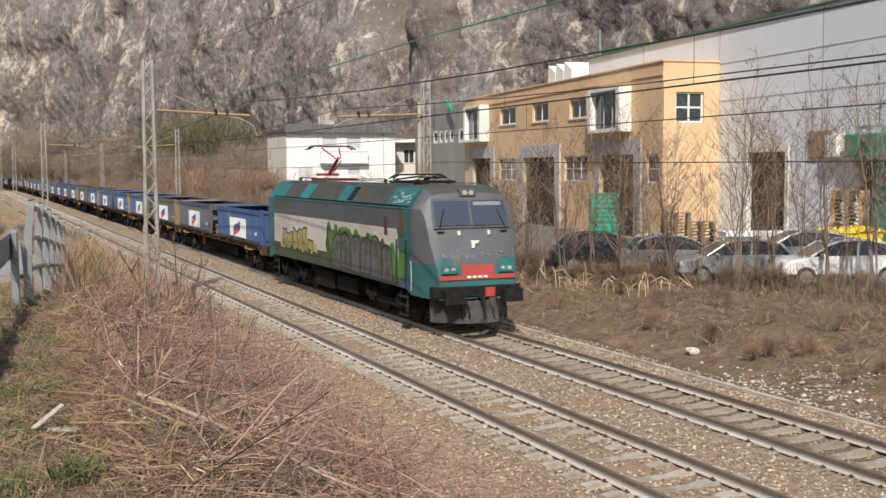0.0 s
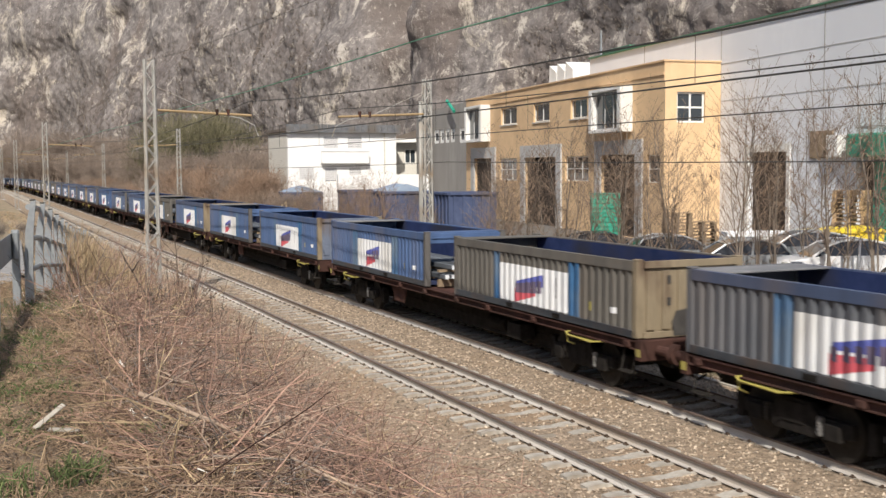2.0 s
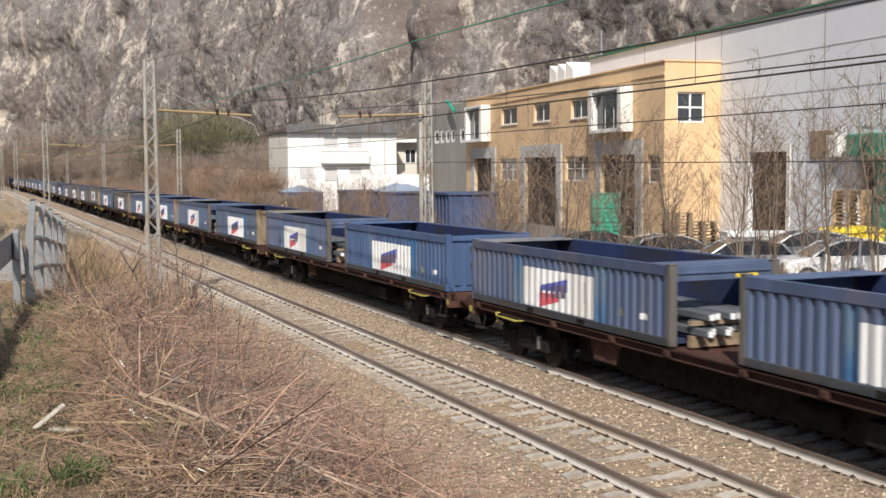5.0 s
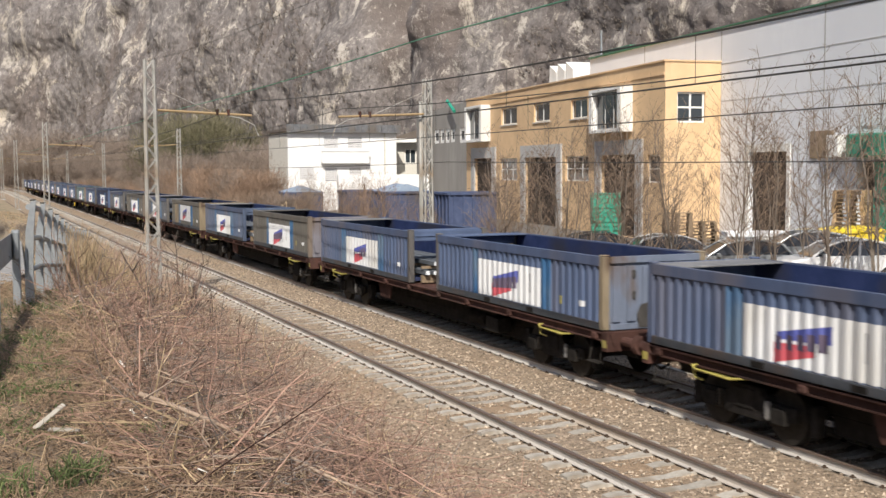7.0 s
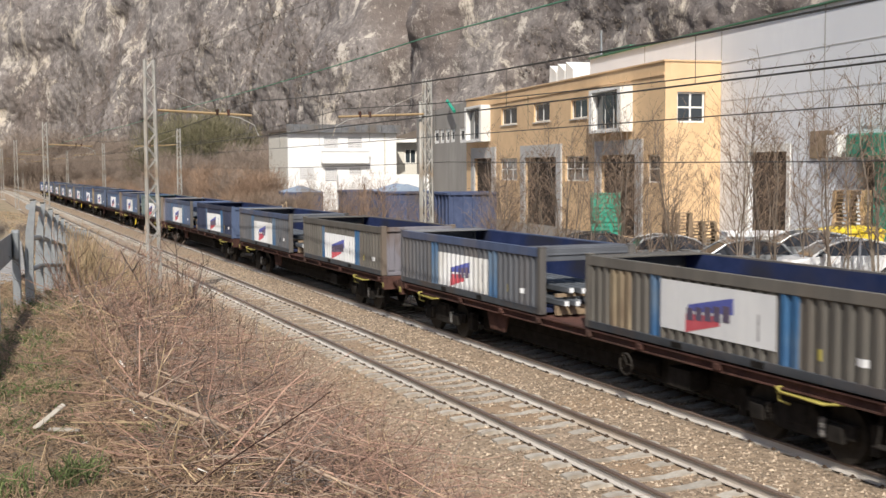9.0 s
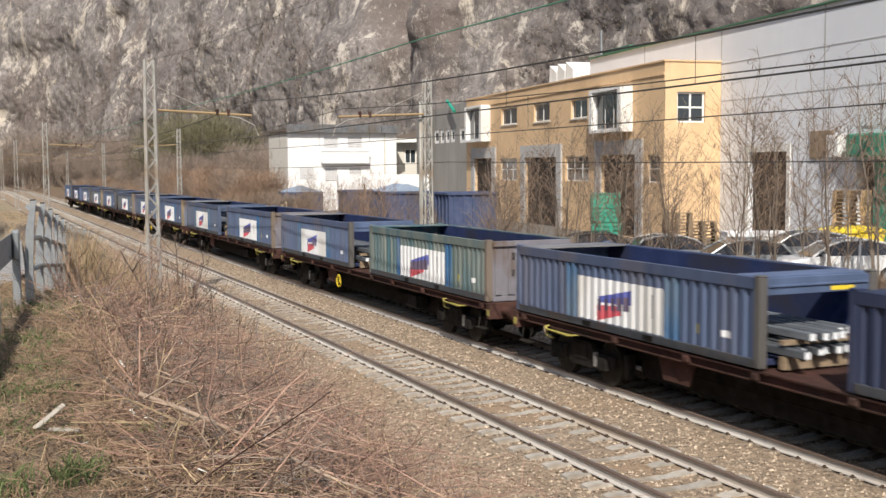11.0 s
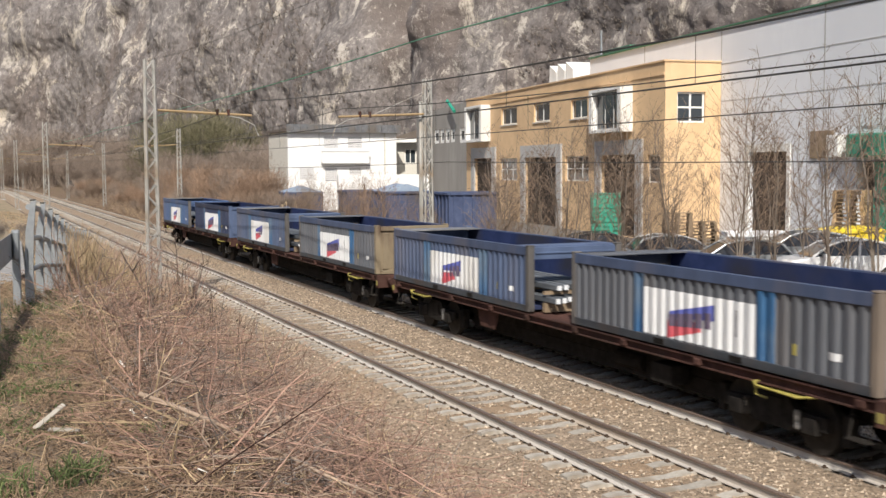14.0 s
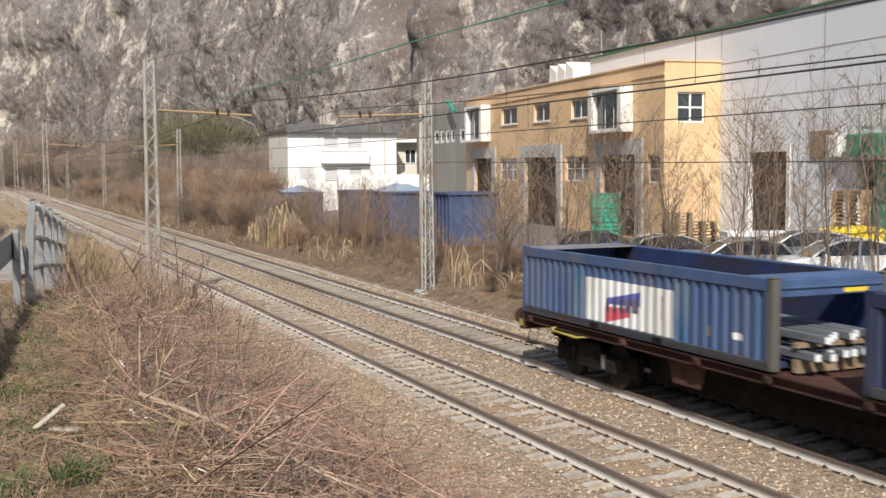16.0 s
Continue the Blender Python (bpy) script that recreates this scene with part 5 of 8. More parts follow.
    def tag(x0, x1, z0, z1, n, fill, edge, y, w_=0.075, drop=0.0):
        """A row of fat, touching, rounded sprayed shapes with dark rims; no letters."""
        s_ = (x1 - x0) / n
        for k in range(n):
            gx, top, lean = x0 + s_ * k, z1 + rng.uniform(-0.14, 0.1) - drop * k, rng.uniform(-0.16, 0.16)
            foot = z0 + rng.uniform(-0.05, 0.08)
            mid = foot + (top - foot) * rng.uniform(0.42, 0.6)
            q = rounded([(gx - 0.04, foot), (gx + s_ * 0.4, foot + rng.uniform(0, 0.08)), (gx + s_ * 1.04, foot - 0.02), (gx + s_ * rng.uniform(0.9, 1.12), mid), (gx + s_ + lean, top - 0.22),
                         (gx + s_ * 0.72 + lean, top), (gx + s_ * 0.3 + lean, top - rng.uniform(0.0, 0.1)), (gx + lean * 0.5, top - 0.28), (gx + s_ * rng.uniform(-0.08, 0.1), mid - 0.1)], 1)
            if fill:
                spray("graffiti_fill", q, y - 0.0004 * k, fill)
            stroke("graffiti_outline", q, w_, y - 0.006 - 0.0004 * k, edge)
            cx, cz, rz = gx + s_ * rng.uniform(0.42, 0.6) + lean * 0.5, mid + (top - mid) * 0.35, (top - foot) * rng.uniform(0.13, 0.2)
            stroke("graffiti_slit", rounded(blob(cx, cz, s_ * 0.13, rz, 7, 0.2), 1), w_ * 0.7, y - 0.0065 - 0.0004 * k, edge)
            if k % 2:
                stroke("graffiti_slit", [(gx + s_ * 0.5, foot + 0.1), (gx + s_ * 0.46, foot + 0.3), (gx + s_ * 0.55, mid - 0.15)], w_ * 0.7, y - 0.0065 - 0.0004 * k, edge, closed=False)
    # leading tag: grey on a green cloud
    for k in range(24):
        a = 0.15 + 0.27 * k
        spray("graffiti_halo", rounded(blob(a, 2.12 + rng.uniform(-0.05, 0.14) - 0.008 * k, rng.uniform(0.28, 0.40), rng.uniform(0.36, 0.52), 9, 0.25), 1), -1.4945 - 0.0004 * (k % 5), G_GREEN if k % 5 else G_MOSS, "green spray paint")
    for k in range(7):
        spray("graffiti_halo", rounded(blob((0.1, 0.25, 0.0, 6.62, 6.75, 7.15, 7.1)[k], (1.7, 1.56, 1.9, 1.7, 1.54, 1.9, 1.56)[k], 0.26, 0.34, 9, 0.25)), -1.4952 - 0.0004 * (k % 3), G_GREEN if k > 2 else G_MOSS, "green spray paint")
    tag(0.5, 6.45, 1.2, 2.42, 6, G_GREY, G_BLACK, -1.501)
    # trailing tag: faded mustard with thin dark rims
    for k in range(13):
        spray("graffiti_cloud", rounded(blob(-5.9 + 0.36 * k, 1.72 + rng.uniform(-0.12, 0.12) - 0.01 * k, 0.36, 0.26, 9, 0.25)), -1.4945 - 0.0004 * (k % 4), G_YELL, "mustard spray paint")
    for k in range(16):
        spray("graffiti_foot", rounded(blob(-5.9 + 0.40 * k, 1.36 + rng.uniform(-0.05, 0.08), 0.36, 0.2, 8, 0.3)), -1.4975 - 0.0004 * (k % 4), G_MOSS, "green spray paint")
    # angular letters with dark edges
    letter = [(0, 0.1), (0.25, 0), (0.3, 0.35), (0.55, 0.32), (0.6, 0.02), (1.0, 0.08), (0.92, 0.55), (1.05, 0.95), (0.5, 0.85), (0.45, 1.0), (-0.05, 0.98), (0.08, 0.6)]
    for k, (gx, w_, z0, z1, turn) in enumerate(((-5.9, 0.5, 1.62, 2.28, 1), (-5.3, 0.75, 1.56, 2.16, -1), (-4.45, 0.7, 1.52, 2.34, 1), (-3.65, 1.05, 1.50, 2.40, -1), (-2.5, 0.75, 1.44, 2.02, 1))):
        q = [((gx + w_ * (u if turn > 0 else 1 - u)) + 0.12 * (v - 0.5) + rng.uniform(-0.05, 0.05), z0 + (z1 - z0) * v + rng.uniform(-0.04, 0.04)) for u, v in letter]
        spray("graffiti_letter", q, -1.4995 - 0.0003 * k, G_GOLD, "yellow spray paint")
        stroke("graffiti_outline", q, 0.055, -1.508 - 0.0004 * k, G_RIM)
    spray("side_number", [(0.0, 2.28), (0.05, 2.28), (0.07, 2.5), (0.02, 2.5)], -1.4945, G_BLACK)
    # scuffs and a louvre on the near roof slope
    for k in range(22):
        a, f = rng.uniform(6.1, 7.6), rng.uniform(0.1, 0.8)
        r_ = rng.uniform(0.03, 0.08)
        bm = bmesh.new()
        v = [bm.verts.new((a + dx * r_ * 2 + 0.2 * (f + dz * r_), -1.507 + 0.33 * (f + dz * r_) - 0.004, 3.507 + 0.51 * (f + dz * r_) + 0.003)) for dx, dz in ((-1, -0.6), (0.5, -0.8), (1, 0.4), (-0.3, 0.9))]
        u = [bm.verts.new(c.co + Vector((0, 0.006, -0.006))) for c in v]
        bm.faces.new(v)
        bm.faces.new(u[::-1])
        for i in range(4):
            bm.faces.new((v[i], u[i], u[(i + 1) % 4], v[(i + 1) % 4]))
        part("paint_scuff", bm, G_SCUFF, t)
    for k in range(7):
        f = 0.08 + 0.125 * k
        bm = bmesh.new()
        cuboid(bm, 2.15 + 0.2 * f, -1.52 + 0.33 * f, 3.50 + 0.51 * f, 2.62 + 0.2 * f, -1.48 + 0.33 * f, 3.535 + 0.51 * f)
        part("louvre_slat", bm, M["grime"], t)
    # grime running down the flank
    for k in range(26):
        x0 = rng.uniform(-7.1, 6.6)
        spray("grime_streak", [(x0, 2.7), (x0 + 0.02, 2.7), (x0 + 0.03, 2.7 - rng.uniform(0.15, 0.5)), (x0 + 0.005, 2.7 - rng.uniform(0.1, 0.3))], -1.4936, G_DIRT)
    return t


def loco_front(t, s):
    """Cab front parts; s = +1 for the leading end, -1 for the trailing end."""
    turn = Matrix.Identity(4) if s > 0 else pose(0, 0, 0, 0, 0, 180)

    def put(name, bm, mat, label="", bevel=0.0):
        o = part(name, bm, mat, t, label, bevel=bevel)
        o.matrix_basis = turn
        return o

    def fx(z):
        return lerp(z, [(0.8, 9.16), (1.42, 9.16), (1.82, 9.12), (2.12, 9.02), (2.62, 8.84), (3.32, 8.62), (3.84, 8.42), (3.99, 8.2)])

    def slab(pts, lift, thick=0.02):
        bm = bmesh.new()
        pts = [(y * 1.13, z + 0.12) for y, z in pts]
        a = [bm.verts.new((fx(z) + lift - 0.012 * y * y, y, z)) for y, z in pts]
        b_ = [bm.verts.new((fx(z) + lift - thick - 0.012 * y * y, y, z)) for y, z in pts]
        n = len(pts)
        bm.faces.new(a)
        bm.faces.new(b_[::-1])
        for k in range(n):
            bm.faces.new((a[k], b_[k], b_[(k + 1) % n], a[(k + 1) % n]))
        return bm
    for y0, y1 in ((-0.98, -0.04), (0.04, 0.98)):
        put("windscreen", slab([(y0, 2.84), (y1, 2.84), (y1 * 0.96, 3.52), (y0 * 0.96, 3.52)], 0.085, 0.03), L_SCREEN, "dark cab windscreen")
    put("sun_blind", slab([(0.1, 3.39), (0.88, 3.39), (0.86, 3.49), (0.1, 3.49)], 0.089, 0.002), M["galv"])
    for y0 in (-0.9, 0.9):
        put("wiper", slab([(y0 * 0.98 - 0.015, 2.8), (y0 * 0.98 + 0.015, 2.8), (y0 * 0.8 + 0.012, 3.3), (y0 * 0.8 - 0.012, 3.3)], 0.10, 0.012), M["grime"])
        put("step_plate", slab([(y0 * 0.95 - 0.09, 2.66), (y0 * 0.95 + 0.09, 2.66), (y0 * 0.95 + 0.09, 2.69), (y0 * 0.95 - 0.09, 2.69)], 0.06, 0.05), M["grime"])
    put("windscreen_surround", slab([(-1.04, 2.77), (1.04, 2.77), (0.99, 3.58), (-0.99, 3.58)], 0.065, 0.03), L_DARK)
    put("red_panel", slab([(-0.44, 1.45), (0.44, 1.45), (0.42, 1.76), (-0.42, 1.76)], 0.05), L_RED, "red front panel")
    put("red_stripe", slab([(-1.02, 1.36), (1.02, 1.36), (1.02, 1.47), (-1.02, 1.47)], 0.055), L_RED)
    for y in (-0.76, 0.76):
        put("headlight_housing", slab([(y - 0.2, 1.54), (y + 0.2, 1.54), (y + 0.2, 1.74), (y - 0.2, 1.74)], 0.07), L_TEAL)
        for q in (-0.08, 0.1):
            bm = bmesh.new()
            disc(bm, (fx(1.76), (y + q) * 1.13, 1.76), "x", 0.065, 0.12, 12)
            put("headlight", bm, L_LAMP)
    put("emblem", slab([(-0.09, 2.22), (-0.02, 2.22), (0.02, 2.34), (0.09, 2.34), (0.13, 2.42), (-0.10, 2.42), (-0.08, 2.36)], 0.07, 0.03), M["paleconc"])
    # faded scribble on the nose
    rg = random.Random(9 if s > 0 else 10)
    for i in range(9):
        y0 = -0.85 + 0.2 * i
        for k in range(3):
            a0, b0 = y0 + rg.uniform(-0.06, 0.06), 2.0 + rg.uniform(-0.06, 0.12)
            a1, b1 = a0 + rg.uniform(-0.09, 0.12), b0 + rg.uniform(-0.12, 0.12)
            d = Vector((a1 - a0, b1 - b0))
            if d.length < 0.03:
                continue
            n = Vector((-d.y, d.x)).normalized() * 0.012
            q = [(a0 - n.x, b0 - n.y), (a1 - n.x, b1 - n.y), (a1 + n.x, b1 + n.y), (a0 + n.x, b0 + n.y)]
            put("faded_scribble", slab(q, 0.030 + 0.001 * k, 0.02), G_LILAC)
    bm = bmesh.new()
    cuboid(bm, 8.25, -0.26, 3.74, 8.5, 0.26, 3.97)
    put("top_light", bm, L_DARK, bevel=0.02)
    for y in (-0.1, 0.1):
        bm = bmesh.new()
        disc(bm, (8.51, y, 3.86), "x", 0.07, 0.04, 12)
        put("headlight", bm, L_LAMP)
    for y in (-0.42, 0.42):
        bm = bmesh.new()
        cuboid(bm, fx(2.74) - 0.02, y * 1.1, 2.69, fx(2.74) + 0.06, y * 1.1 + 0.07, 2.81)
        put("handrail_bracket", bm, M["white"])
    for i in range(4):
        bm = slab([(-0.3 + 0.15 * i, 1.40), (-0.2 + 0.15 * i, 1.40), (-0.2 + 0.15 * i, 1.46), (-0.3 + 0.15 * i, 1.46)], 0.062)
        put("number_bar", bm, M["white"])
    bm = bmesh.new()
    cuboid(bm, 8.8, -1.32, 0.98, 9.2, 1.32, 1.3)
    put("buffer_beam", bm, M["grime"], bevel=0.03)
    for y in (-0.875, 0.875):
        bm = bmesh.new()
        cuboid(bm, 9.15, y - 0.17, 0.88, 9.5, y + 0.17, 1.18)
        cuboid(bm, 9.56, y - 0.29, 0.86, 9.64, y + 0.29, 1.22)
        disc(bm, (9.5, y, 1.03), "x", 0.12, 0.2, 12)
        put("buffer", bm, M["grime"], bevel=0.0)
    bm = bmesh.new()
    cuboid(bm, 9.1, 0.2, 0.98, 9.3, 0.48, 1.24)
    put("red_socket", bm, L_RED, bevel=0.02)
    bm = bmesh.new()
    a = [(-1.15, 0.15), (1.15, 0.15), (1.05, 0.72), (-1.05, 0.72)]
    pts = [(8.6, -1.2), (9.25, -0.6), (9.35, 0), (9.25, 0.6), (8.6, 1.2)]
    lo = [bm.verts.new((x, y, 0.27)) for x, y in pts]
    hi = [bm.verts.new((x - 0.06, y, 0.9)) for x, y in pts]
    for k in range(4):
        bm.faces.new((lo[k], lo[k + 1], hi[k + 1], hi[k]))
    bmesh.ops.solidify(bm, geom=bm.faces[:], thickness=0.04)
    put("snow_plough", bm, L_PLOUGH, "scuffed grey snow plough")
    bm = bmesh.new()
    tube(bm, [(9.2, 0, 1.0), (9.55, 0, 0.95), (9.6, 0, 0.7)], 0.05, 8)
    put("coupling_hook", bm, M["grime"])
    for y in (-0.62, -0.4, 0.35, 0.55, 0.72):
        bm = bmesh.new()
        tube(bm, [(9.2, y, 0.95), (9.42, y, 0.72), (9.40, y + 0.05, 0.5), (9.25, y + 0.1, 0.42)], 0.028, 6)
        put("coupling_hose", bm, M["grime"] if y != 0.35 else L_PLOUGH)


def loco_under(t):
    for x in (-5.2, 5.2):
        b = new("bogie")
        b.parent = t
        b.matrix_basis = pose(x, 0, 0)
        bm = bmesh.new()
        for s in (-1.12, 1.12):
            prism(bm, [(-2.1, 0.5), (-2.1, 0.78), (-0.9, 0.82), (-0.6, 0.62), (0.6, 0.62), (0.9, 0.82), (2.1, 0.78), (2.1, 0.5), (1.0, 0.42), (-1.0, 0.42)], s - 0.08, s + 0.08)
        part("bogie_frame", bm, M["grime"], b, bevel=0.02)
        for q in (-1.32, 1.32):
            bm = bmesh.new()
            for s in (-0.75, 0.75):
                disc(bm, (0, s, 0), "y", 0.55, 0.13, 28)
            disc(bm, (0, 0, 0), "y", 0.09, 2.2, 10)
            part("wheelset", bm, M["wheel"], b, at=pose(q, 0, 0.55))
            for s in (-1.2, 1.2):
                bm = bmesh.new()
                cuboid(bm, q - 0.2, s - 0.08, 0.4, q + 0.2, s + 0.08, 0.72)
                part("axle_box", bm, M["grime"], b, bevel=0.03)
            for s in (-1.22, 1.22):
                for o in (-0.33, 0.33):
                    bm = bmesh.new()
                    disc(bm, (q + o, s, 0.72), "z", 0.09, 0.28, 12)
                    part("spring", bm, M["grime"], b)
    bm = bmesh.new()
    cuboid(bm, -2.4, -1.25, 0.35, -0.2, 1.25, 0.95)
    cuboid(bm, 0.1, -1.2, 0.4, 2.3, 1.2, 0.92)
    part("equipment_case", bm, M["grime"], t, bevel=0.04)
    for x in (6.9, 7.4, -7.4, -6.9):
        for s in (-1.42, 1.42):
            blocks("step_hanger", M["wheel"], t, (x - 0.02, s - 0.02, 0.3, x + 0.02, s + 0.02, 1.0))
    for x in (7.15, -7.15):
        for s in (-1.42, 1.42):
            for z in (0.32, 0.6, 0.85):
                blocks("cab_step", M["wheel"], t, (x - 0.27, s - 0.1, z, x + 0.27, s + 0.06, z + 0.03))
    # roof gear
    for x in (-6.6, 3.3, 4.2, 5.9):
        for s in (-0.55, 0.55):
            bm = bmesh.new()
            disc(bm, (x, s, 4.12), "z", 0.06, 0.18, 10)
            disc(bm, (x, s, 4.14), "z", 0.09, 0.03, 10)
            part("roof_insulator", bm, M["rust"], t)
    bm = bmesh.new()
    tube(bm, [(-6.6, -0.55, 4.22), (-2.0, -0.5, 4.18), (3.3, -0.55, 4.22)], 0.018, 6)
    part("roof_conductor", bm, M["grime"], t)
    for s in (-1.05, 1.05):
        bm = bmesh.new()
        tube(bm, [(-7.2, s, 4.05), (-7.1, s, 4.1), (6.9, s, 4.1), (7.0, s, 4.05)], 0.016, 5)
        part("roof_rail", bm, L_TEAL, t)
    # folded front pantograph
    bm = bmesh.new()
    for s in (-0.5, 0.5):
        tube(bm, [(4.0, s, 4.2), (5.4, s * 0.6, 4.3), (6.4, 0.0, 4.26)], 0.03, 6)
    tube(bm, [(4.6, -0.9, 4.24), (4.6, -0.7, 4.36), (4.6, 0.7, 4.36), (4.6, 0.9, 4.24)], 0.03, 6)
    tube(bm, [(4.9, -0.9, 4.24), (4.9, -0.7, 4.36), (4.9, 0.7, 4.36), (4.9, 0.9, 4.24)], 0.03, 6)
    cuboid(bm, 3.8, -0.6, 4.1, 6.3, 0.6, 4.18)
    part("folded_pantograph", bm, M["grime"], t)
    # raised rear pantograph
    red = surf("red oxide frame", (0.19, 0.022, 0.032), (0.27, 0.035, 0.045), 0.6, 3.0, 0.05)
    bm = bmesh.new()
    cuboid(bm, -4.9, -0.6, 4.1, -2.9, 0.6, 4.2)
    tube(bm, [(-4.7, -0.45, 4.34), (-4.7, 0.45, 4.34)], 0.05, 8)
    tube(bm, [(-4.5, 0, 4.36), (-3.35, 0, 4.95)], 0.065, 8)
    tube(bm, [(-4.65, 0.2, 4.42), (-3.45, 0.15, 4.86)], 0.025, 6)
    part("pantograph_lower_arm", bm, red, t, "red lower pantograph arm")
    bm = bmesh.new()
    for s in (-1, 1):
        tube(bm, [(-3.35, s * 0.1, 4.94), (-4.35, s * 0.35, 5.36)], 0.025, 6)
    part("pantograph_upper_arm", bm, red, t, "red upper pantograph arm")
    bm = bmesh.new()
    for x in (-4.1, -4.5):
        tube(bm, [(x, -0.95, 5.28), (x, -0.72, 5.42), (x, 0.72, 5.42), (x, 0.95, 5.28)], 0.028, 6)
    part("pantograph_head", bm, M["grime"], t)


loco = make_loco()
loco_front(loco, 1)
loco_front(loco, -1)
loco_under(loco)
# true length over the body: a little under 18 m
for ob in loco.children:
    if ob.type == "MESH":
        ob.data.transform(Matrix.Diagonal((0.984, 1, 1, 1)))
    else:
        ob.location.x *= 0.984

WAGONS, BOXES, STACKS = [], [], []
rng = random.Random(11)
BRIGHT = {9: 3, 12: 2, 14: 2}


def wagon_x(w):
    return -57.09 - 20.878 * w


for w_ in range(18):
    WAGONS.append((make_wagon(pose(0, 0, 0), BRIGHT.get(w_, 1)), wagon_x(w_), 0, 0))
    fc, rc = COLOURS[2 * w_], COLOURS[2 * w_ + 1]
    BOXES.append((make_box(fc, pose(0, 0, 0), True, end_colour="lilac" if w_ in (8, 10, 12, 13, 15) else "pale" if w_ in (2, 7, 14) else "steel" if w_ in (11, 17) else "tan" if w_ in (1, 3, 4, 6, 9, 16) else None, flat=w_ == 9), wagon_x(w_) + 9.62, 180, 1.24))
    BOXES.append((make_box(rc, pose(0, 0, 0), False), wagon_x(w_) - 9.62, 0, 1.24))
    if w_ == 2:
        blocks("blue_sheet", M["tarp"], BOXES[-2][0], (-0.072, -0.35, 0.42, -0.054, 0.35, 0.78))
    STACKS.append((make_billets(pose(0, 0, 0), rng), wagon_x(w_) - 1.0, 0, 1.24))


# ---- road-side fence and guard rail ----
def bank_fence():
    t = thing("bank_fence", "galvanised steel railing with three rails on the bank", "fence")
    n = 14
    base = []
    for i in range(n):
        x = -16.0 - 2.0 * i
        base.append(Vector((x, 0.8 + 0.123 * (-x - 16), shelf(x))))
    d = (base[-1] - base[0]).normalized()
    ang = math.degrees(math.atan2(d.y, d.x))
    for b_ in base:
        bm = bmesh.new()
        prism(bm, [(-0.04, -0.1), (0.07, -0.1), (0.07, 0.55), (0.045, 1.0), (-0.03, 1.40), (-0.10, 1.42), (-0.06, 1.0), (-0.04, 0.5)], -0.045, 0.045)
        po = part("post", bm, M["galv"], t, at=Matrix.Translation(b_) @ pose(0, 0, 0, 0, 0, ang + 90))
        bm = bmesh.new()
        cuboid(bm, -0.095, -0.04, 1.412, -0.02, 0.04, 1.43)
        part("cap", bm, M["rubber"], po)
    for a, b_ in zip(base, base[1:]):
        bm = bmesh.new()
        za, zb = min(ground_z(a.x, a.y), a.z) - 0.3, min(ground_z(b_.x, b_.y), b_.z) - 0.3
        v = [bm.verts.new((q.x, q.y + o, z)) for q, zl in ((a, za), (b_, zb)) for o in (-0.14, 0.14) for z in (zl, q.z + 0.03)]
        for f in ((0, 1, 3, 2), (4, 6, 7, 5), (0, 4, 5, 1), (2, 3, 7, 6), (1, 5, 7, 3), (0, 2, 6, 4)):
            bm.faces.new([v[k] for k in f])
        part("kerb", bm, M["sleeper"], t)
    for h_, r in ((1.36, 0.042), (0.93, 0.038), (0.5, 0.038)):
        bm = bmesh.new()
        tube(bm, [b_ + Vector((0, 0, h_ - 0.03)) for b_ in base], r, 8)
        part("rail", bm, M["galv"], t)
    return t


def guard_rail():
    t = thing("guard_rail", "grey galvanised road guard rail ending in a rounded plate", "guard rail")
    pts = [Vector((-15.9 + 3.2 * i, 0.62 - 0.35 * i, 0)) for i in range(5)]
    for p_ in pts:
        z = ground_z(p_.x, p_.y)
        bm = bmesh.new()
        cuboid(bm, -0.06, -0.05, -0.3, 0.06, 0.05, 1.0)
        part("post", bm, M["galv"], t, bevel=0.01, at=pose(p_.x, p_.y, z, 0, 0, -6))
    prof = [(-0.03, 0.0), (-0.10, 0.05), (-0.10, 0.10), (-0.03, 0.15), (-0.03, 0.19), (-0.10, 0.24), (-0.10, 0.29), (-0.03, 0.34), (-0.02, 0.34), (-0.02, 0.0)]
    for a, b_ in zip(pts, pts[1:]):
        za, zb = ground_z(a.x, a.y) + 0.62, ground_z(b_.x, b_.y) + 0.62
        bm = bmesh.new()
        ra = [bm.verts.new((a.x, a.y + u - 0.02, za + v)) for u, v in prof]
        rb = [bm.verts.new((b_.x, b_.y + u - 0.02, zb + v)) for u, v in prof]
        k = len(prof)
        bm.faces.new(ra)
        bm.faces.new(rb[::-1])
        for i in range(k):
            bm.faces.new((ra[i], ra[(i + 1) % k], rb[(i + 1) % k], rb[i]))
        part("beam", bm, M["galv"], t)
    bm = bmesh.new()
    a = pts[0]
    disc(bm, (a.x - 0.25, a.y - 0.0, ground_z(a.x, a.y) + 0.80), "y", 0.19, 0.08, 20)
    cuboid(bm, a.x - 0.25, a.y - 0.04, ground_z(a.x, a.y) + 0.61, a.x + 0.2, a.y + 0.04, ground_z(a.x, a.y) + 0.99)
    part("end_plate", bm, M["galv"], t, bevel=0.02)
    return t


bank_fence()
guard_rail()

# broken slats on the bank
for x, y, a, tilt, l_ in ((-7.62, 0.47, 116, -30, 0.25), (-7.35, 0.54, 62, 0, 0.21)):
    bm = bmesh.new()
    cuboid(bm, -l_ / 2, -0.02, 0, l_ / 2, 0.02, 0.015)
    o = part("broken_slat", bm, M["sleeper"], bevel=0.005, at=pose(x, y, ground_z(x, y) + (0.11 if tilt else 0.05), 0, 0, a) @ pose(0, 0, 0, 14, tilt, 0))
    tagged(o, "broken off-white wooden slat lying in dead brush", "slat", "broken slats")


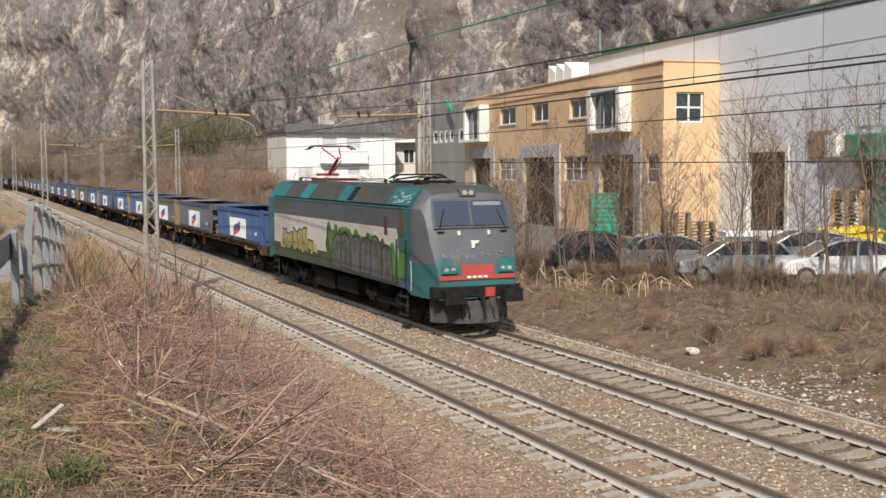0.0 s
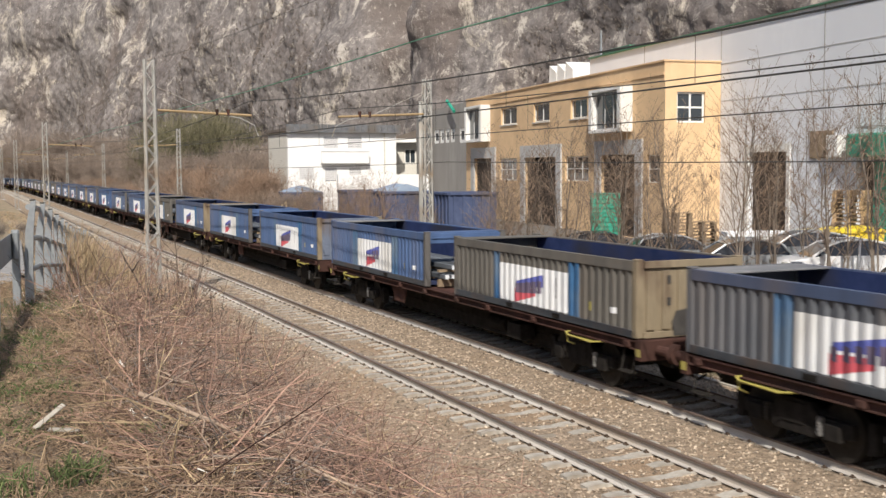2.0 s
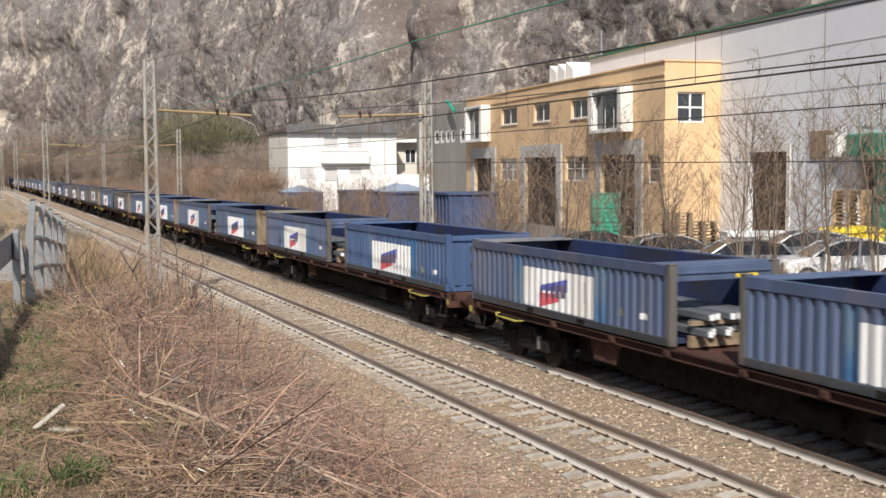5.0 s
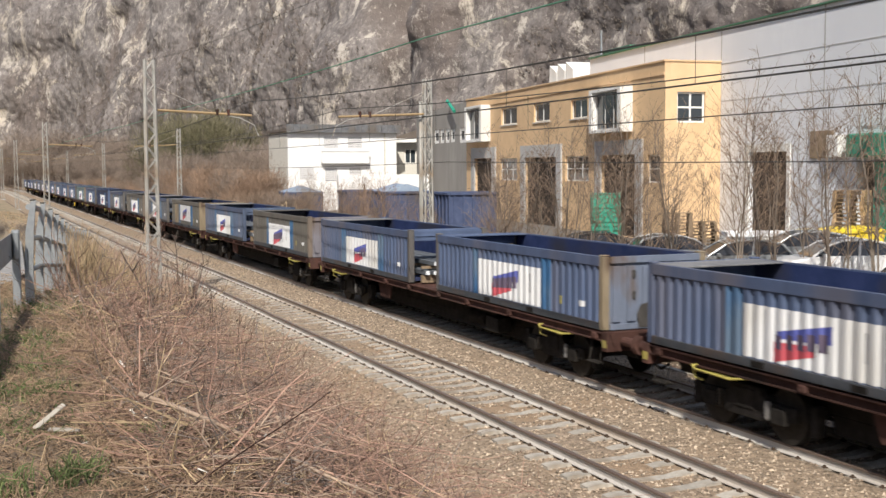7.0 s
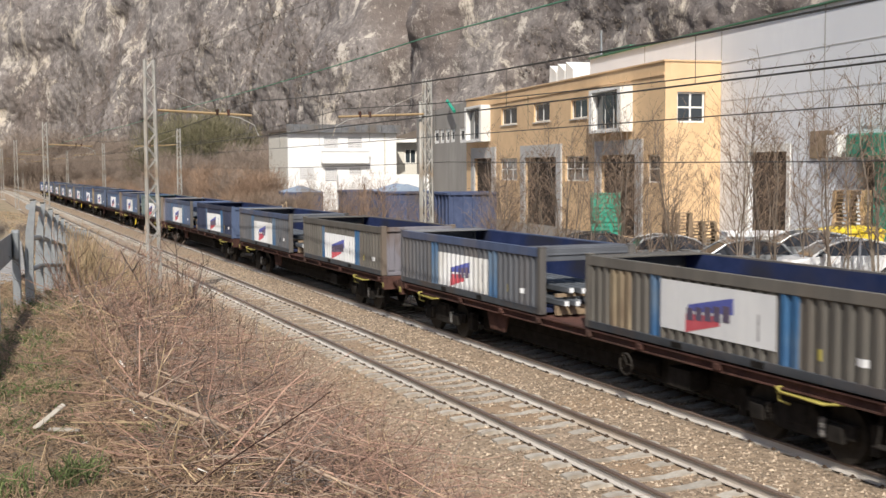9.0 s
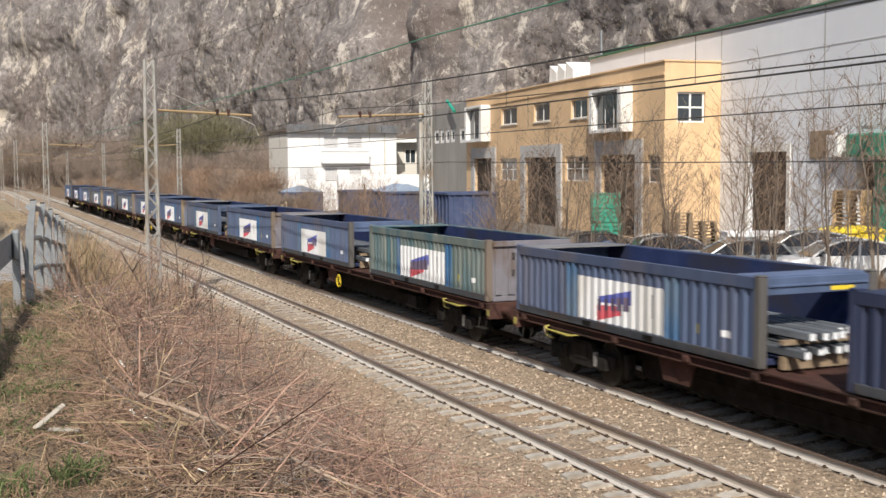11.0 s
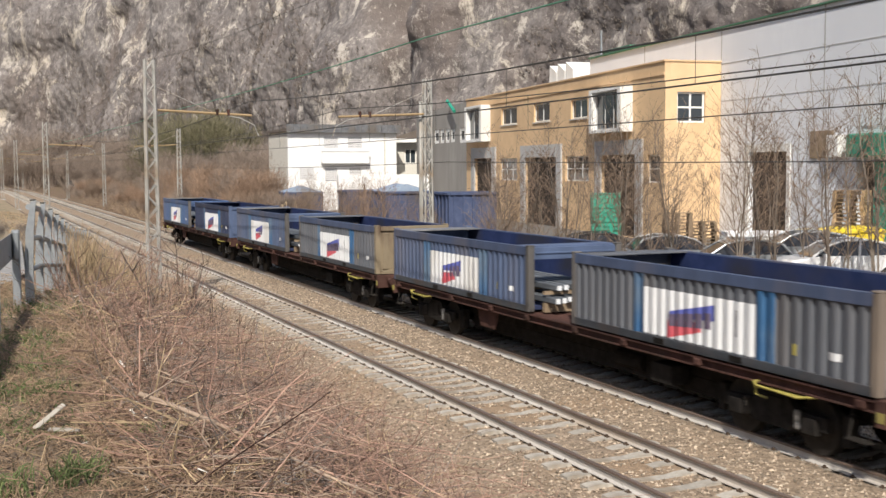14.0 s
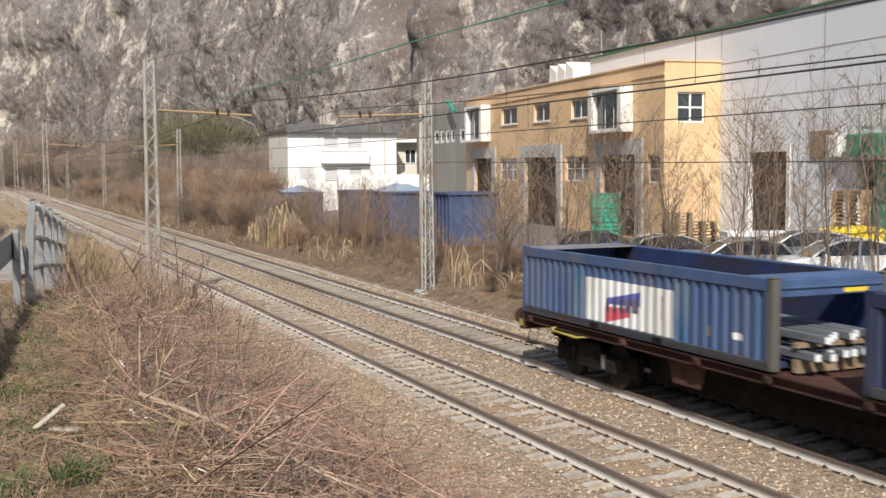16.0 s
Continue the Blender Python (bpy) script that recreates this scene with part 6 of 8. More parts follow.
# ---- yard ----
def crate_stack():
    t = thing("crate_stack", "stack of teal green plastic crates in the yard", "crates", pose(-39.6, 24.4, ground_z(-39.6, 24.4), 0, 0, 62))
    for i in range(5):
        c = new("crate")
        c.parent = t
        c.matrix_basis = pose(random.uniform(-0.02, 0.02), random.uniform(-0.02, 0.02), 0.57 * i)
        slots = [(q, z, q + 0.28, z + 0.04) for q in (-0.52, -0.14, 0.24) for z in (0.2, 0.37)]
        short = [(q, z, q + 0.34, z + 0.04) for q in (-0.41, 0.07) for z in (0.2, 0.37)]
        for s in (-1, 1):
            wall_with_holes("crate_wall", M["teal"], c, -0.6, 0.6, 0.02, 0.55, slots, s * 0.48 - 0.02, s * 0.48 + 0.02)
            e = wall_with_holes("crate_wall", M["teal"], c, -0.455, 0.455, 0.02, 0.55, short, s * 0.575 - 0.02, s * 0.575 + 0.02)
            e.matrix_basis = pose(0, 0, 0, 0, 0, 90)
        blocks("crate_floor", M["teal"], c, (-0.55, -0.455, 0.08, 0.55, 0.455, 0.12))
    bm = bmesh.new()
    cuboid(bm, -0.62, -0.52, 2.86, 0.62, 0.52, 2.90)
    part("lid", bm, M["teal"], t, bevel=0.01)


crate_stack()


def pallet_meshes():
    """Deck boards and bearers of one pallet."""
    decks, bearers = [], []
    for k in range(5):
        bm = bmesh.new()
        cuboid(bm, -0.6, -0.4 + 0.172 * k, 0.122, 0.6, -0.29 + 0.172 * k, 0.144)
        decks.append(to_mesh("deck_board", bm))
    for x in (-0.53, 0, 0.53):
        bm = bmesh.new()
        cuboid(bm, x - 0.07, -0.4, 0.1, x + 0.07, 0.4, 0.121)
        for y in (-0.35, 0, 0.35):
            cuboid(bm, x - 0.07, y - 0.05, 0.022, x + 0.07, y + 0.05, 0.1)
        cuboid(bm, x - 0.07, -0.4, 0.0, x + 0.07, 0.4, 0.022)
        bearers.append(to_mesh("bearer", bm))
    return decks, bearers


DECKS, BEARERS = pallet_meshes()


def pallet_stack(x, y, turn, n, label, base=0.0, mat=None):
    t = thing("pallet_stack", label, "pallets", pose(x, y, ground_z(x, y) + base, 0, 0, turn), "pallet stacks")
    for i in range(n):
        p_ = new("pallet")
        p_.parent = t
        p_.matrix_basis = pose(random.uniform(-0.03, 0.03), random.uniform(-0.03, 0.03), 0.146 * i, 0, 0, random.uniform(-1.5, 1.5))
        for me in DECKS:
            part("deck_board", me, mat or M["wood"], p_)
        for me in BEARERS:
            part("bearer", me, mat or M["wood"], p_)


pallet_stack(-32.4, 30.75, 28, 18, "tall stack of weathered wooden pallets beside the hall")
pallet_stack(-40.9, 28.9, 62, 11, "low stack of brown wooden pallets at the ochre wall", mat=M["timber"])
pallet_stack(-40.45, 29.9, 66, 8, "low stack of brown wooden pallets at the ochre wall", mat=M["timber"])


def yellow_bin(x, y, turn):
    t = thing("yellow_bin", "yellow plastic wheeled waste bin with a lid", "waste bin", pose(x, y, ground_z(x, y), 0, 0, turn) @ Matrix.Scale(1.2, 4), "yellow waste bins")
    bm = bmesh.new()
    prism(bm, [(-0.42, 0.12), (0.42, 0.12), (0.52, 0.95), (-0.52, 0.95)], -0.45, 0.45)
    part("body", bm, M["yellow"], t, bevel=0.03)
    bm = bmesh.new()
    prism(bm, [(-0.56, 0.96), (0.56, 0.96), (0.5, 1.06), (0.2, 1.13), (-0.2, 1.13), (-0.5, 1.06)], -0.5, 0.5)
    part("lid", bm, M["yellow"], t, bevel=0.02)
    for sx in (-1, 1):
        for s in (-1, 1):
            bm = bmesh.new()
            disc(bm, (sx * 0.34, s * 0.36, 0.1), "y", 0.1, 0.05, 12)
            part("wheel", bm, M["rubber"], t)
    bm = bmesh.new()
    disc(bm, (0.0, -0.47, 0.62), "y", 0.11, 0.05, 14)
    part("port", bm, M["rubber"], t)


for k in range(3):
    yellow_bin(-31.9 + 0.36 * k, 28.36 + 0.9 * k, 66)


def board_stack():
    t = thing("board_stack", "stack of white and bluish boards under sheeting", "boards", pose(-36.0, 29.8, ground_z(-36, 29.8), 0, 0, 66))
    for k in range(4):
        bm = bmesh.new()
        cuboid(bm, -1.9 + 0.05 * k, -0.6, 0.12 + 0.22 * k, 1.9 - 0.1 * (k % 2), 0.6, 0.3 + 0.22 * k)
        part("board_pack", bm, (M["whitehouse"], M["hall"], M["white"], M["hall"])[k], t, bevel=0.01)
    for q in (-1.4, 0, 1.4):
        bm = bmesh.new()
        cuboid(bm, q - 0.06, -0.6, 0, q + 0.06, 0.6, 0.12)
        part("bearer", bm, M["wood"], t)


board_stack()


def car(x, y, turn, paint, label, lift=0.0, sc=1.0):
    t = thing("parked_car", label, "car", pose(x, y, ground_z(x, y) + lift, 0, 0, turn), "parked cars")
    side = [(-2.05, 0.30), (-2.08, 0.62), (-1.98, 0.92), (-1.25, 0.98), (0.95, 0.95), (1.85, 0.80), (2.06, 0.62), (2.08, 0.32)]
    bm = bmesh.new()
    prism(bm, side, -0.86, 0.86)
    part("body", bm, paint, t, bevel=0.07)
    cab = [(-1.75, 0.93), (-1.35, 1.33), (-0.7, 1.46), (0.1, 1.44), (0.55, 1.30), (1.15, 0.93)]
    bm = bmesh.new()
    lo = [bm.verts.new((x_, s * (0.80 if z < 1.0 else (0.66 if z < 1.4 else 0.58)), z)) for s in (-1, 1) for x_, z in cab]
    n = len(cab)
    for k in range(n - 1):
        bm.faces.new((lo[k], lo[k + 1], lo[n + k + 1], lo[n + k]))
    bm.faces.new(lo[:n])
    bm.faces.new(lo[n:][::-1])
    part("glasshouse", bm, L_GLASS, t)
    bm = bmesh.new()
    roof_ = [(-1.38, 1.34), (-0.7, 1.48), (0.1, 1.46), (0.52, 1.33)]
    a = [bm.verts.new((x_, -0.64, z)) for x_, z in roof_]
    b_ = [bm.verts.new((x_, 0.64, z)) for x_, z in roof_]
    for k in range(3):
        bm.faces.new((a[k], a[k + 1], b_[k + 1], b_[k]))
    bmesh.ops.solidify(bm, geom=bm.faces[:], thickness=0.04)
    part("roof", bm, paint, t)
    for s in (-1, 1):
        for q in ([(-1.75, 0.93), (-1.38, 1.33)], [(-0.35, 0.95), (-0.45, 1.44)], [(1.15, 0.93), (0.52, 1.32)], [(-1.38, 1.33), (-0.7, 1.46), (0.1, 1.44), (0.52, 1.32)]):
            bm = bmesh.new()
            tube(bm, [(x_, s * (0.81 if z < 1.0 else (0.67 if z < 1.4 else 0.6)), z) for x_, z in q], 0.04, 6)
            part("window_pillar", bm, paint, t)
        for q in (-1.3, 1.32):
            wob = new("wheel")
            wob.parent = t
            wob.matrix_basis = pose(q, s * 0.8, 0.31)
            bm = bmesh.new()
            disc(bm, (0, 0, 0), "y", 0.31, 0.2, 20)
            part("tyre", bm, M["rubber"], wob)
            bm = bmesh.new()
            disc(bm, (0, s * 0.08, 0), "y", 0.2, 0.06, 14)
            part("rim", bm, M["galv"], wob)
        bm = bmesh.new()
        cuboid(bm, 1.9, s * 0.66 - 0.14, 0.62, 2.07, s * 0.66 + 0.14, 0.76)
        part("headlight", bm, L_LAMP, t, bevel=0.02)
        bm = bmesh.new()
        cuboid(bm, 0.75, s * 0.93 - 0.08, 0.92, 0.88, s * 0.93 + 0.08, 1.04)
        part("door_mirror", bm, paint, t, bevel=0.02)
    return t


car(-28.2, 26.3, 247, M["carwhite"], "white parked car behind bare saplings")
car(-31.2, 24.5, 246, M["cargrey"], "silver grey parked car behind bare saplings")
car(-31.2, 27.3, 244, M["cargrey"], "silver grey estate car parked in the yard")
car(-34.3, 24.2, 68, M["cargrey"], "silver grey car parked by the pallets")
car(-37.0, 22.8, 66, M["cardark"], "dark parked car beside green crates")


def blue_skip(x, y, turn, l_, h_, roofed):
    t = thing("blue_skip", "blue steel roll-off skip with ribbed sides", "skip", pose(x, y, ground_z(x, y), 0, 0, turn), "blue skips in the yard")
    bm = bmesh.new()
    for s in (-1, 1):
        cuboid(bm, -l_ / 2, s * 1.2 - 0.03, 0.2, l_ / 2, s * 1.2 + 0.03, h_)
    for s in (-1, 1):
        cuboid(bm, s * l_ / 2 - 0.03, -1.17, 0.2, s * l_ / 2 + 0.03, 1.17, h_)
    cuboid(bm, -l_ / 2 + 0.03, -1.17, 0.2, l_ / 2 - 0.03, 1.17, 0.26)
    part("shell", bm, M["bluebin"], t)
    for k in range(int(l_ / 0.6)):
        xx = -l_ / 2 + 0.3 + 0.6 * k
        for s in (-1, 1):
            bm = bmesh.new()
            cuboid(bm, xx - 0.05, s * 1.27 - 0.04, 0.2, xx + 0.05, s * 1.27 + 0.04, h_ - 0.1)
            part("rib", bm, M["bluebin"], t)
    for s in (-1, 1):
        bm = bmesh.new()
        cuboid(bm, -l_ / 2, s * 1.26 - 0.07, h_ - 0.12, l_ / 2, s * 1.26 + 0.07, h_ + 0.02)
        part("rim", bm, M["bluebin"], t, bevel=0.02)
    for s in (-1, 1):
        for q in (-0.95, -0.48, 0.0, 0.48, 0.95):
            bm = bmesh.new()
            cuboid(bm, s * (l_ / 2 + 0.06) - 0.03, q - 0.05, 0.2, s * (l_ / 2 + 0.06) + 0.03, q + 0.05, h_ - 0.05)
            part("rib", bm, M["bluebin"], t)
        bm = bmesh.new()
        cuboid(bm, s * (l_ / 2 + 0.05) - 0.07, -1.19, h_ - 0.12, s * (l_ / 2 + 0.05) + 0.07, 1.19, h_ + 0.02)
        part("rim", bm, M["bluebin"], t, bevel=0.02)
    if roofed:
        bm = bmesh.new()
        v = [bm.verts.new(c) for c in ((-l_ / 2, -1.3, h_ + 0.03), (l_ / 2, -1.3, h_ + 0.03), (l_ / 2, 1.3, h_ + 0.03), (-l_ / 2, 1.3, h_ + 0.03), (-l_ / 2, 0, h_ + 0.42), (l_ / 2, 0, h_ + 0.42))]
        for f in ((0, 1, 5, 4), (2, 3, 4, 5), (0, 4, 3), (1, 2, 5), (0, 3, 2, 1)):
            bm.faces.new([v[i] for i in f])
        part("cover", bm, M["tarp"], t, "faded blue sheet cover")
    for sx in (-1, 1):
        for s in (-1, 1):
            bm = bmesh.new()
            disc(bm, (sx * (l_ / 2 - 0.5), s * 0.8, 0.12), "y", 0.12, 0.2, 12)
            part("roller", bm, M["grime"], t)


blue_skip(-73.0, 21.0, 170, 3.4, 2.45, True)
blue_skip(-60.6, 21.2, 172, 3.2, 2.7, False)
blue_skip(-57.6, 22.3, 172, 3.2, 2.75, True)
blue_skip(-50.4, 22.9, 174, 2.6, 2.8, False)
w = blocks("yard_wall", M["whitehouse"], None, (-74.3, 24.0, 0.6, -74.0, 30.9, 4.1))
tagged(w, "white rendered boundary wall behind blue skips", "wall", kind="structure")

# low white annexe and ochre house between the large buildings
t = thing("ochre_house", "small ochre house with a tiled roof behind", "house", Matrix.Translation((-96, 36.5, 0)) @ pose(0, 0, 0, 0, 0, 64))
wall_with_holes("front_wall", M["paleconc"], t, 0, 7, 0.9, 7.1, [(1.0, 5.0, 2.0, 6.3), (3.2, 5.0, 4.2, 6.3)])
window(t, 1.0, 5.0, 2.0, 6.3, cols=2, rows=1)
window(t, 3.2, 5.0, 4.2, 6.3, cols=2, rows=1)
blocks("side_wall", M["paleconc"], t, (0, 0.3, 0.9, 0.3, 8, 7.1), (6.7, 0.3, 0.9, 7, 8, 7.1))
bm = bmesh.new()
prism(bm, [(-0.6, 7.0), (7.6, 7.0), (7.6, 7.2), (3.5, 8.4), (-0.6, 7.2)], -0.8, 8.4)
part("roof", bm, M["roof"], t)
blocks("fascia_board", M["white"], t, (-0.6, -0.86, 6.9, 7.6, -0.803, 7.25))

# rocks along the toe of the bank
for i in range(13):
    x = -22.9 + i * 0.75 + random.uniform(-0.2, 0.2) if i < 9 else random.uniform(-34, -12)
    y = 16.4 + random.uniform(-0.25, 0.5)
    s = random.choice((0.045, 0.06, 0.08)) if i else 0.15
    bm = bmesh.new()
    bmesh.ops.create_icosphere(bm, subdivisions=1 if s < 0.1 else 2, radius=s)
    for v in bm.verts:
        v.co *= 1 + 0.5 * noise.noise(v.co * 9 + Vector((i * 3.7, 0, 0))) + random.uniform(-0.12, 0.12)
        v.co.z *= 0.75
    o = part("pale_rock", bm, M["rubble"], at=pose(x, y, ground_z(x, y) + s * 0.4))
    tagged(o, "pale limestone rock lying at the foot of the bank", "rock", "rocks along the bank")

# concrete edging strip beyond the far rail
bm = bmesh.new()
cuboid(bm, -200, 15.35, -0.5, 30, 15.5, -0.30)
tagged(part("edging", bm, M["sleeper"]), "thin concrete edging along the track bed", "edging", kind="structure")


# ---- plants ----
class Strands:
    """Collects thin three-sided stems into one mesh."""

    def __init__(self):
        self.v, self.f = [], []

    def add(self, pts, r0, r1):
        n = len(pts)
        base = len(self.v)
        for i, q in enumerate(pts):
            a, b_ = pts[max(i - 1, 0)], pts[min(i + 1, n - 1)]
            d = Vector((b_[0] - a[0], b_[1] - a[1], b_[2] - a[2]))
            if d.length < 1e-6:
                d = Vector((0, 0, 1))
            d.normalize()
            u = d.cross(Vector((0, 0, 1)) if abs(d.z) < 0.9 else Vector((1, 0, 0))).normalized()
            w_ = d.cross(u)
            r = r0 + (r1 - r0) * i / (n - 1)
            for c, s in ((1, 0), (-0.5, 0.866), (-0.5, -0.866)):
                self.v.append((q[0] + (u.x * c + w_.x * s) * r, q[1] + (u.y * c + w_.y * s) * r, q[2] + (u.z * c + w_.z * s) * r))
        for i in range(n - 1):
            for k in range(3):
                self.f.append((base + i * 3 + k, base + i * 3 + (k + 1) % 3, base + i * 3 + 3 + (k + 1) % 3, base + i * 3 + 3 + k))

    def make(self, name, mat, parent=None):
        return raw(name, self.v, self.f, mat, parent)

    def mesh(self, name):
        me = bpy.data.meshes.new(name)
        me.from_pydata(self.v, [], self.f)
        return me


R = random.Random(3)


def arc(x, y, z, a, l_, rise, drop, n=4, wob=0.06):
    """Points of an arching stem leaving (x, y, z) towards angle a."""
    pts = []
    side = R.uniform(-0.5, 0.5)
    for i in range(n + 1):
        q = i / n
        aa = a + side * q
        pts.append((x + math.cos(aa) * l_ * q + R.uniform(-wob, wob) * q, y + math.sin(aa) * l_ * q + R.uniform(-wob, wob) * q, z + rise * 4 * q * (1 - q * drop) * 0.5 + R.uniform(-wob, wob) * q))
    return pts


def bramble_edge(x):
    """Outer edge of the dead brush towards the track."""
    return lerp(x, [(-48, 7.2), (-40, 6.9), (-30, 6.3), (-20, 5.9), (-14, 5.5), (-8, 4.9)])


# dead bramble heap on the near bank
st, tan, pale = Strands(), Strands(), Strands()


def heap(x, y):
    """Height of the brush above the ground."""
    e = bramble_edge(x)
    tall = lerp(x, [(-34, 0.9), (-24, 0.8), (-15, 0.5), (-6, 0.42)])
    return max(0.05, tall * min(1, (e - y + 0.5) / 1.6) * min(1, max(0.15, (y - 0.7 - 0.04 * max(0, -x - 9)) / 1.0)) * (0.75 + 0.6 * noise.noise((x * 0.8, y * 0.8, 4))))


def twiggy(tgt, x, y, z, a, tilt, l_, r, kids):
    """A nearly straight stem with a kink and short side twigs."""
    d = Vector((math.cos(a) * math.cos(tilt), math.sin(a) * math.cos(tilt), math.sin(tilt)))
    p0 = Vector((x, y, z))
    k1 = Vector((R.uniform(-1, 1), R.uniform(-1, 1), R.uniform(-1, 0.6))) * l_ * 0.10
    k2 = Vector((R.uniform(-1, 1), R.uniform(-1, 1), R.uniform(-1.4, 0.5))) * l_ * 0.16
    pts = [p0, p0 + d * l_ * 0.4 + k1 * 0.5, p0 + d * l_ * 0.75 + k1, p0 + d * l_ + k2]
    tgt.add(pts, r, r * 0.35)
    for k in range(kids):
        i = R.randint(0, 2)
        q = pts[i].lerp(pts[i + 1], R.random())
        e = Vector((R.uniform(-1, 1), R.uniform(-1, 1), R.uniform(-0.3, 0.9))).normalized() * R.uniform(0.08, 0.35)
        tgt.add([q, q + e], r * 0.5, r * 0.2)


for i in range(19000):
    x = -5.6 - 30 * R.random() ** 1.3
    e = bramble_edge(x) + abs(R.gauss(0, 0.35)) * (R.random() < 0.25)
    y = R.uniform(0.85 + 0.04 * max(0, -x - 9), e)
    if R.random() > 0.75 + noise.noise((x * 0.6, y * 0.7, 2)):
        continue
    z = ground_z(x, y)
    h_ = heap(x, y)
    f = R.random()
    far_ = min(1.0, max(0.55, -x / 14))
    tgt = st if R.random() < 0.66 else (tan if R.random() < 0.4 else pale)
    twiggy(tgt, x, y, z + h_ * f * 0.9, R.uniform(0, 6.28), R.gauss(0.04, 0.2) if R.random() < 0.85 else R.uniform(0.6, 1.5), R.uniform(0.35, 1.5) * far_, R.choice((0.0025, 0.003, 0.004, 0.004, 0.005, 0.008)), R.randint(0, 3))
for i in range(110):
    x = R.uniform(-33, -17)
    y = R.uniform(2.2 + 0.06 * (-x - 15), bramble_edge(x) - 0.2)
    twiggy(st if i % 3 else pale, x, y, ground_z(x, y), R.uniform(0, 6.28), R.uniform(0.9, 1.5), R.uniform(0.9, 1.9), 0.008, 7)
for i in range(46):
    x = -6 - 14 * R.random()
    y = R.uniform(1.0 + 0.04 * max(0, -x - 9), bramble_edge(x) - 0.3)
    z = ground_z(x, y) + R.uniform(0.1, 0.9) * heap(x, y)
    twiggy(tan, x, y, z, R.uniform(0, 6.28), R.uniform(-0.2, 1.5), R.uniform(0.08, 0.22), R.choice((0.007, 0.010, 0.013)), 0)
for i in range(60):
    x = -6 - 12 * R.random()
    y = R.uniform(1.0, bramble_edge(x) - 0.6)
    twiggy(st if i % 4 else pale, x, y, ground_z(x, y) + heap(x, y) * R.uniform(0.7, 1.1), R.gauss(0.75, 0.25), R.gauss(-0.08, 0.08), R.uniform(1.2, 2.4), R.choice((0.006, 0.008, 0.010)), 3)
tagged(pale.make("grey_twigs", M["greytwig"]), "grey leafless twigs among the dead brambles", "twigs", kind="stuff")
brush = st.make("bramble_heap", M["stem"])
tagged(brush, "tangled heap of dead reddish bramble stems on the bank", "brush", kind="stuff")
tagged(tan.make("dry_stems", M["straw"]), "dry straw-coloured stems among the dead brambles", "dry stems", kind="stuff")

# thicker canes, matted dead grass and pale chips over the heap
thick, mat_, chip_, dk, red = Strands(), Strands(), Strands(), Strands(), Strands()
for i in range(1500):
    x = -5.6 - 9 * R.random() ** 1.2
    y = R.uniform(0.75, bramble_edge(x) - 0.2)
    z = ground_z(x, y) + heap(x, y) * R.uniform(0.3, 1.05)
    twiggy((red, red, thick, red, dk)[i % 5], x, y, z, R.gauss(0.75, 0.7), R.gauss(0.03, 0.25), R.uniform(0.3, 1.2), R.choice((0.0025, 0.0035, 0.0045, 0.006)), R.randint(0, 3))
for cx, cy, n, sx, sy, hh in ((-12.6, 1.15, 420, 0.8, 0.2, 0.2), (-11.0, 1.3, 520, 0.6, 0.22, 0.24), (-9.8, 1.4, 420, 0.5, 0.25, 0.22), (-14.2, 1.75, 500, 0.8, 0.35, 0.26), (-8.4, 1.3, 300, 0.5, 0.2, 0.17), (-16.5, 2.2, 600, 1.2, 0.45, 0.32),
                              (-7.2, 0.95, 400, 0.5, 0.16, 0.13), (-6.3, 1.5, 400, 0.4, 0.4, 0.16), (-19.5, 2.6, 900, 1.4, 0.6, 0.4), (-10.5, 2.4, 600, 1.0, 0.5, 0.25)):
    for k in range(n):
        x, y = R.gauss(cx, sx), R.gauss(cy, sy)
        mat_.add(arc(x, y, ground_z(x, y) + R.uniform(0, 0.5) * hh, R.uniform(0, 6.28), R.uniform(0.08, 0.4), R.uniform(0.3, 1.0) * hh, 1.05, 3, 0.03), 0.0045, 0.0015)
for i in range(5200):
    x, y = -4.6 - 7 * R.random(), R.uniform(-0.5, 1.3)
    mat_.add(arc(x, y, ground_z(x, y) + R.uniform(0, 0.03), R.uniform(0, 6.28), R.uniform(0.05, 0.2), R.uniform(0.01, 0.07), 1.0, 2, 0.02), 0.003, 0.0012)
for i in range(260):
    x = -5.8 - 13 * R.random() ** 1.3
    y = R.uniform(0.6, bramble_edge(x) + 0.2)
    twiggy(chip_, x, y, ground_z(x, y) + R.uniform(0.2, 1.0) * heap(x, y), R.uniform(0, 6.28), R.uniform(-0.4, 1.2), R.uniform(0.025, 0.09), R.choice((0.006, 0.009, 0.013)), 0)
tagged(thick.make("bramble_canes", M["cutwood"]), "thick pale dead bramble canes lying over the heap", "canes", kind="stuff")
tagged(red.make("red_stems", M["stem"]), "reddish dead bramble stems lying over the heap", "stems", kind="stuff")
tagged(dk.make("dark_stems", M["darkstem"]), "dark dead stems among the brambles", "stems", kind="stuff")
tagged(mat_.make("matted_grass", M["deadgrass"]), "matted tan dead grass along the bank crest", "dead grass", kind="stuff")
tagged(chip_.make("wood_chips", M["paleconc"]), "pale cut stem ends and chips among the brush", "wood chips", kind="stuff")

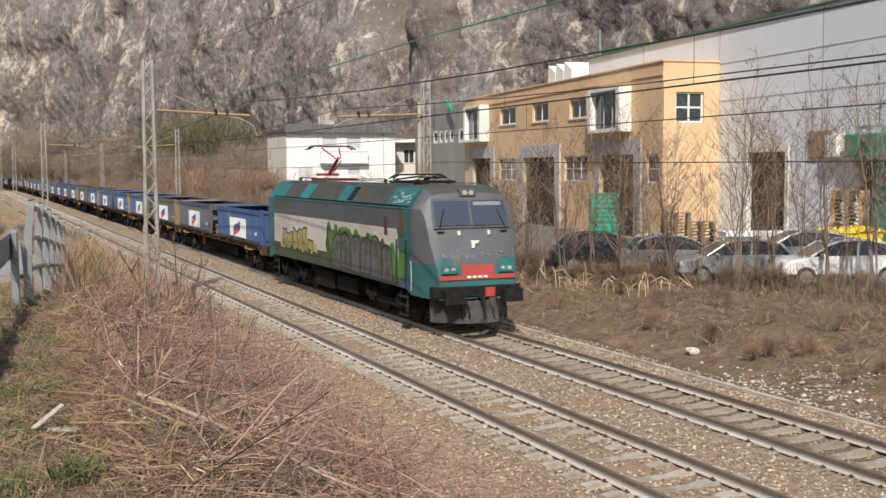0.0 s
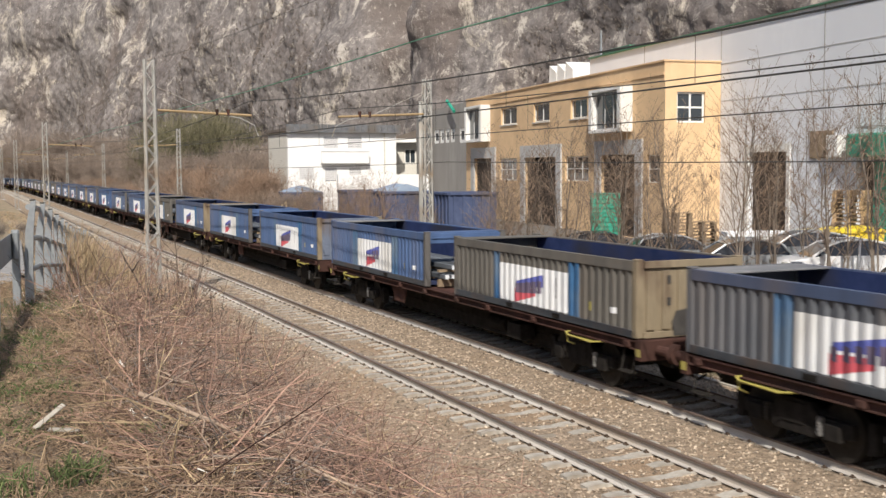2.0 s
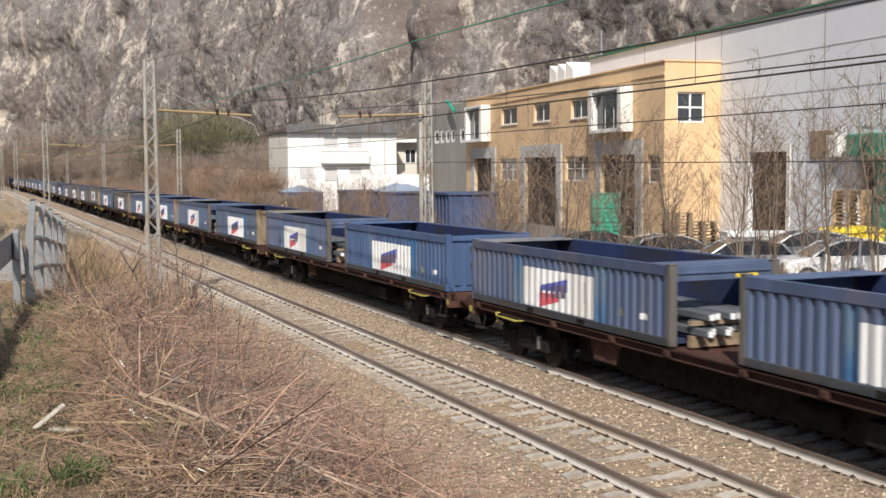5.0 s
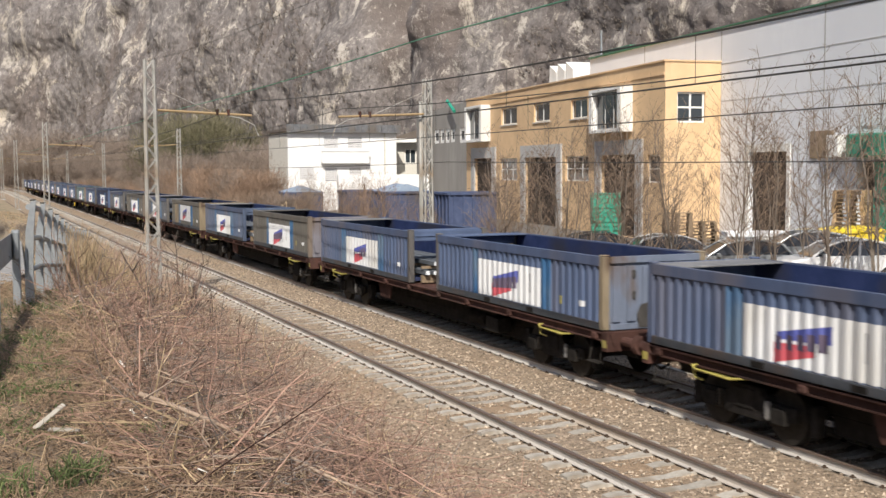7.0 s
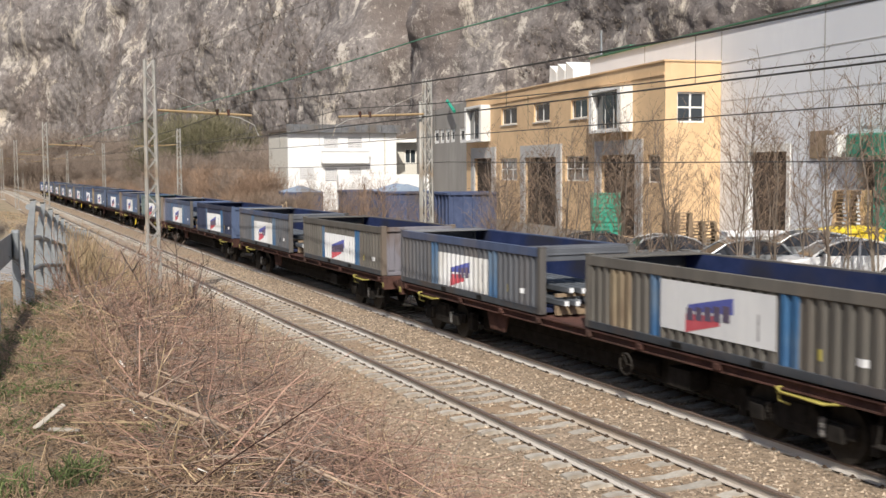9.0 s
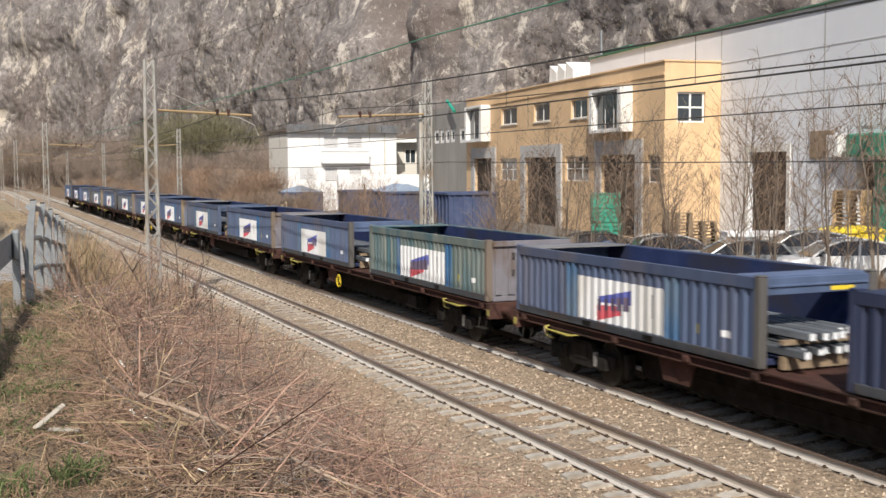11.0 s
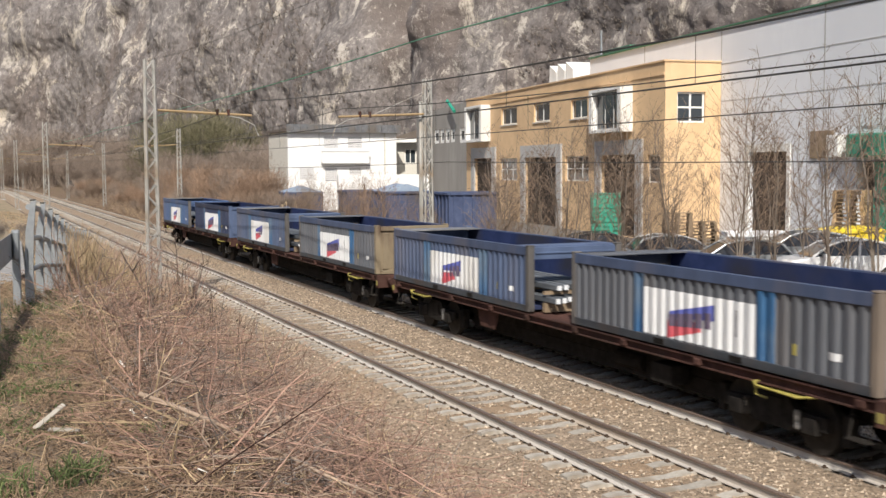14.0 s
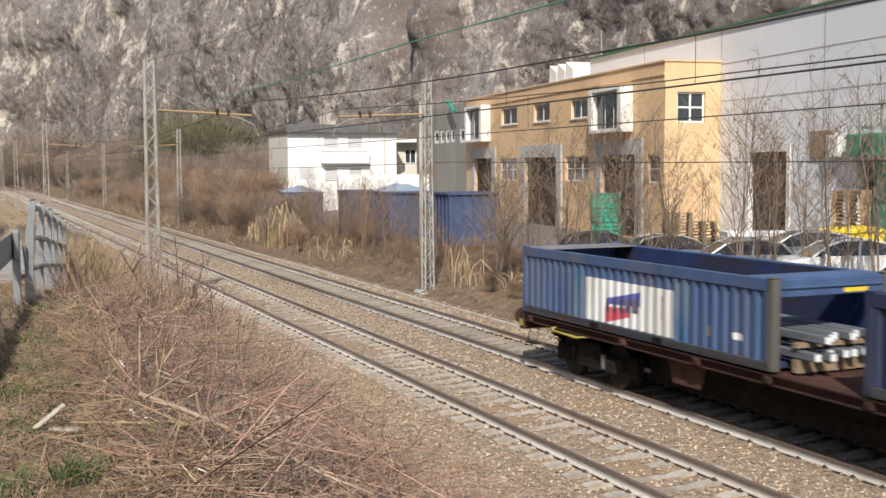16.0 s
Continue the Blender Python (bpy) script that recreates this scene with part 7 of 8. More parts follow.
# straw litter, tall dry grass and green tufts
lit, lit2, gr = Strands(), Strands(), Strands()
for i in range(34000):
    x = -4.5 - 32 * R.random() ** 1.3
    e = bramble_edge(x)
    y = R.uniform(-0.4, e + 0.25)
    z = ground_z(x, y)
    a = R.uniform(0, 6.28)
    l_ = R.uniform(0.04, 0.2) * min(1.5, max(0.6, -x / 9))
    lit2.add(arc(x, y, z + 0.01, a, l_ * 0.8, R.uniform(0.02, 0.16), 0.8, 2, 0.03), 0.0035, 0.0012)
for i in range(11000):
    x = R.uniform(-44, -21)
    y = 0.8 + 0.123 * (-x - 16) + 0.25 + abs(R.gauss(0, 1.1))
    z = ground_z(x, y)
    h_ = R.uniform(0.5, 1.45) * (1.1 - 0.15 * (y - 2))
    lit.add([(x, y, z), (x + R.uniform(-0.08, 0.08), y + R.uniform(-0.08, 0.08), z + h_ * 0.6), (x + R.uniform(-0.25, 0.25), y + R.uniform(-0.25, 0.25), z + h_)], 0.010, 0.004)
tagged(lit2.make("leaf_litter", M["litter"]), "brown stalks and litter covering the near bank", "litter", kind="stuff")
tagged(lit.make("dry_grass", M["straw"]), "dry straw-coloured grass and litter on the near bank", "dry grass", kind="stuff")
for cx, cy, n, sp, hh in ((-6.4, 0.52, 90, 0.09, 0.2), (-6.2, 0.12, 80, 0.12, 0.18), (-7.6, 0.25, 130, 0.35, 0.1), (-8.8, 0.4, 150, 0.25, 0.1), (-10.2, 0.5, 170, 0.3, 0.12), (-11.6, 0.75, 160, 0.4, 0.12), (-12.5, 2.3, 60, 0.25, 0.2), (-15.0, 1.1, 420, 0.6, 0.16),
                          (-18.0, 1.4, 140, 0.6, 0.16), (-12.6, 0.5, 220, 0.5, 0.12), (-18.5, 4.9, 90, 0.4, 0.2), (-9.6, 2.0, 120, 0.25, 0.3), (-10.6, 1.7, 160, 0.35, 0.3), (-13.4, 1.6, 160, 0.4, 0.3), (-8.2, 1.6, 90, 0.2, 0.25), (-11.4, 3.3, 40, 0.2, 0.2), (-7.0, 1.02, 60, 0.09, 0.16), (-52, 18.6, 260, 2.0, 0.4)):
    for k in range(n):
        x, y = R.gauss(cx, sp), R.gauss(cy, sp * 0.7)
        z = ground_z(x, y)
        a = R.uniform(0, 6.28)
        gr.add(arc(x, y, z - 0.01, a, R.uniform(0.03, 0.16), R.uniform(0.5, 1.0) * hh, 0.55, 3, 0.01), 0.006, 0.0015)
tagged(gr.make("green_grass", M["grass"]), "tufts of green grass at the edge of the bank", "grass", kind="stuff")

# cut branches lying on the heap
for k, (x0, y0, x1, y1, h0, h1, r) in enumerate(((-6.99, 0.94, -5.97, 2.12, 0.22, 0.30, 0.017), (-7.18, 1.88, -6.26, 1.83, 0.34, 0.04, 0.012), (-6.36, 1.19, -5.86, 1.19, 0.3, -0.05, 0.007), (-6.07, 0.69, -5.94, 1.39, 0.04, 0.12, 0.006), (-7.76, 1.31, -7.73, 1.43, 0.2, 0.22, 0.012), (-7.9, 1.75, -7.3, 2.6, 0.2, 0.15, 0.008), (-13.6, 1.95, -11.6, 2.6, 0.42, 0.30, 0.022), (-12.2, 2.9, -9.1, 3.75, 0.32, 0.25, 0.022), (-16.4, 3.1, -14.9, 3.6, 0.35, 0.3, 0.02),
                                                 (-11.6, 3.9, -8.8, 4.6, 0.30, 0.2, 0.016), (-22.5, 4.4, -20.8, 3.9, 0.9, 0.5, 0.022), (-19.0, 4.6, -21.3, 5.2, 0.2, 1.3, 0.024),
                                                 (-21.0, 5.0, -20.2, 4.8, 0.1, 1.25, 0.016))):
    bm = bmesh.new()
    pts = []
    for i in range(7):
        q = i / 6
        x, y = x0 + (x1 - x0) * q, y0 + (y1 - y0) * q
        pts.append((x + R.uniform(-0.02, 0.02), y + R.uniform(-0.02, 0.02), ground_z(x0, y0) * (1 - q) + ground_z(x1, y1) * q + h0 + 0.12 + (h1 - h0) * q + 0.015 * math.sin(q * 5 + k)))
    tube(bm, pts, [r * (1 - 0.5 * i / 6) for i in range(7)], 7)
    for j in range(2):
        i = R.randint(1, 4)
        p_ = Vector(pts[i])
        tube(bm, [p_, p_ + Vector((R.uniform(-0.2, 0.2), R.uniform(-0.2, 0.2), R.uniform(0.05, 0.2))), p_ + Vector((R.uniform(-0.4, 0.4), R.uniform(-0.4, 0.4), R.uniform(0.05, 0.35)))], [r * 0.5, r * 0.35, r * 0.15], 5)
    o = part("cut_branch", bm, M["trunk"] if k in (10, 11, 12) else M["cutwood"], smooth=True)
    tagged(o, "cut branch lying on the dead brush", "branch", "cut branches")

def branch(pts, r, mat, label):
    bm = bmesh.new()
    pts = [Vector(q) for q in pts]
    fine_ = [pts[i].lerp(pts[i + 1], f / 3) + Vector((R.uniform(-1, 1), R.uniform(-1, 1), R.uniform(-1, 1))) * r * 0.8 * (f > 0) for i in range(len(pts) - 1) for f in range(3)] + [pts[-1]]
    tube(bm, fine_, [r * (1 - 0.65 * i / (len(fine_) - 1)) for i in range(len(fine_))], 7)
    for i in range(2, len(fine_) - 1, 2):
        e = Vector((R.uniform(-1, 1), R.uniform(-1, 1), R.uniform(0.2, 1.0))).normalized() * R.uniform(0.12, 0.4)
        tube(bm, [fine_[i], fine_[i] + e * 0.5 + Vector((0, 0, 0.02)), fine_[i] + e], [r * 0.4, r * 0.28, r * 0.12], 5)
    return tagged(part("dead_branch", bm, mat, smooth=True), label, "branch", "dead branches on the near bank")


branch([(-18.5, 3.02, 1.35), (-18.56, 2.96, 1.71), (-18.63, 2.88, 2.08), (-18.73, 2.6, 2.65), (-18.81, 2.33, 3.19)], 0.032, M["darkstem"], "dark dead branch leaning out of the brush")
branch([(-18.55, 3.05, 1.4), (-18.6, 3.1, 2.1), (-18.68, 3.06, 2.82)], 0.018, M["darkstem"], "dark dead branch leaning out of the brush")
branch([(-18.77, 1.97, 2.0), (-18.77, 2.05, 2.45), (-18.78, 2.46, 2.93), (-18.77, 2.72, 3.35), (-18.8, 2.75, 3.6)], 0.022, M["cutwood"], "pale bare branch arching over the brush")
branch([(-8.47, 2.35, 2.56), (-8.3, 2.76, 2.36), (-8.09, 3.16, 2.11), (-7.89, 3.47, 1.75)], 0.012, M["cutwood"], "long pale bramble cane hanging over the bank")
branch([(-7.09, 1.85, 2.87), (-7.0, 1.94, 2.63), (-6.91, 2.02, 2.3)], 0.014, M["cutwood"], "short cut branch standing in the brush")
branch([(-16.0, 2.0, 2.0), (-15.8, 2.15, 2.5), (-15.75, 2.4, 2.75)], 0.016, M["darkstem"], "dark dead branch leaning out of the brush")

# dry scrub on the far bank
far, weed, mesh_ = Strands(), Strands(), Strands()
for i in range(26000):
    x = -9 - 66 * R.random() ** 1.15
    y = 16.5 + 6.6 * R.random()
    if y < 17.3 and R.random() < 0.6:
        continue
    n_ = noise.noise((x * 0.45, y * 0.6, 7))
    if R.random() > 0.72 + n_:
        continue
    z = ground_z(x, y)
    a, l_ = R.uniform(0, 6.28), R.uniform(0.06, 0.42)
    rise = R.uniform(-0.03, 0.32) * (1 + n_)
    tgt = mesh_ if R.random() < 0.5 else (far if R.random() < 0.72 else weed)
    p0 = (x, y, z + R.uniform(0, 0.10))
    p1 = (x + math.cos(a) * l_ * 0.5 + R.uniform(-0.04, 0.04), y + math.sin(a) * l_ * 0.5 + R.uniform(-0.04, 0.04), p0[2] + rise * 0.6)
    tgt.add([p0, p1, (x + math.cos(a) * l_, y + math.sin(a) * l_, p0[2] + rise)], R.choice((0.005, 0.006, 0.009)), 0.003)
tagged(mesh_.make("bank_brush", M["bankstem"]), "low brown tangle of dead stems on the far bank", "brush", kind="stuff")
for i in range(2000):
    x = R.uniform(-42, -20)
    y = R.gauss(20.4 + (x + 42) * 0.24, 0.7)
    z = ground_z(x, y)
    h_ = R.uniform(0.3, 1.0)
    far.add([(x, y, z - 0.02), (x + R.uniform(-0.15, 0.15), y + R.uniform(-0.15, 0.15), z + h_ * 0.5), (x + R.uniform(-0.4, 0.4), y + R.uniform(-0.4, 0.4), z + h_)], 0.011, 0.004)
for i in range(9000):
    x = R.uniform(-170, -70)
    y = 15.9 + 5.5 * R.random()
    z = ground_z(x, y)
    h_ = R.uniform(0.2, 0.9)
    (far if R.random() < 0.86 else weed).add(arc(x, y, z - 0.02, R.uniform(0, 6.28), R.uniform(0.1, 0.7), h_, 0.75, 2, 0.08), 0.022, 0.008)
for i in range(2600):
    x = R.uniform(-130, -44)
    y = R.uniform(2.8, 6.2)
    z = ground_z(x, y)
    (far if R.random() < 0.35 else weed).add(arc(x, y, z - 0.02, R.uniform(0, 6.28), R.uniform(0.1, 0.4), R.uniform(0.1, 0.4), 0.75, 2, 0.05), 0.012, 0.005)
tagged(far.make("bank_scrub", M["twig"]), "brown leafless scrub covering the far bank", "scrub", kind="stuff")
tagged(weed.make("bank_dry_grass", M["straw"]), "dry straw-coloured grass on the far bank", "dry grass", kind="stuff")


# pale broken canes
def cane_clump(cx, cy, n, hh, spread_):
    s = Strands()
    for k in range(n):
        x, y = R.gauss(cx, spread_), R.gauss(cy, spread_ * 0.5)
        z = ground_z(x, y)
        h_ = R.uniform(0.3, 1.0) * hh
        lx, ly = R.uniform(-0.5, 0.5), R.uniform(-0.3, 0.3)
        pts = [(x, y, z - 0.05), (x + lx * 0.3, y + ly * 0.3, z + h_ * 0.7), (x + lx, y + ly, z + h_)]
        if R.random() < 0.6:
            pts.append((x + lx * 2.2, y + ly * 2, z + h_ * R.uniform(0.4, 0.9)))
        s.add(pts, 0.024, 0.013)
    o = s.make("cane_clump", M["cane"])
    return tagged(o, "clump of pale broken dry canes on the bank", "canes", kind="stuff")


cane_clump(-65.0, 17.5, 110, 2.5, 0.95)
cane_clump(-70.5, 17.3, 36, 1.4, 0.7)
cane_clump(-60.0, 17.4, 8, 1.2, 0.9)
cane_clump(-55.6, 17.3, 7, 1.2, 0.9)
cane_clump(-53.0, 17.2, 6, 1.0, 0.7)
cane_clump(-38.8, 17.7, 18, 1.5, 0.5)
cane_clump(-36.0, 18.6, 16, 0.8, 0.6)
cane_clump(-33.3, 19.3, 20, 0.9, 0.5)
cane_clump(-30.5, 20.3, 24, 0.7, 0.8)


def tree_mesh(seed, height, spread_, stems, twigs, r0=0.035, upright=0.75):
    """A leafless many-stemmed sapling: (stems mesh, twigs mesh)."""
    q = random.Random(seed)
    tr, tw = Strands(), Strands()
    for s in range(stems):
        a = q.uniform(0, 6.28)
        lean = q.uniform(0.05, 0.4) * spread_
        h_ = height * q.uniform(0.65, 1.0)
        pts = [Vector((0.12 * math.cos(a) * (stems > 1), 0.12 * math.sin(a) * (stems > 1), -0.1))]
        for i in range(1, 7):
            f = i / 6
            pts.append(Vector((math.cos(a) * lean * f + q.uniform(-0.06, 0.06) * height * 0.2, math.sin(a) * lean * f + q.uniform(-0.06, 0.06) * height * 0.2, h_ * f)))
        rr = r0 * q.uniform(0.6, 1.1)
        tr.add(pts, rr, rr * 0.18)
        for k in range(twigs // stems):
            i = q.randint(1, 5)
            f = q.random()
            p_ = pts[i].lerp(pts[i + 1] if i < 6 else pts[i], f)
            b_ = q.uniform(0, 6.28)
            l_ = q.uniform(0.3, 1.1) * height * 0.24 * (1.2 - i / 8)
            up = q.uniform(0.3, 1.2) * upright
            m1 = p_ + Vector((math.cos(b_), math.sin(b_), up)) * l_ * 0.5
            m2 = m1 + Vector((math.cos(b_) + q.uniform(-0.5, 0.5), math.sin(b_) + q.uniform(-0.5, 0.5), up + 0.4)) * l_ * 0.45
            tw.add([p_, m1, m2], rr * 0.30, 0.003)
            if q.random() < 0.16:
                for j in range(3):
                    c = m1.lerp(m2, q.random()) + Vector((q.uniform(-0.06, 0.06), q.uniform(-0.06, 0.06), -0.03))
                    tw.add([c, c + Vector((q.uniform(-0.05, 0.05), q.uniform(-0.05, 0.05), -0.05)), c + Vector((q.uniform(-0.04, 0.04), q.uniform(-0.04, 0.04), -0.1))], 0.018, 0.008)
            for j in range(3):
                o = m1.lerp(m2, q.random())
                tw.add([o, o + Vector((q.uniform(-1, 1), q.uniform(-1, 1), q.uniform(0, 1.2))) * l_ * 0.4], rr * 0.14, 0.0025)
    return tr.mesh("trunk"), tw.mesh("crown")


SAPS = [tree_mesh(40 + i, 6.6, 2.4, (3, 4, 3, 5)[i], (84, 100, 76, 110)[i], 0.036, 1.25) for i in range(4)]


def tree(name, label, category, meshes, x, y, sc, mats, group, turn=None):
    t = thing(name, label, category, pose(x, y, ground_z(x, y) - 0.02, 0, 0, R.uniform(0, 360)) @ Matrix.Scale(sc, 4), group)
    part("trunk", meshes[0], mats[0], t)
    part("crown", meshes[1], mats[1], t)
    return t


SPOTS = [(-38.5, 18.9, 0.95), (-39.2, 19.8, 1.0), (-37.8, 20.5, 0.8), (-36.6, 20.8, 1.05), (-36.2, 21.7, 1.15), (-34.0, 21.7, 1.0), (-33.6, 22.6, 0.9), (-34.1, 23.9, 1.0), (-32.1, 23.7, 0.8), (-30.7, 24.2, 1.25),
         (-30.5, 24.9, 1.2), (-30.2, 25.4, 1.0), (-29.8, 26.4, 1.15), (-28.7, 26.4, 1.25), (-28.5, 26.9, 1.1), (-27.3, 27.1, 1.2), (-35.4, 22.4, 1.2), (-33.0, 23.2, 1.0), (-37.3, 21.6, 0.95), (-26.4, 26.8, 1.0), (-40.5, 20.2, 0.8), (-41.5, 20.6, 0.85), (-42.6, 20.4, 0.75), (-38.2, 20.0, 0.9), (-35.0, 23.0, 0.9)]
for i, (x, y, s) in enumerate(SPOTS):
    tree("bare_sapling", "leafless many-stemmed sapling on the bank crest", "sapling", SAPS[i % 4], x * 0.945, y * 0.945, s * 0.95, (M["trunk"], M["twig"]), "saplings along the yard")

def bush_mesh(seed, n, h_, w_):
    """A dense leafless bush: stems from the foot, twigs through a rounded crown."""
    q = random.Random(seed)
    tr, tw = Strands(), Strands()
    lobes = [(q.uniform(-0.6, 0.6) * w_, q.uniform(-0.6, 0.6) * w_, q.uniform(0.35, 0.75) * h_, q.uniform(0.3, 0.55)) for k in range(7)]
    for k in range(14):
        lx, ly, lz, lr = q.choice(lobes)
        tr.add([(q.uniform(-0.2, 0.2), q.uniform(-0.2, 0.2), -0.1), (lx * 0.45, ly * 0.45, lz * 0.55), (lx + q.uniform(-0.2, 0.2), ly + q.uniform(-0.2, 0.2), lz + 0.2 * h_)], 0.03, 0.008)
    for k in range(n):
        lx, ly, lz, lr = q.choice(lobes)
        d = Vector((q.gauss(0, 1), q.gauss(0, 1), q.gauss(0.2, 0.8))).normalized() * (q.random() ** 0.5)
        p_ = Vector((lx, ly, lz)) + Vector((d.x * lr * w_, d.y * lr * w_, d.z * lr * h_ * 0.7))
        if p_.z < 0.1:
            p_.z = q.uniform(0.05, 0.5)
        up = Vector((d.x * 0.6 + q.uniform(-0.5, 0.5), d.y * 0.6 + q.uniform(-0.5, 0.5), q.uniform(0.2, 1.2))).normalized()
        l_ = q.uniform(0.25, 0.75)
        tw.add([p_, p_ + up * l_ * 0.5 + Vector((q.uniform(-0.06, 0.06), q.uniform(-0.06, 0.06), 0)), p_ + up * l_], 0.010, 0.003)
    return tr.mesh("trunk"), tw.mesh("crown")


BUSH = [bush_mesh(70 + i, 1500, 3.4, 2.0) for i in range(4)]
for i in range(46):
    f = i / 45
    x = -61 - 60 * f + R.uniform(-2, 2)
    y = 17.7 + R.uniform(-0.5, 0.8) + 2.5 * f
    if i % 3 == 0 and f > 0.45:
        y += 3
    s = R.uniform(0.7, 1.1) + 0.35 * f
    if x > -77:
        s *= 0.5
    elif x > -92:
        s *= 1.25
    k = R.choice(("redtwig", "redtwig", "redtwig", "hazetwig"))
    tree("russet_bush", "dense leafless russet bush beside the line", "bush", BUSH[i % 4], x, y, s, (M[k], M[k]), "russet bushes")
for i in range(40):
    x = -104 - 8 * i + R.uniform(-4, 4)
    y = 22 + R.uniform(-2, 9) + line_y(x)
    tree("bare_tree", "bare grey-brown tree in the thicket beside the line", "tree", BUSH[i % 4], x, y, R.uniform(1.3, 1.9) + 0.004 * (-x - 104), (M["hazetwig"], M["hazetwig"]), "trees of the thicket")
for i in range(22):
    x = -75 - 16 * i + R.uniform(-4, 4)
    y = -2.5 + R.uniform(-8, 2) + line_y(x) - 0.05 * i
    tree("bare_tree", "bare grey-brown tree in the thicket beside the line", "tree", BUSH[i % 4], x, y - 6, R.uniform(1.4, 2.6), (M["hazetwig"], M["hazetwig"]), "trees of the thicket")
for i in range(16):
    x, y = R.uniform(-260, -150), R.uniform(44, 80)
    tree("bare_tree", "bare grey-brown tree below the cliff", "tree", BUSH[i % 4], x, y, R.uniform(1.8, 3.0), (M["hazetwig"], M["hazetwig"]), "trees below the cliff")

for i in range(40):
    x, y = -13 - 34 * R.random(), R.uniform(17.2, 21.8)
    k = R.choice(("bankstem", "twig", "redtwig"))
    tree("dead_bush", "small dead brown bush on the far bank", "bush", BUSH[i % 4], x, y, R.uniform(0.10, 0.22), (M[k], M[k]), "dead bushes on the far bank")
for i, (x, y, s) in enumerate(SPOTS):
    k = R.choice(("bankstem", "twig", "twig"))
    tree("dead_bush", "small dead brown bush at the foot of saplings", "bush", BUSH[i % 4], x * 0.94 + R.uniform(-0.5, 0.5), y * 0.93, R.uniform(0.15, 0.27), (M[k], M[k]), "dead bushes under the saplings")

for i in range(6):
    x, y = R.uniform(-66, -44), R.uniform(19.8, 20.9)
    tree("low_bush", "low leafless brown bush on the bank", "bush", BUSH[i % 4], x, y, R.uniform(0.28, 0.45), (M["redtwig"], M["redtwig"]), "low bushes on the bank")

for i in range(64):
    x = -68 - 150 * (i / 64) ** 1.1 + R.uniform(-2, 2)
    y = R.uniform(16.9, 22) + line_y(x)
    tree("low_bush", "low leafless brown bush on the bank", "bush", BUSH[i % 4], x, y, R.uniform(0.5, 0.95), (M["twig"], M[R.choice(("twig", "redtwig", "hazetwig"))]), "low bushes on the bank")
for i in range(26):
    x = -58 - 6 * i + R.uniform(-2, 2)
    y = R.uniform(2.0, 4.4) + line_y(x)
    tree("low_bush", "low leafless brown bush beside the line", "bush", BUSH[i % 4], x, y - 0.03 * (-x - 58), R.uniform(0.25, 0.5), (M["twig"], M["greytwig"]), "low bushes on the near verge")

for i in range(56):
    x = -270 - 230 * R.random()
    y = -x * math.tan(math.radians(R.uniform(0.8, 7.2)))
    tree("bare_tree", "bare grey-brown tree in the wood below the cliff", "tree", BUSH[i % 4], x, y, R.uniform(2.4, 4.6), (M["hazetwig"], M["hazetwig"]), "trees below the cliff")

# ivy-clad trees
IVY = [bush_mesh(90 + i, 3400, 4.4, 2.3) for i in range(2)]
for x, y, s in ((-163, 31, 2.75), (-172, 28, 2.5), (-168, 36, 2.7)):
    tree("ivy_tree", "ivy-clad olive green tree below the cliff", "tree", IVY[int(s * 10) % 2], x, y, s, (M["greytwig"], M["leaf"]), "ivy-clad trees")

# shrubs standing in the dead brush
for i, (x, y, s) in enumerate(((-25.5, 3.2, 0.36), (-23.6, 3.5, 0.40), (-27.5, 3.9, 0.36), (-21.8, 3.9, 0.34))):
    tree("bare_shrub", "small leafless russet shrub among dead brush", "shrub", SAPS[i % 4], x, y, s, (M["stem"], M["stem"]), "shrubs on the near bank")

SHRUB = [tree_mesh(60 + i, 2.6, 2.2, 4, 22, 0.05, 0.9) for i in range(2)]
for i, (x, y, s) in enumerate(((-24.5, 4.3, 1.0), (-22.8, 4.6, 0.8), (-26.5, 4.6, 0.85), (-20.0, 4.4, 0.6))):
    tree("dark_shrub", "dark leafless many-stemmed shrub on the near bank", "shrub", SHRUB[i % 2], x, y, s, (M["darkstem"], M["darkstem"]), "dark shrubs on the near bank")

# small bare saplings in front of the skips
for i in range(34):
    x, y = R.uniform(-70, -43), R.uniform(18.2, 20.3)
    k = R.choice(("redtwig", "twig", "twig"))
    tree("bare_sapling", "small leafless sapling in front of the skips", "sapling", SAPS[i % 4], x, y, R.uniform(0.38, 0.72), (M[k], M[k]), "saplings before the skips")

# white rubble on the far bank
rv, rf = [], []
RO = [(1, 0, 0), (-1, 0, 0), (0, 1, 0), (0, -1, 0), (0, 0, 1), (0, 0, -1)]
RF = [(0, 2, 4), (2, 1, 4), (1, 3, 4), (3, 0, 4), (2, 0, 5), (1, 2, 5), (3, 1, 5), (0, 3, 5)]
for i in range(420):
    x, y = R.gauss(-18.3, 1.2), R.gauss(16.35, 0.3)
    if i % 4 == 0:
        x, y = R.gauss(-18.6, 0.6), R.gauss(17.4, 0.3)
    z, s_ = ground_z(x, y), R.uniform(0.012, 0.04) * R.choice((1, 1, 1.6))
    b0 = len(rv)
    for o in RO:
        rv.append((x + o[0] * s_ * R.uniform(0.7, 1.6), y + o[1] * s_ * R.uniform(0.7, 1.6), z + 0.01 + o[2] * s_ * R.uniform(0.4, 0.9)))
    rf += [tuple(b0 + k for k in f) for f in RF]
tagged(raw("rubble", rv, rf, M["rubble"]), "pale stone rubble scattered over the far bank", "rubble", kind="stuff")

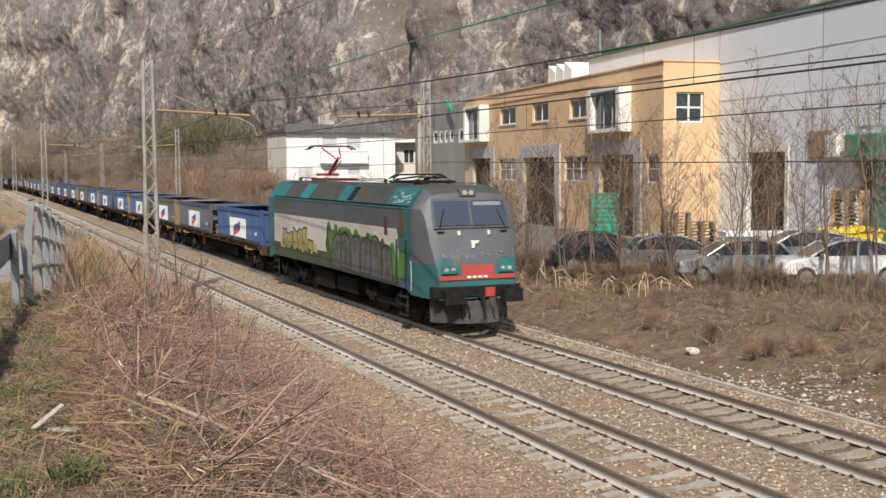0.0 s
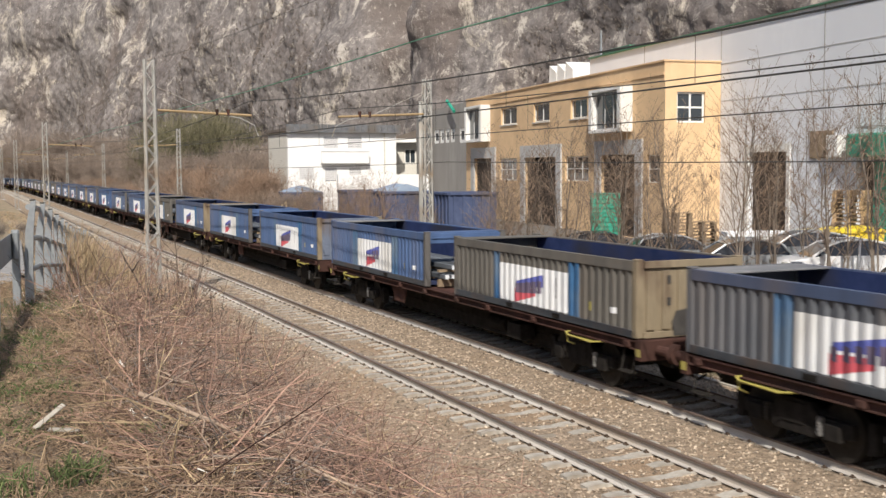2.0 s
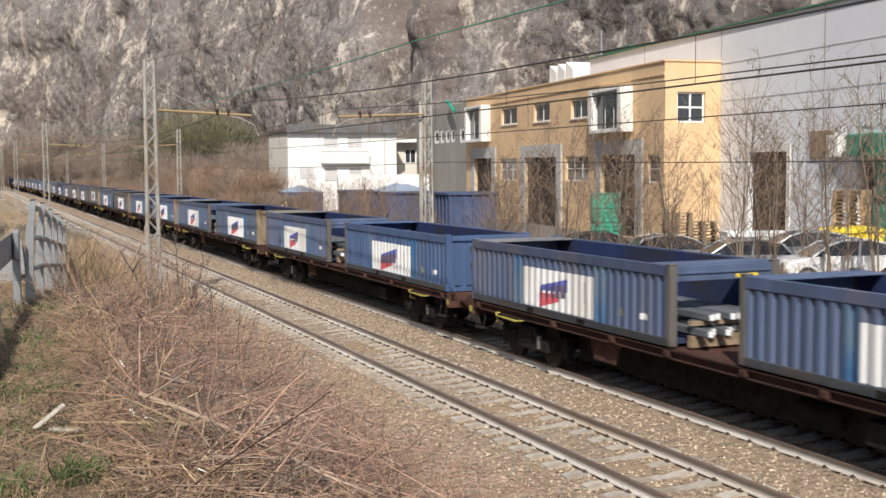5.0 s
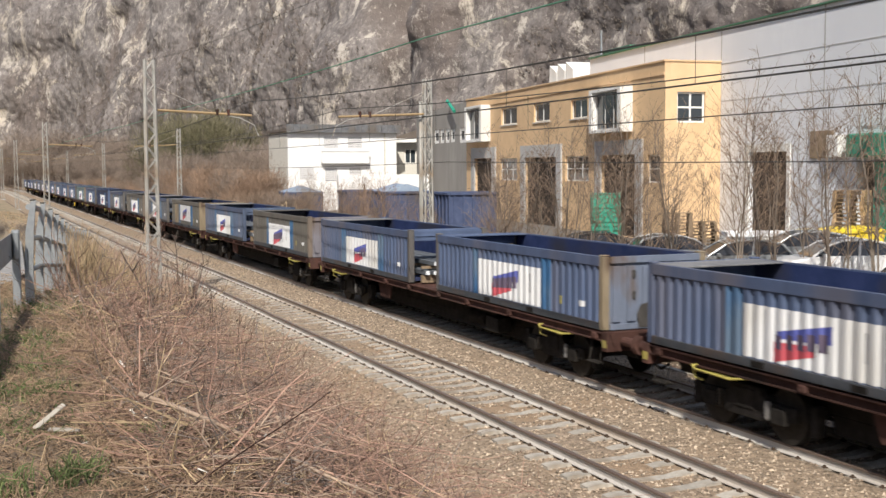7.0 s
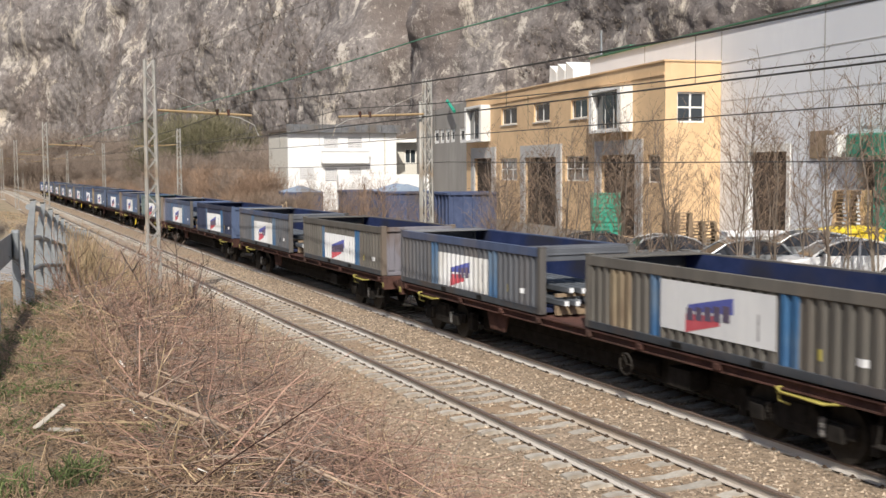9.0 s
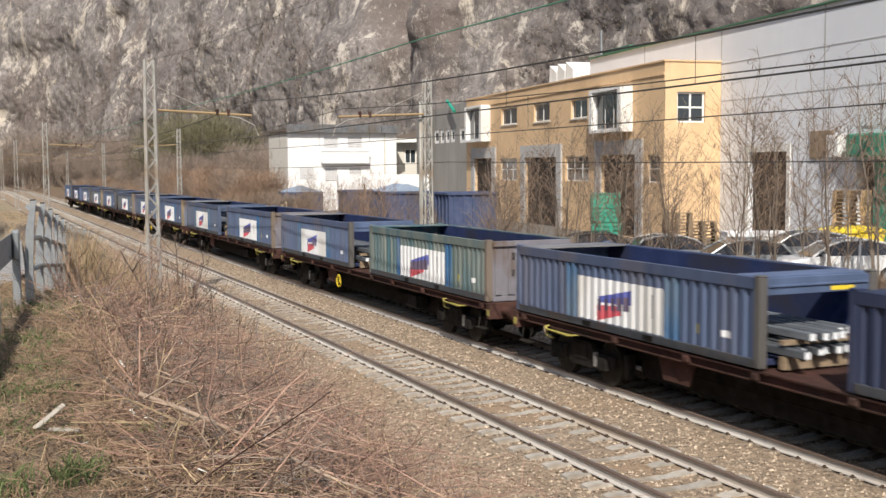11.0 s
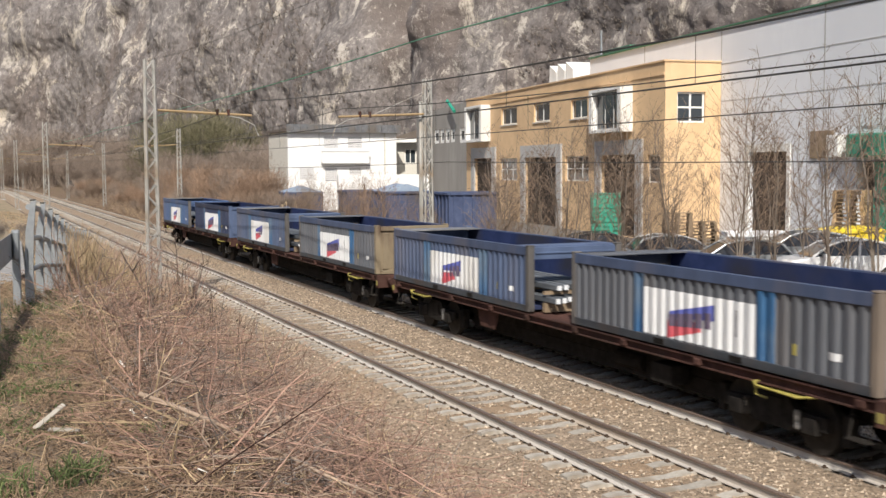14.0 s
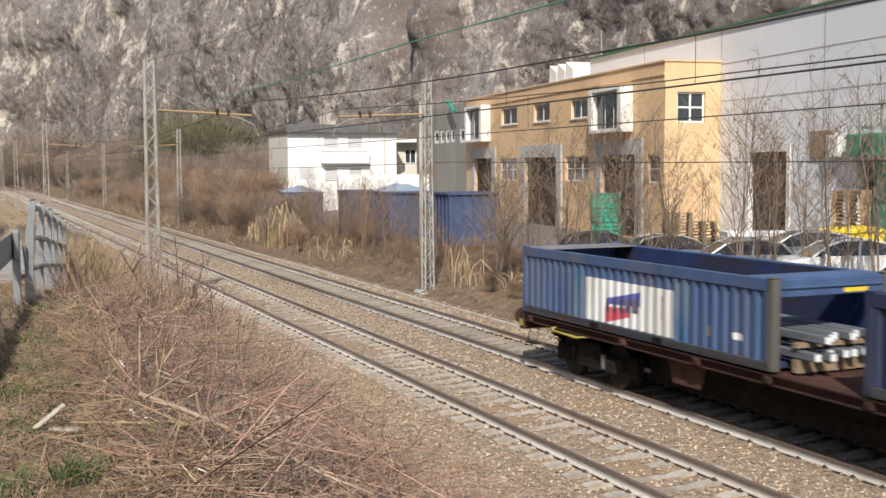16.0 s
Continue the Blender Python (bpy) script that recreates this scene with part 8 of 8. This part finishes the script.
# low weeds in front of the skips
s = Strands()
for i in range(1100):
    x = R.uniform(-70, -42)
    y = R.gauss(19.4 - (x + 56) * -0.02, 0.8)
    z = ground_z(x, y)
    if noise.noise((x * 0.5, y * 0.6, 21)) < -0.05:
        continue
    h_ = R.uniform(0.4, 1.6)
    s.add([(x, y, z), (x + R.uniform(-0.2, 0.2), y + R.uniform(-0.2, 0.2), z + h_ * 0.6), (x + R.uniform(-0.5, 0.5), y + R.uniform(-0.5, 0.5), z + h_)], 0.012, 0.004)
tagged(s.make("tall_weeds", M["redtwig"]), "tall dead weeds in front of the skips", "weeds", kind="stuff")

# ---- loose ballast stones ----
sv, sf, smi = [], [], []
OCT = [(1, 0, 0), (-1, 0, 0), (0, 1, 0), (0, -1, 0), (0, 0, 1), (0, 0, -1)]
OF = [(0, 2, 4), (2, 1, 4), (1, 3, 4), (3, 0, 4), (2, 0, 5), (1, 2, 5), (3, 1, 5), (0, 3, 5)]
for i in range(52000):
    x = -7 - 52 * R.random() ** 1.4
    y = R.uniform(6.0, 16.0)
    d1, d2 = abs(y - Y_NEAR), abs(y - Y_FAR)
    if min(abs(d1 - 0.7525), abs(d2 - 0.7525)) < 0.09:
        continue
    if min(d1, d2) < 1.25:
        ph = ((x + 16.9) / 0.6) % 1.0
        if ph < 0.22 or ph > 0.78:
            continue
    z = ground_z(x, y)
    s_ = R.uniform(0.014, 0.036)
    smi += [1 if d2 < 0.95 else 0] * 8
    b0 = len(sv)
    for o in OCT:
        sv.append((x + o[0] * s_ * R.uniform(0.7, 1.4), y + o[1] * s_ * R.uniform(0.7, 1.4), z + 0.012 + o[2] * s_ * R.uniform(0.5, 1.0)))
    sf += [tuple(b0 + k for k in f) for f in OF]
bs = raw("ballast_stones", sv, sf, M["stone"])
bs.data.materials.append(M["shadestone"])
bs.data.polygons.foreach_set("material_index", smi)
tagged(bs, "loose grey-brown ballast stones between the rails", "gravel", kind="stuff")

# ---- scrub on the cliff ----
cs = Strands()
cl = bpy.data.objects["cliff"].data
cn = len(cl.vertices)
for i in range(30000):
    v = cl.vertices[R.randrange(cn)].co
    if v.z > 62 or v.x < -700 or v.z < 1:
        continue
    if noise.noise((v.x * 0.03, v.y * 0.03, v.z * 0.05)) < (-0.02 if v.x > -330 else -0.6):
        continue
    hh = R.uniform(0.8, 2.6)
    for k in range(11):
        a = R.uniform(0, 6.28)
        l_ = R.uniform(0.2, 1.0) * hh
        p0 = (v.x + R.uniform(-0.4, 0.4), v.y - 0.2, v.z - 0.2)
        cs.add([p0, (p0[0] + math.cos(a) * l_ * 0.6, p0[1] - abs(math.sin(a)) * l_ * 0.5, p0[2] + l_ * R.uniform(0.3, 1.0))], 0.04, 0.015)
tagged(cs.make("cliff_scrub", M["greytwig"]), "grey-brown leafless scrub growing on the cliff", "scrub", kind="stuff")


# ---- movement ----
# small unevenness of the run: seconds and metres ahead of even speed
SPEED = 24.897
RUN = [(0.0, 0.13), (0.5, -0.11), (1.0, 0.44), (1.5, 0.02), (2.0, 0.52), (2.5, 0.07), (3.0, 0.36), (3.5, -0.04), (4.0, 0.35), (5.2, 0.0), (6.5, -0.43), (7.0, 0.07), (7.5, -0.40),
       (8.0, -0.04), (8.5, -0.44), (9.0, -0.01), (10.3, -0.15), (11.5, -0.39), (12.0, 0.04), (12.5, -0.26), (13.0, 0.22), (13.5, -0.27), (14.0, 0.21), (14.5, 0.02), (15.0, 0.53), (15.5, 0.16), (16.0, 0.54)]


def ride(x0, turn, z0):
    rows = []
    for t, d in RUN:
        x = x0 + SPEED * t + d
        rows.append((t, pose(x, Y_FAR + line_y(x), Z_FAR + z0, 0, 0, turn)))
    return rows


def motions():
    walk(loco, ride(-36.93, 0, 0))
    for ob, x0, turn, z0 in WAGONS + BOXES + STACKS:
        walk(ob, ride(x0, turn, z0))


motions()
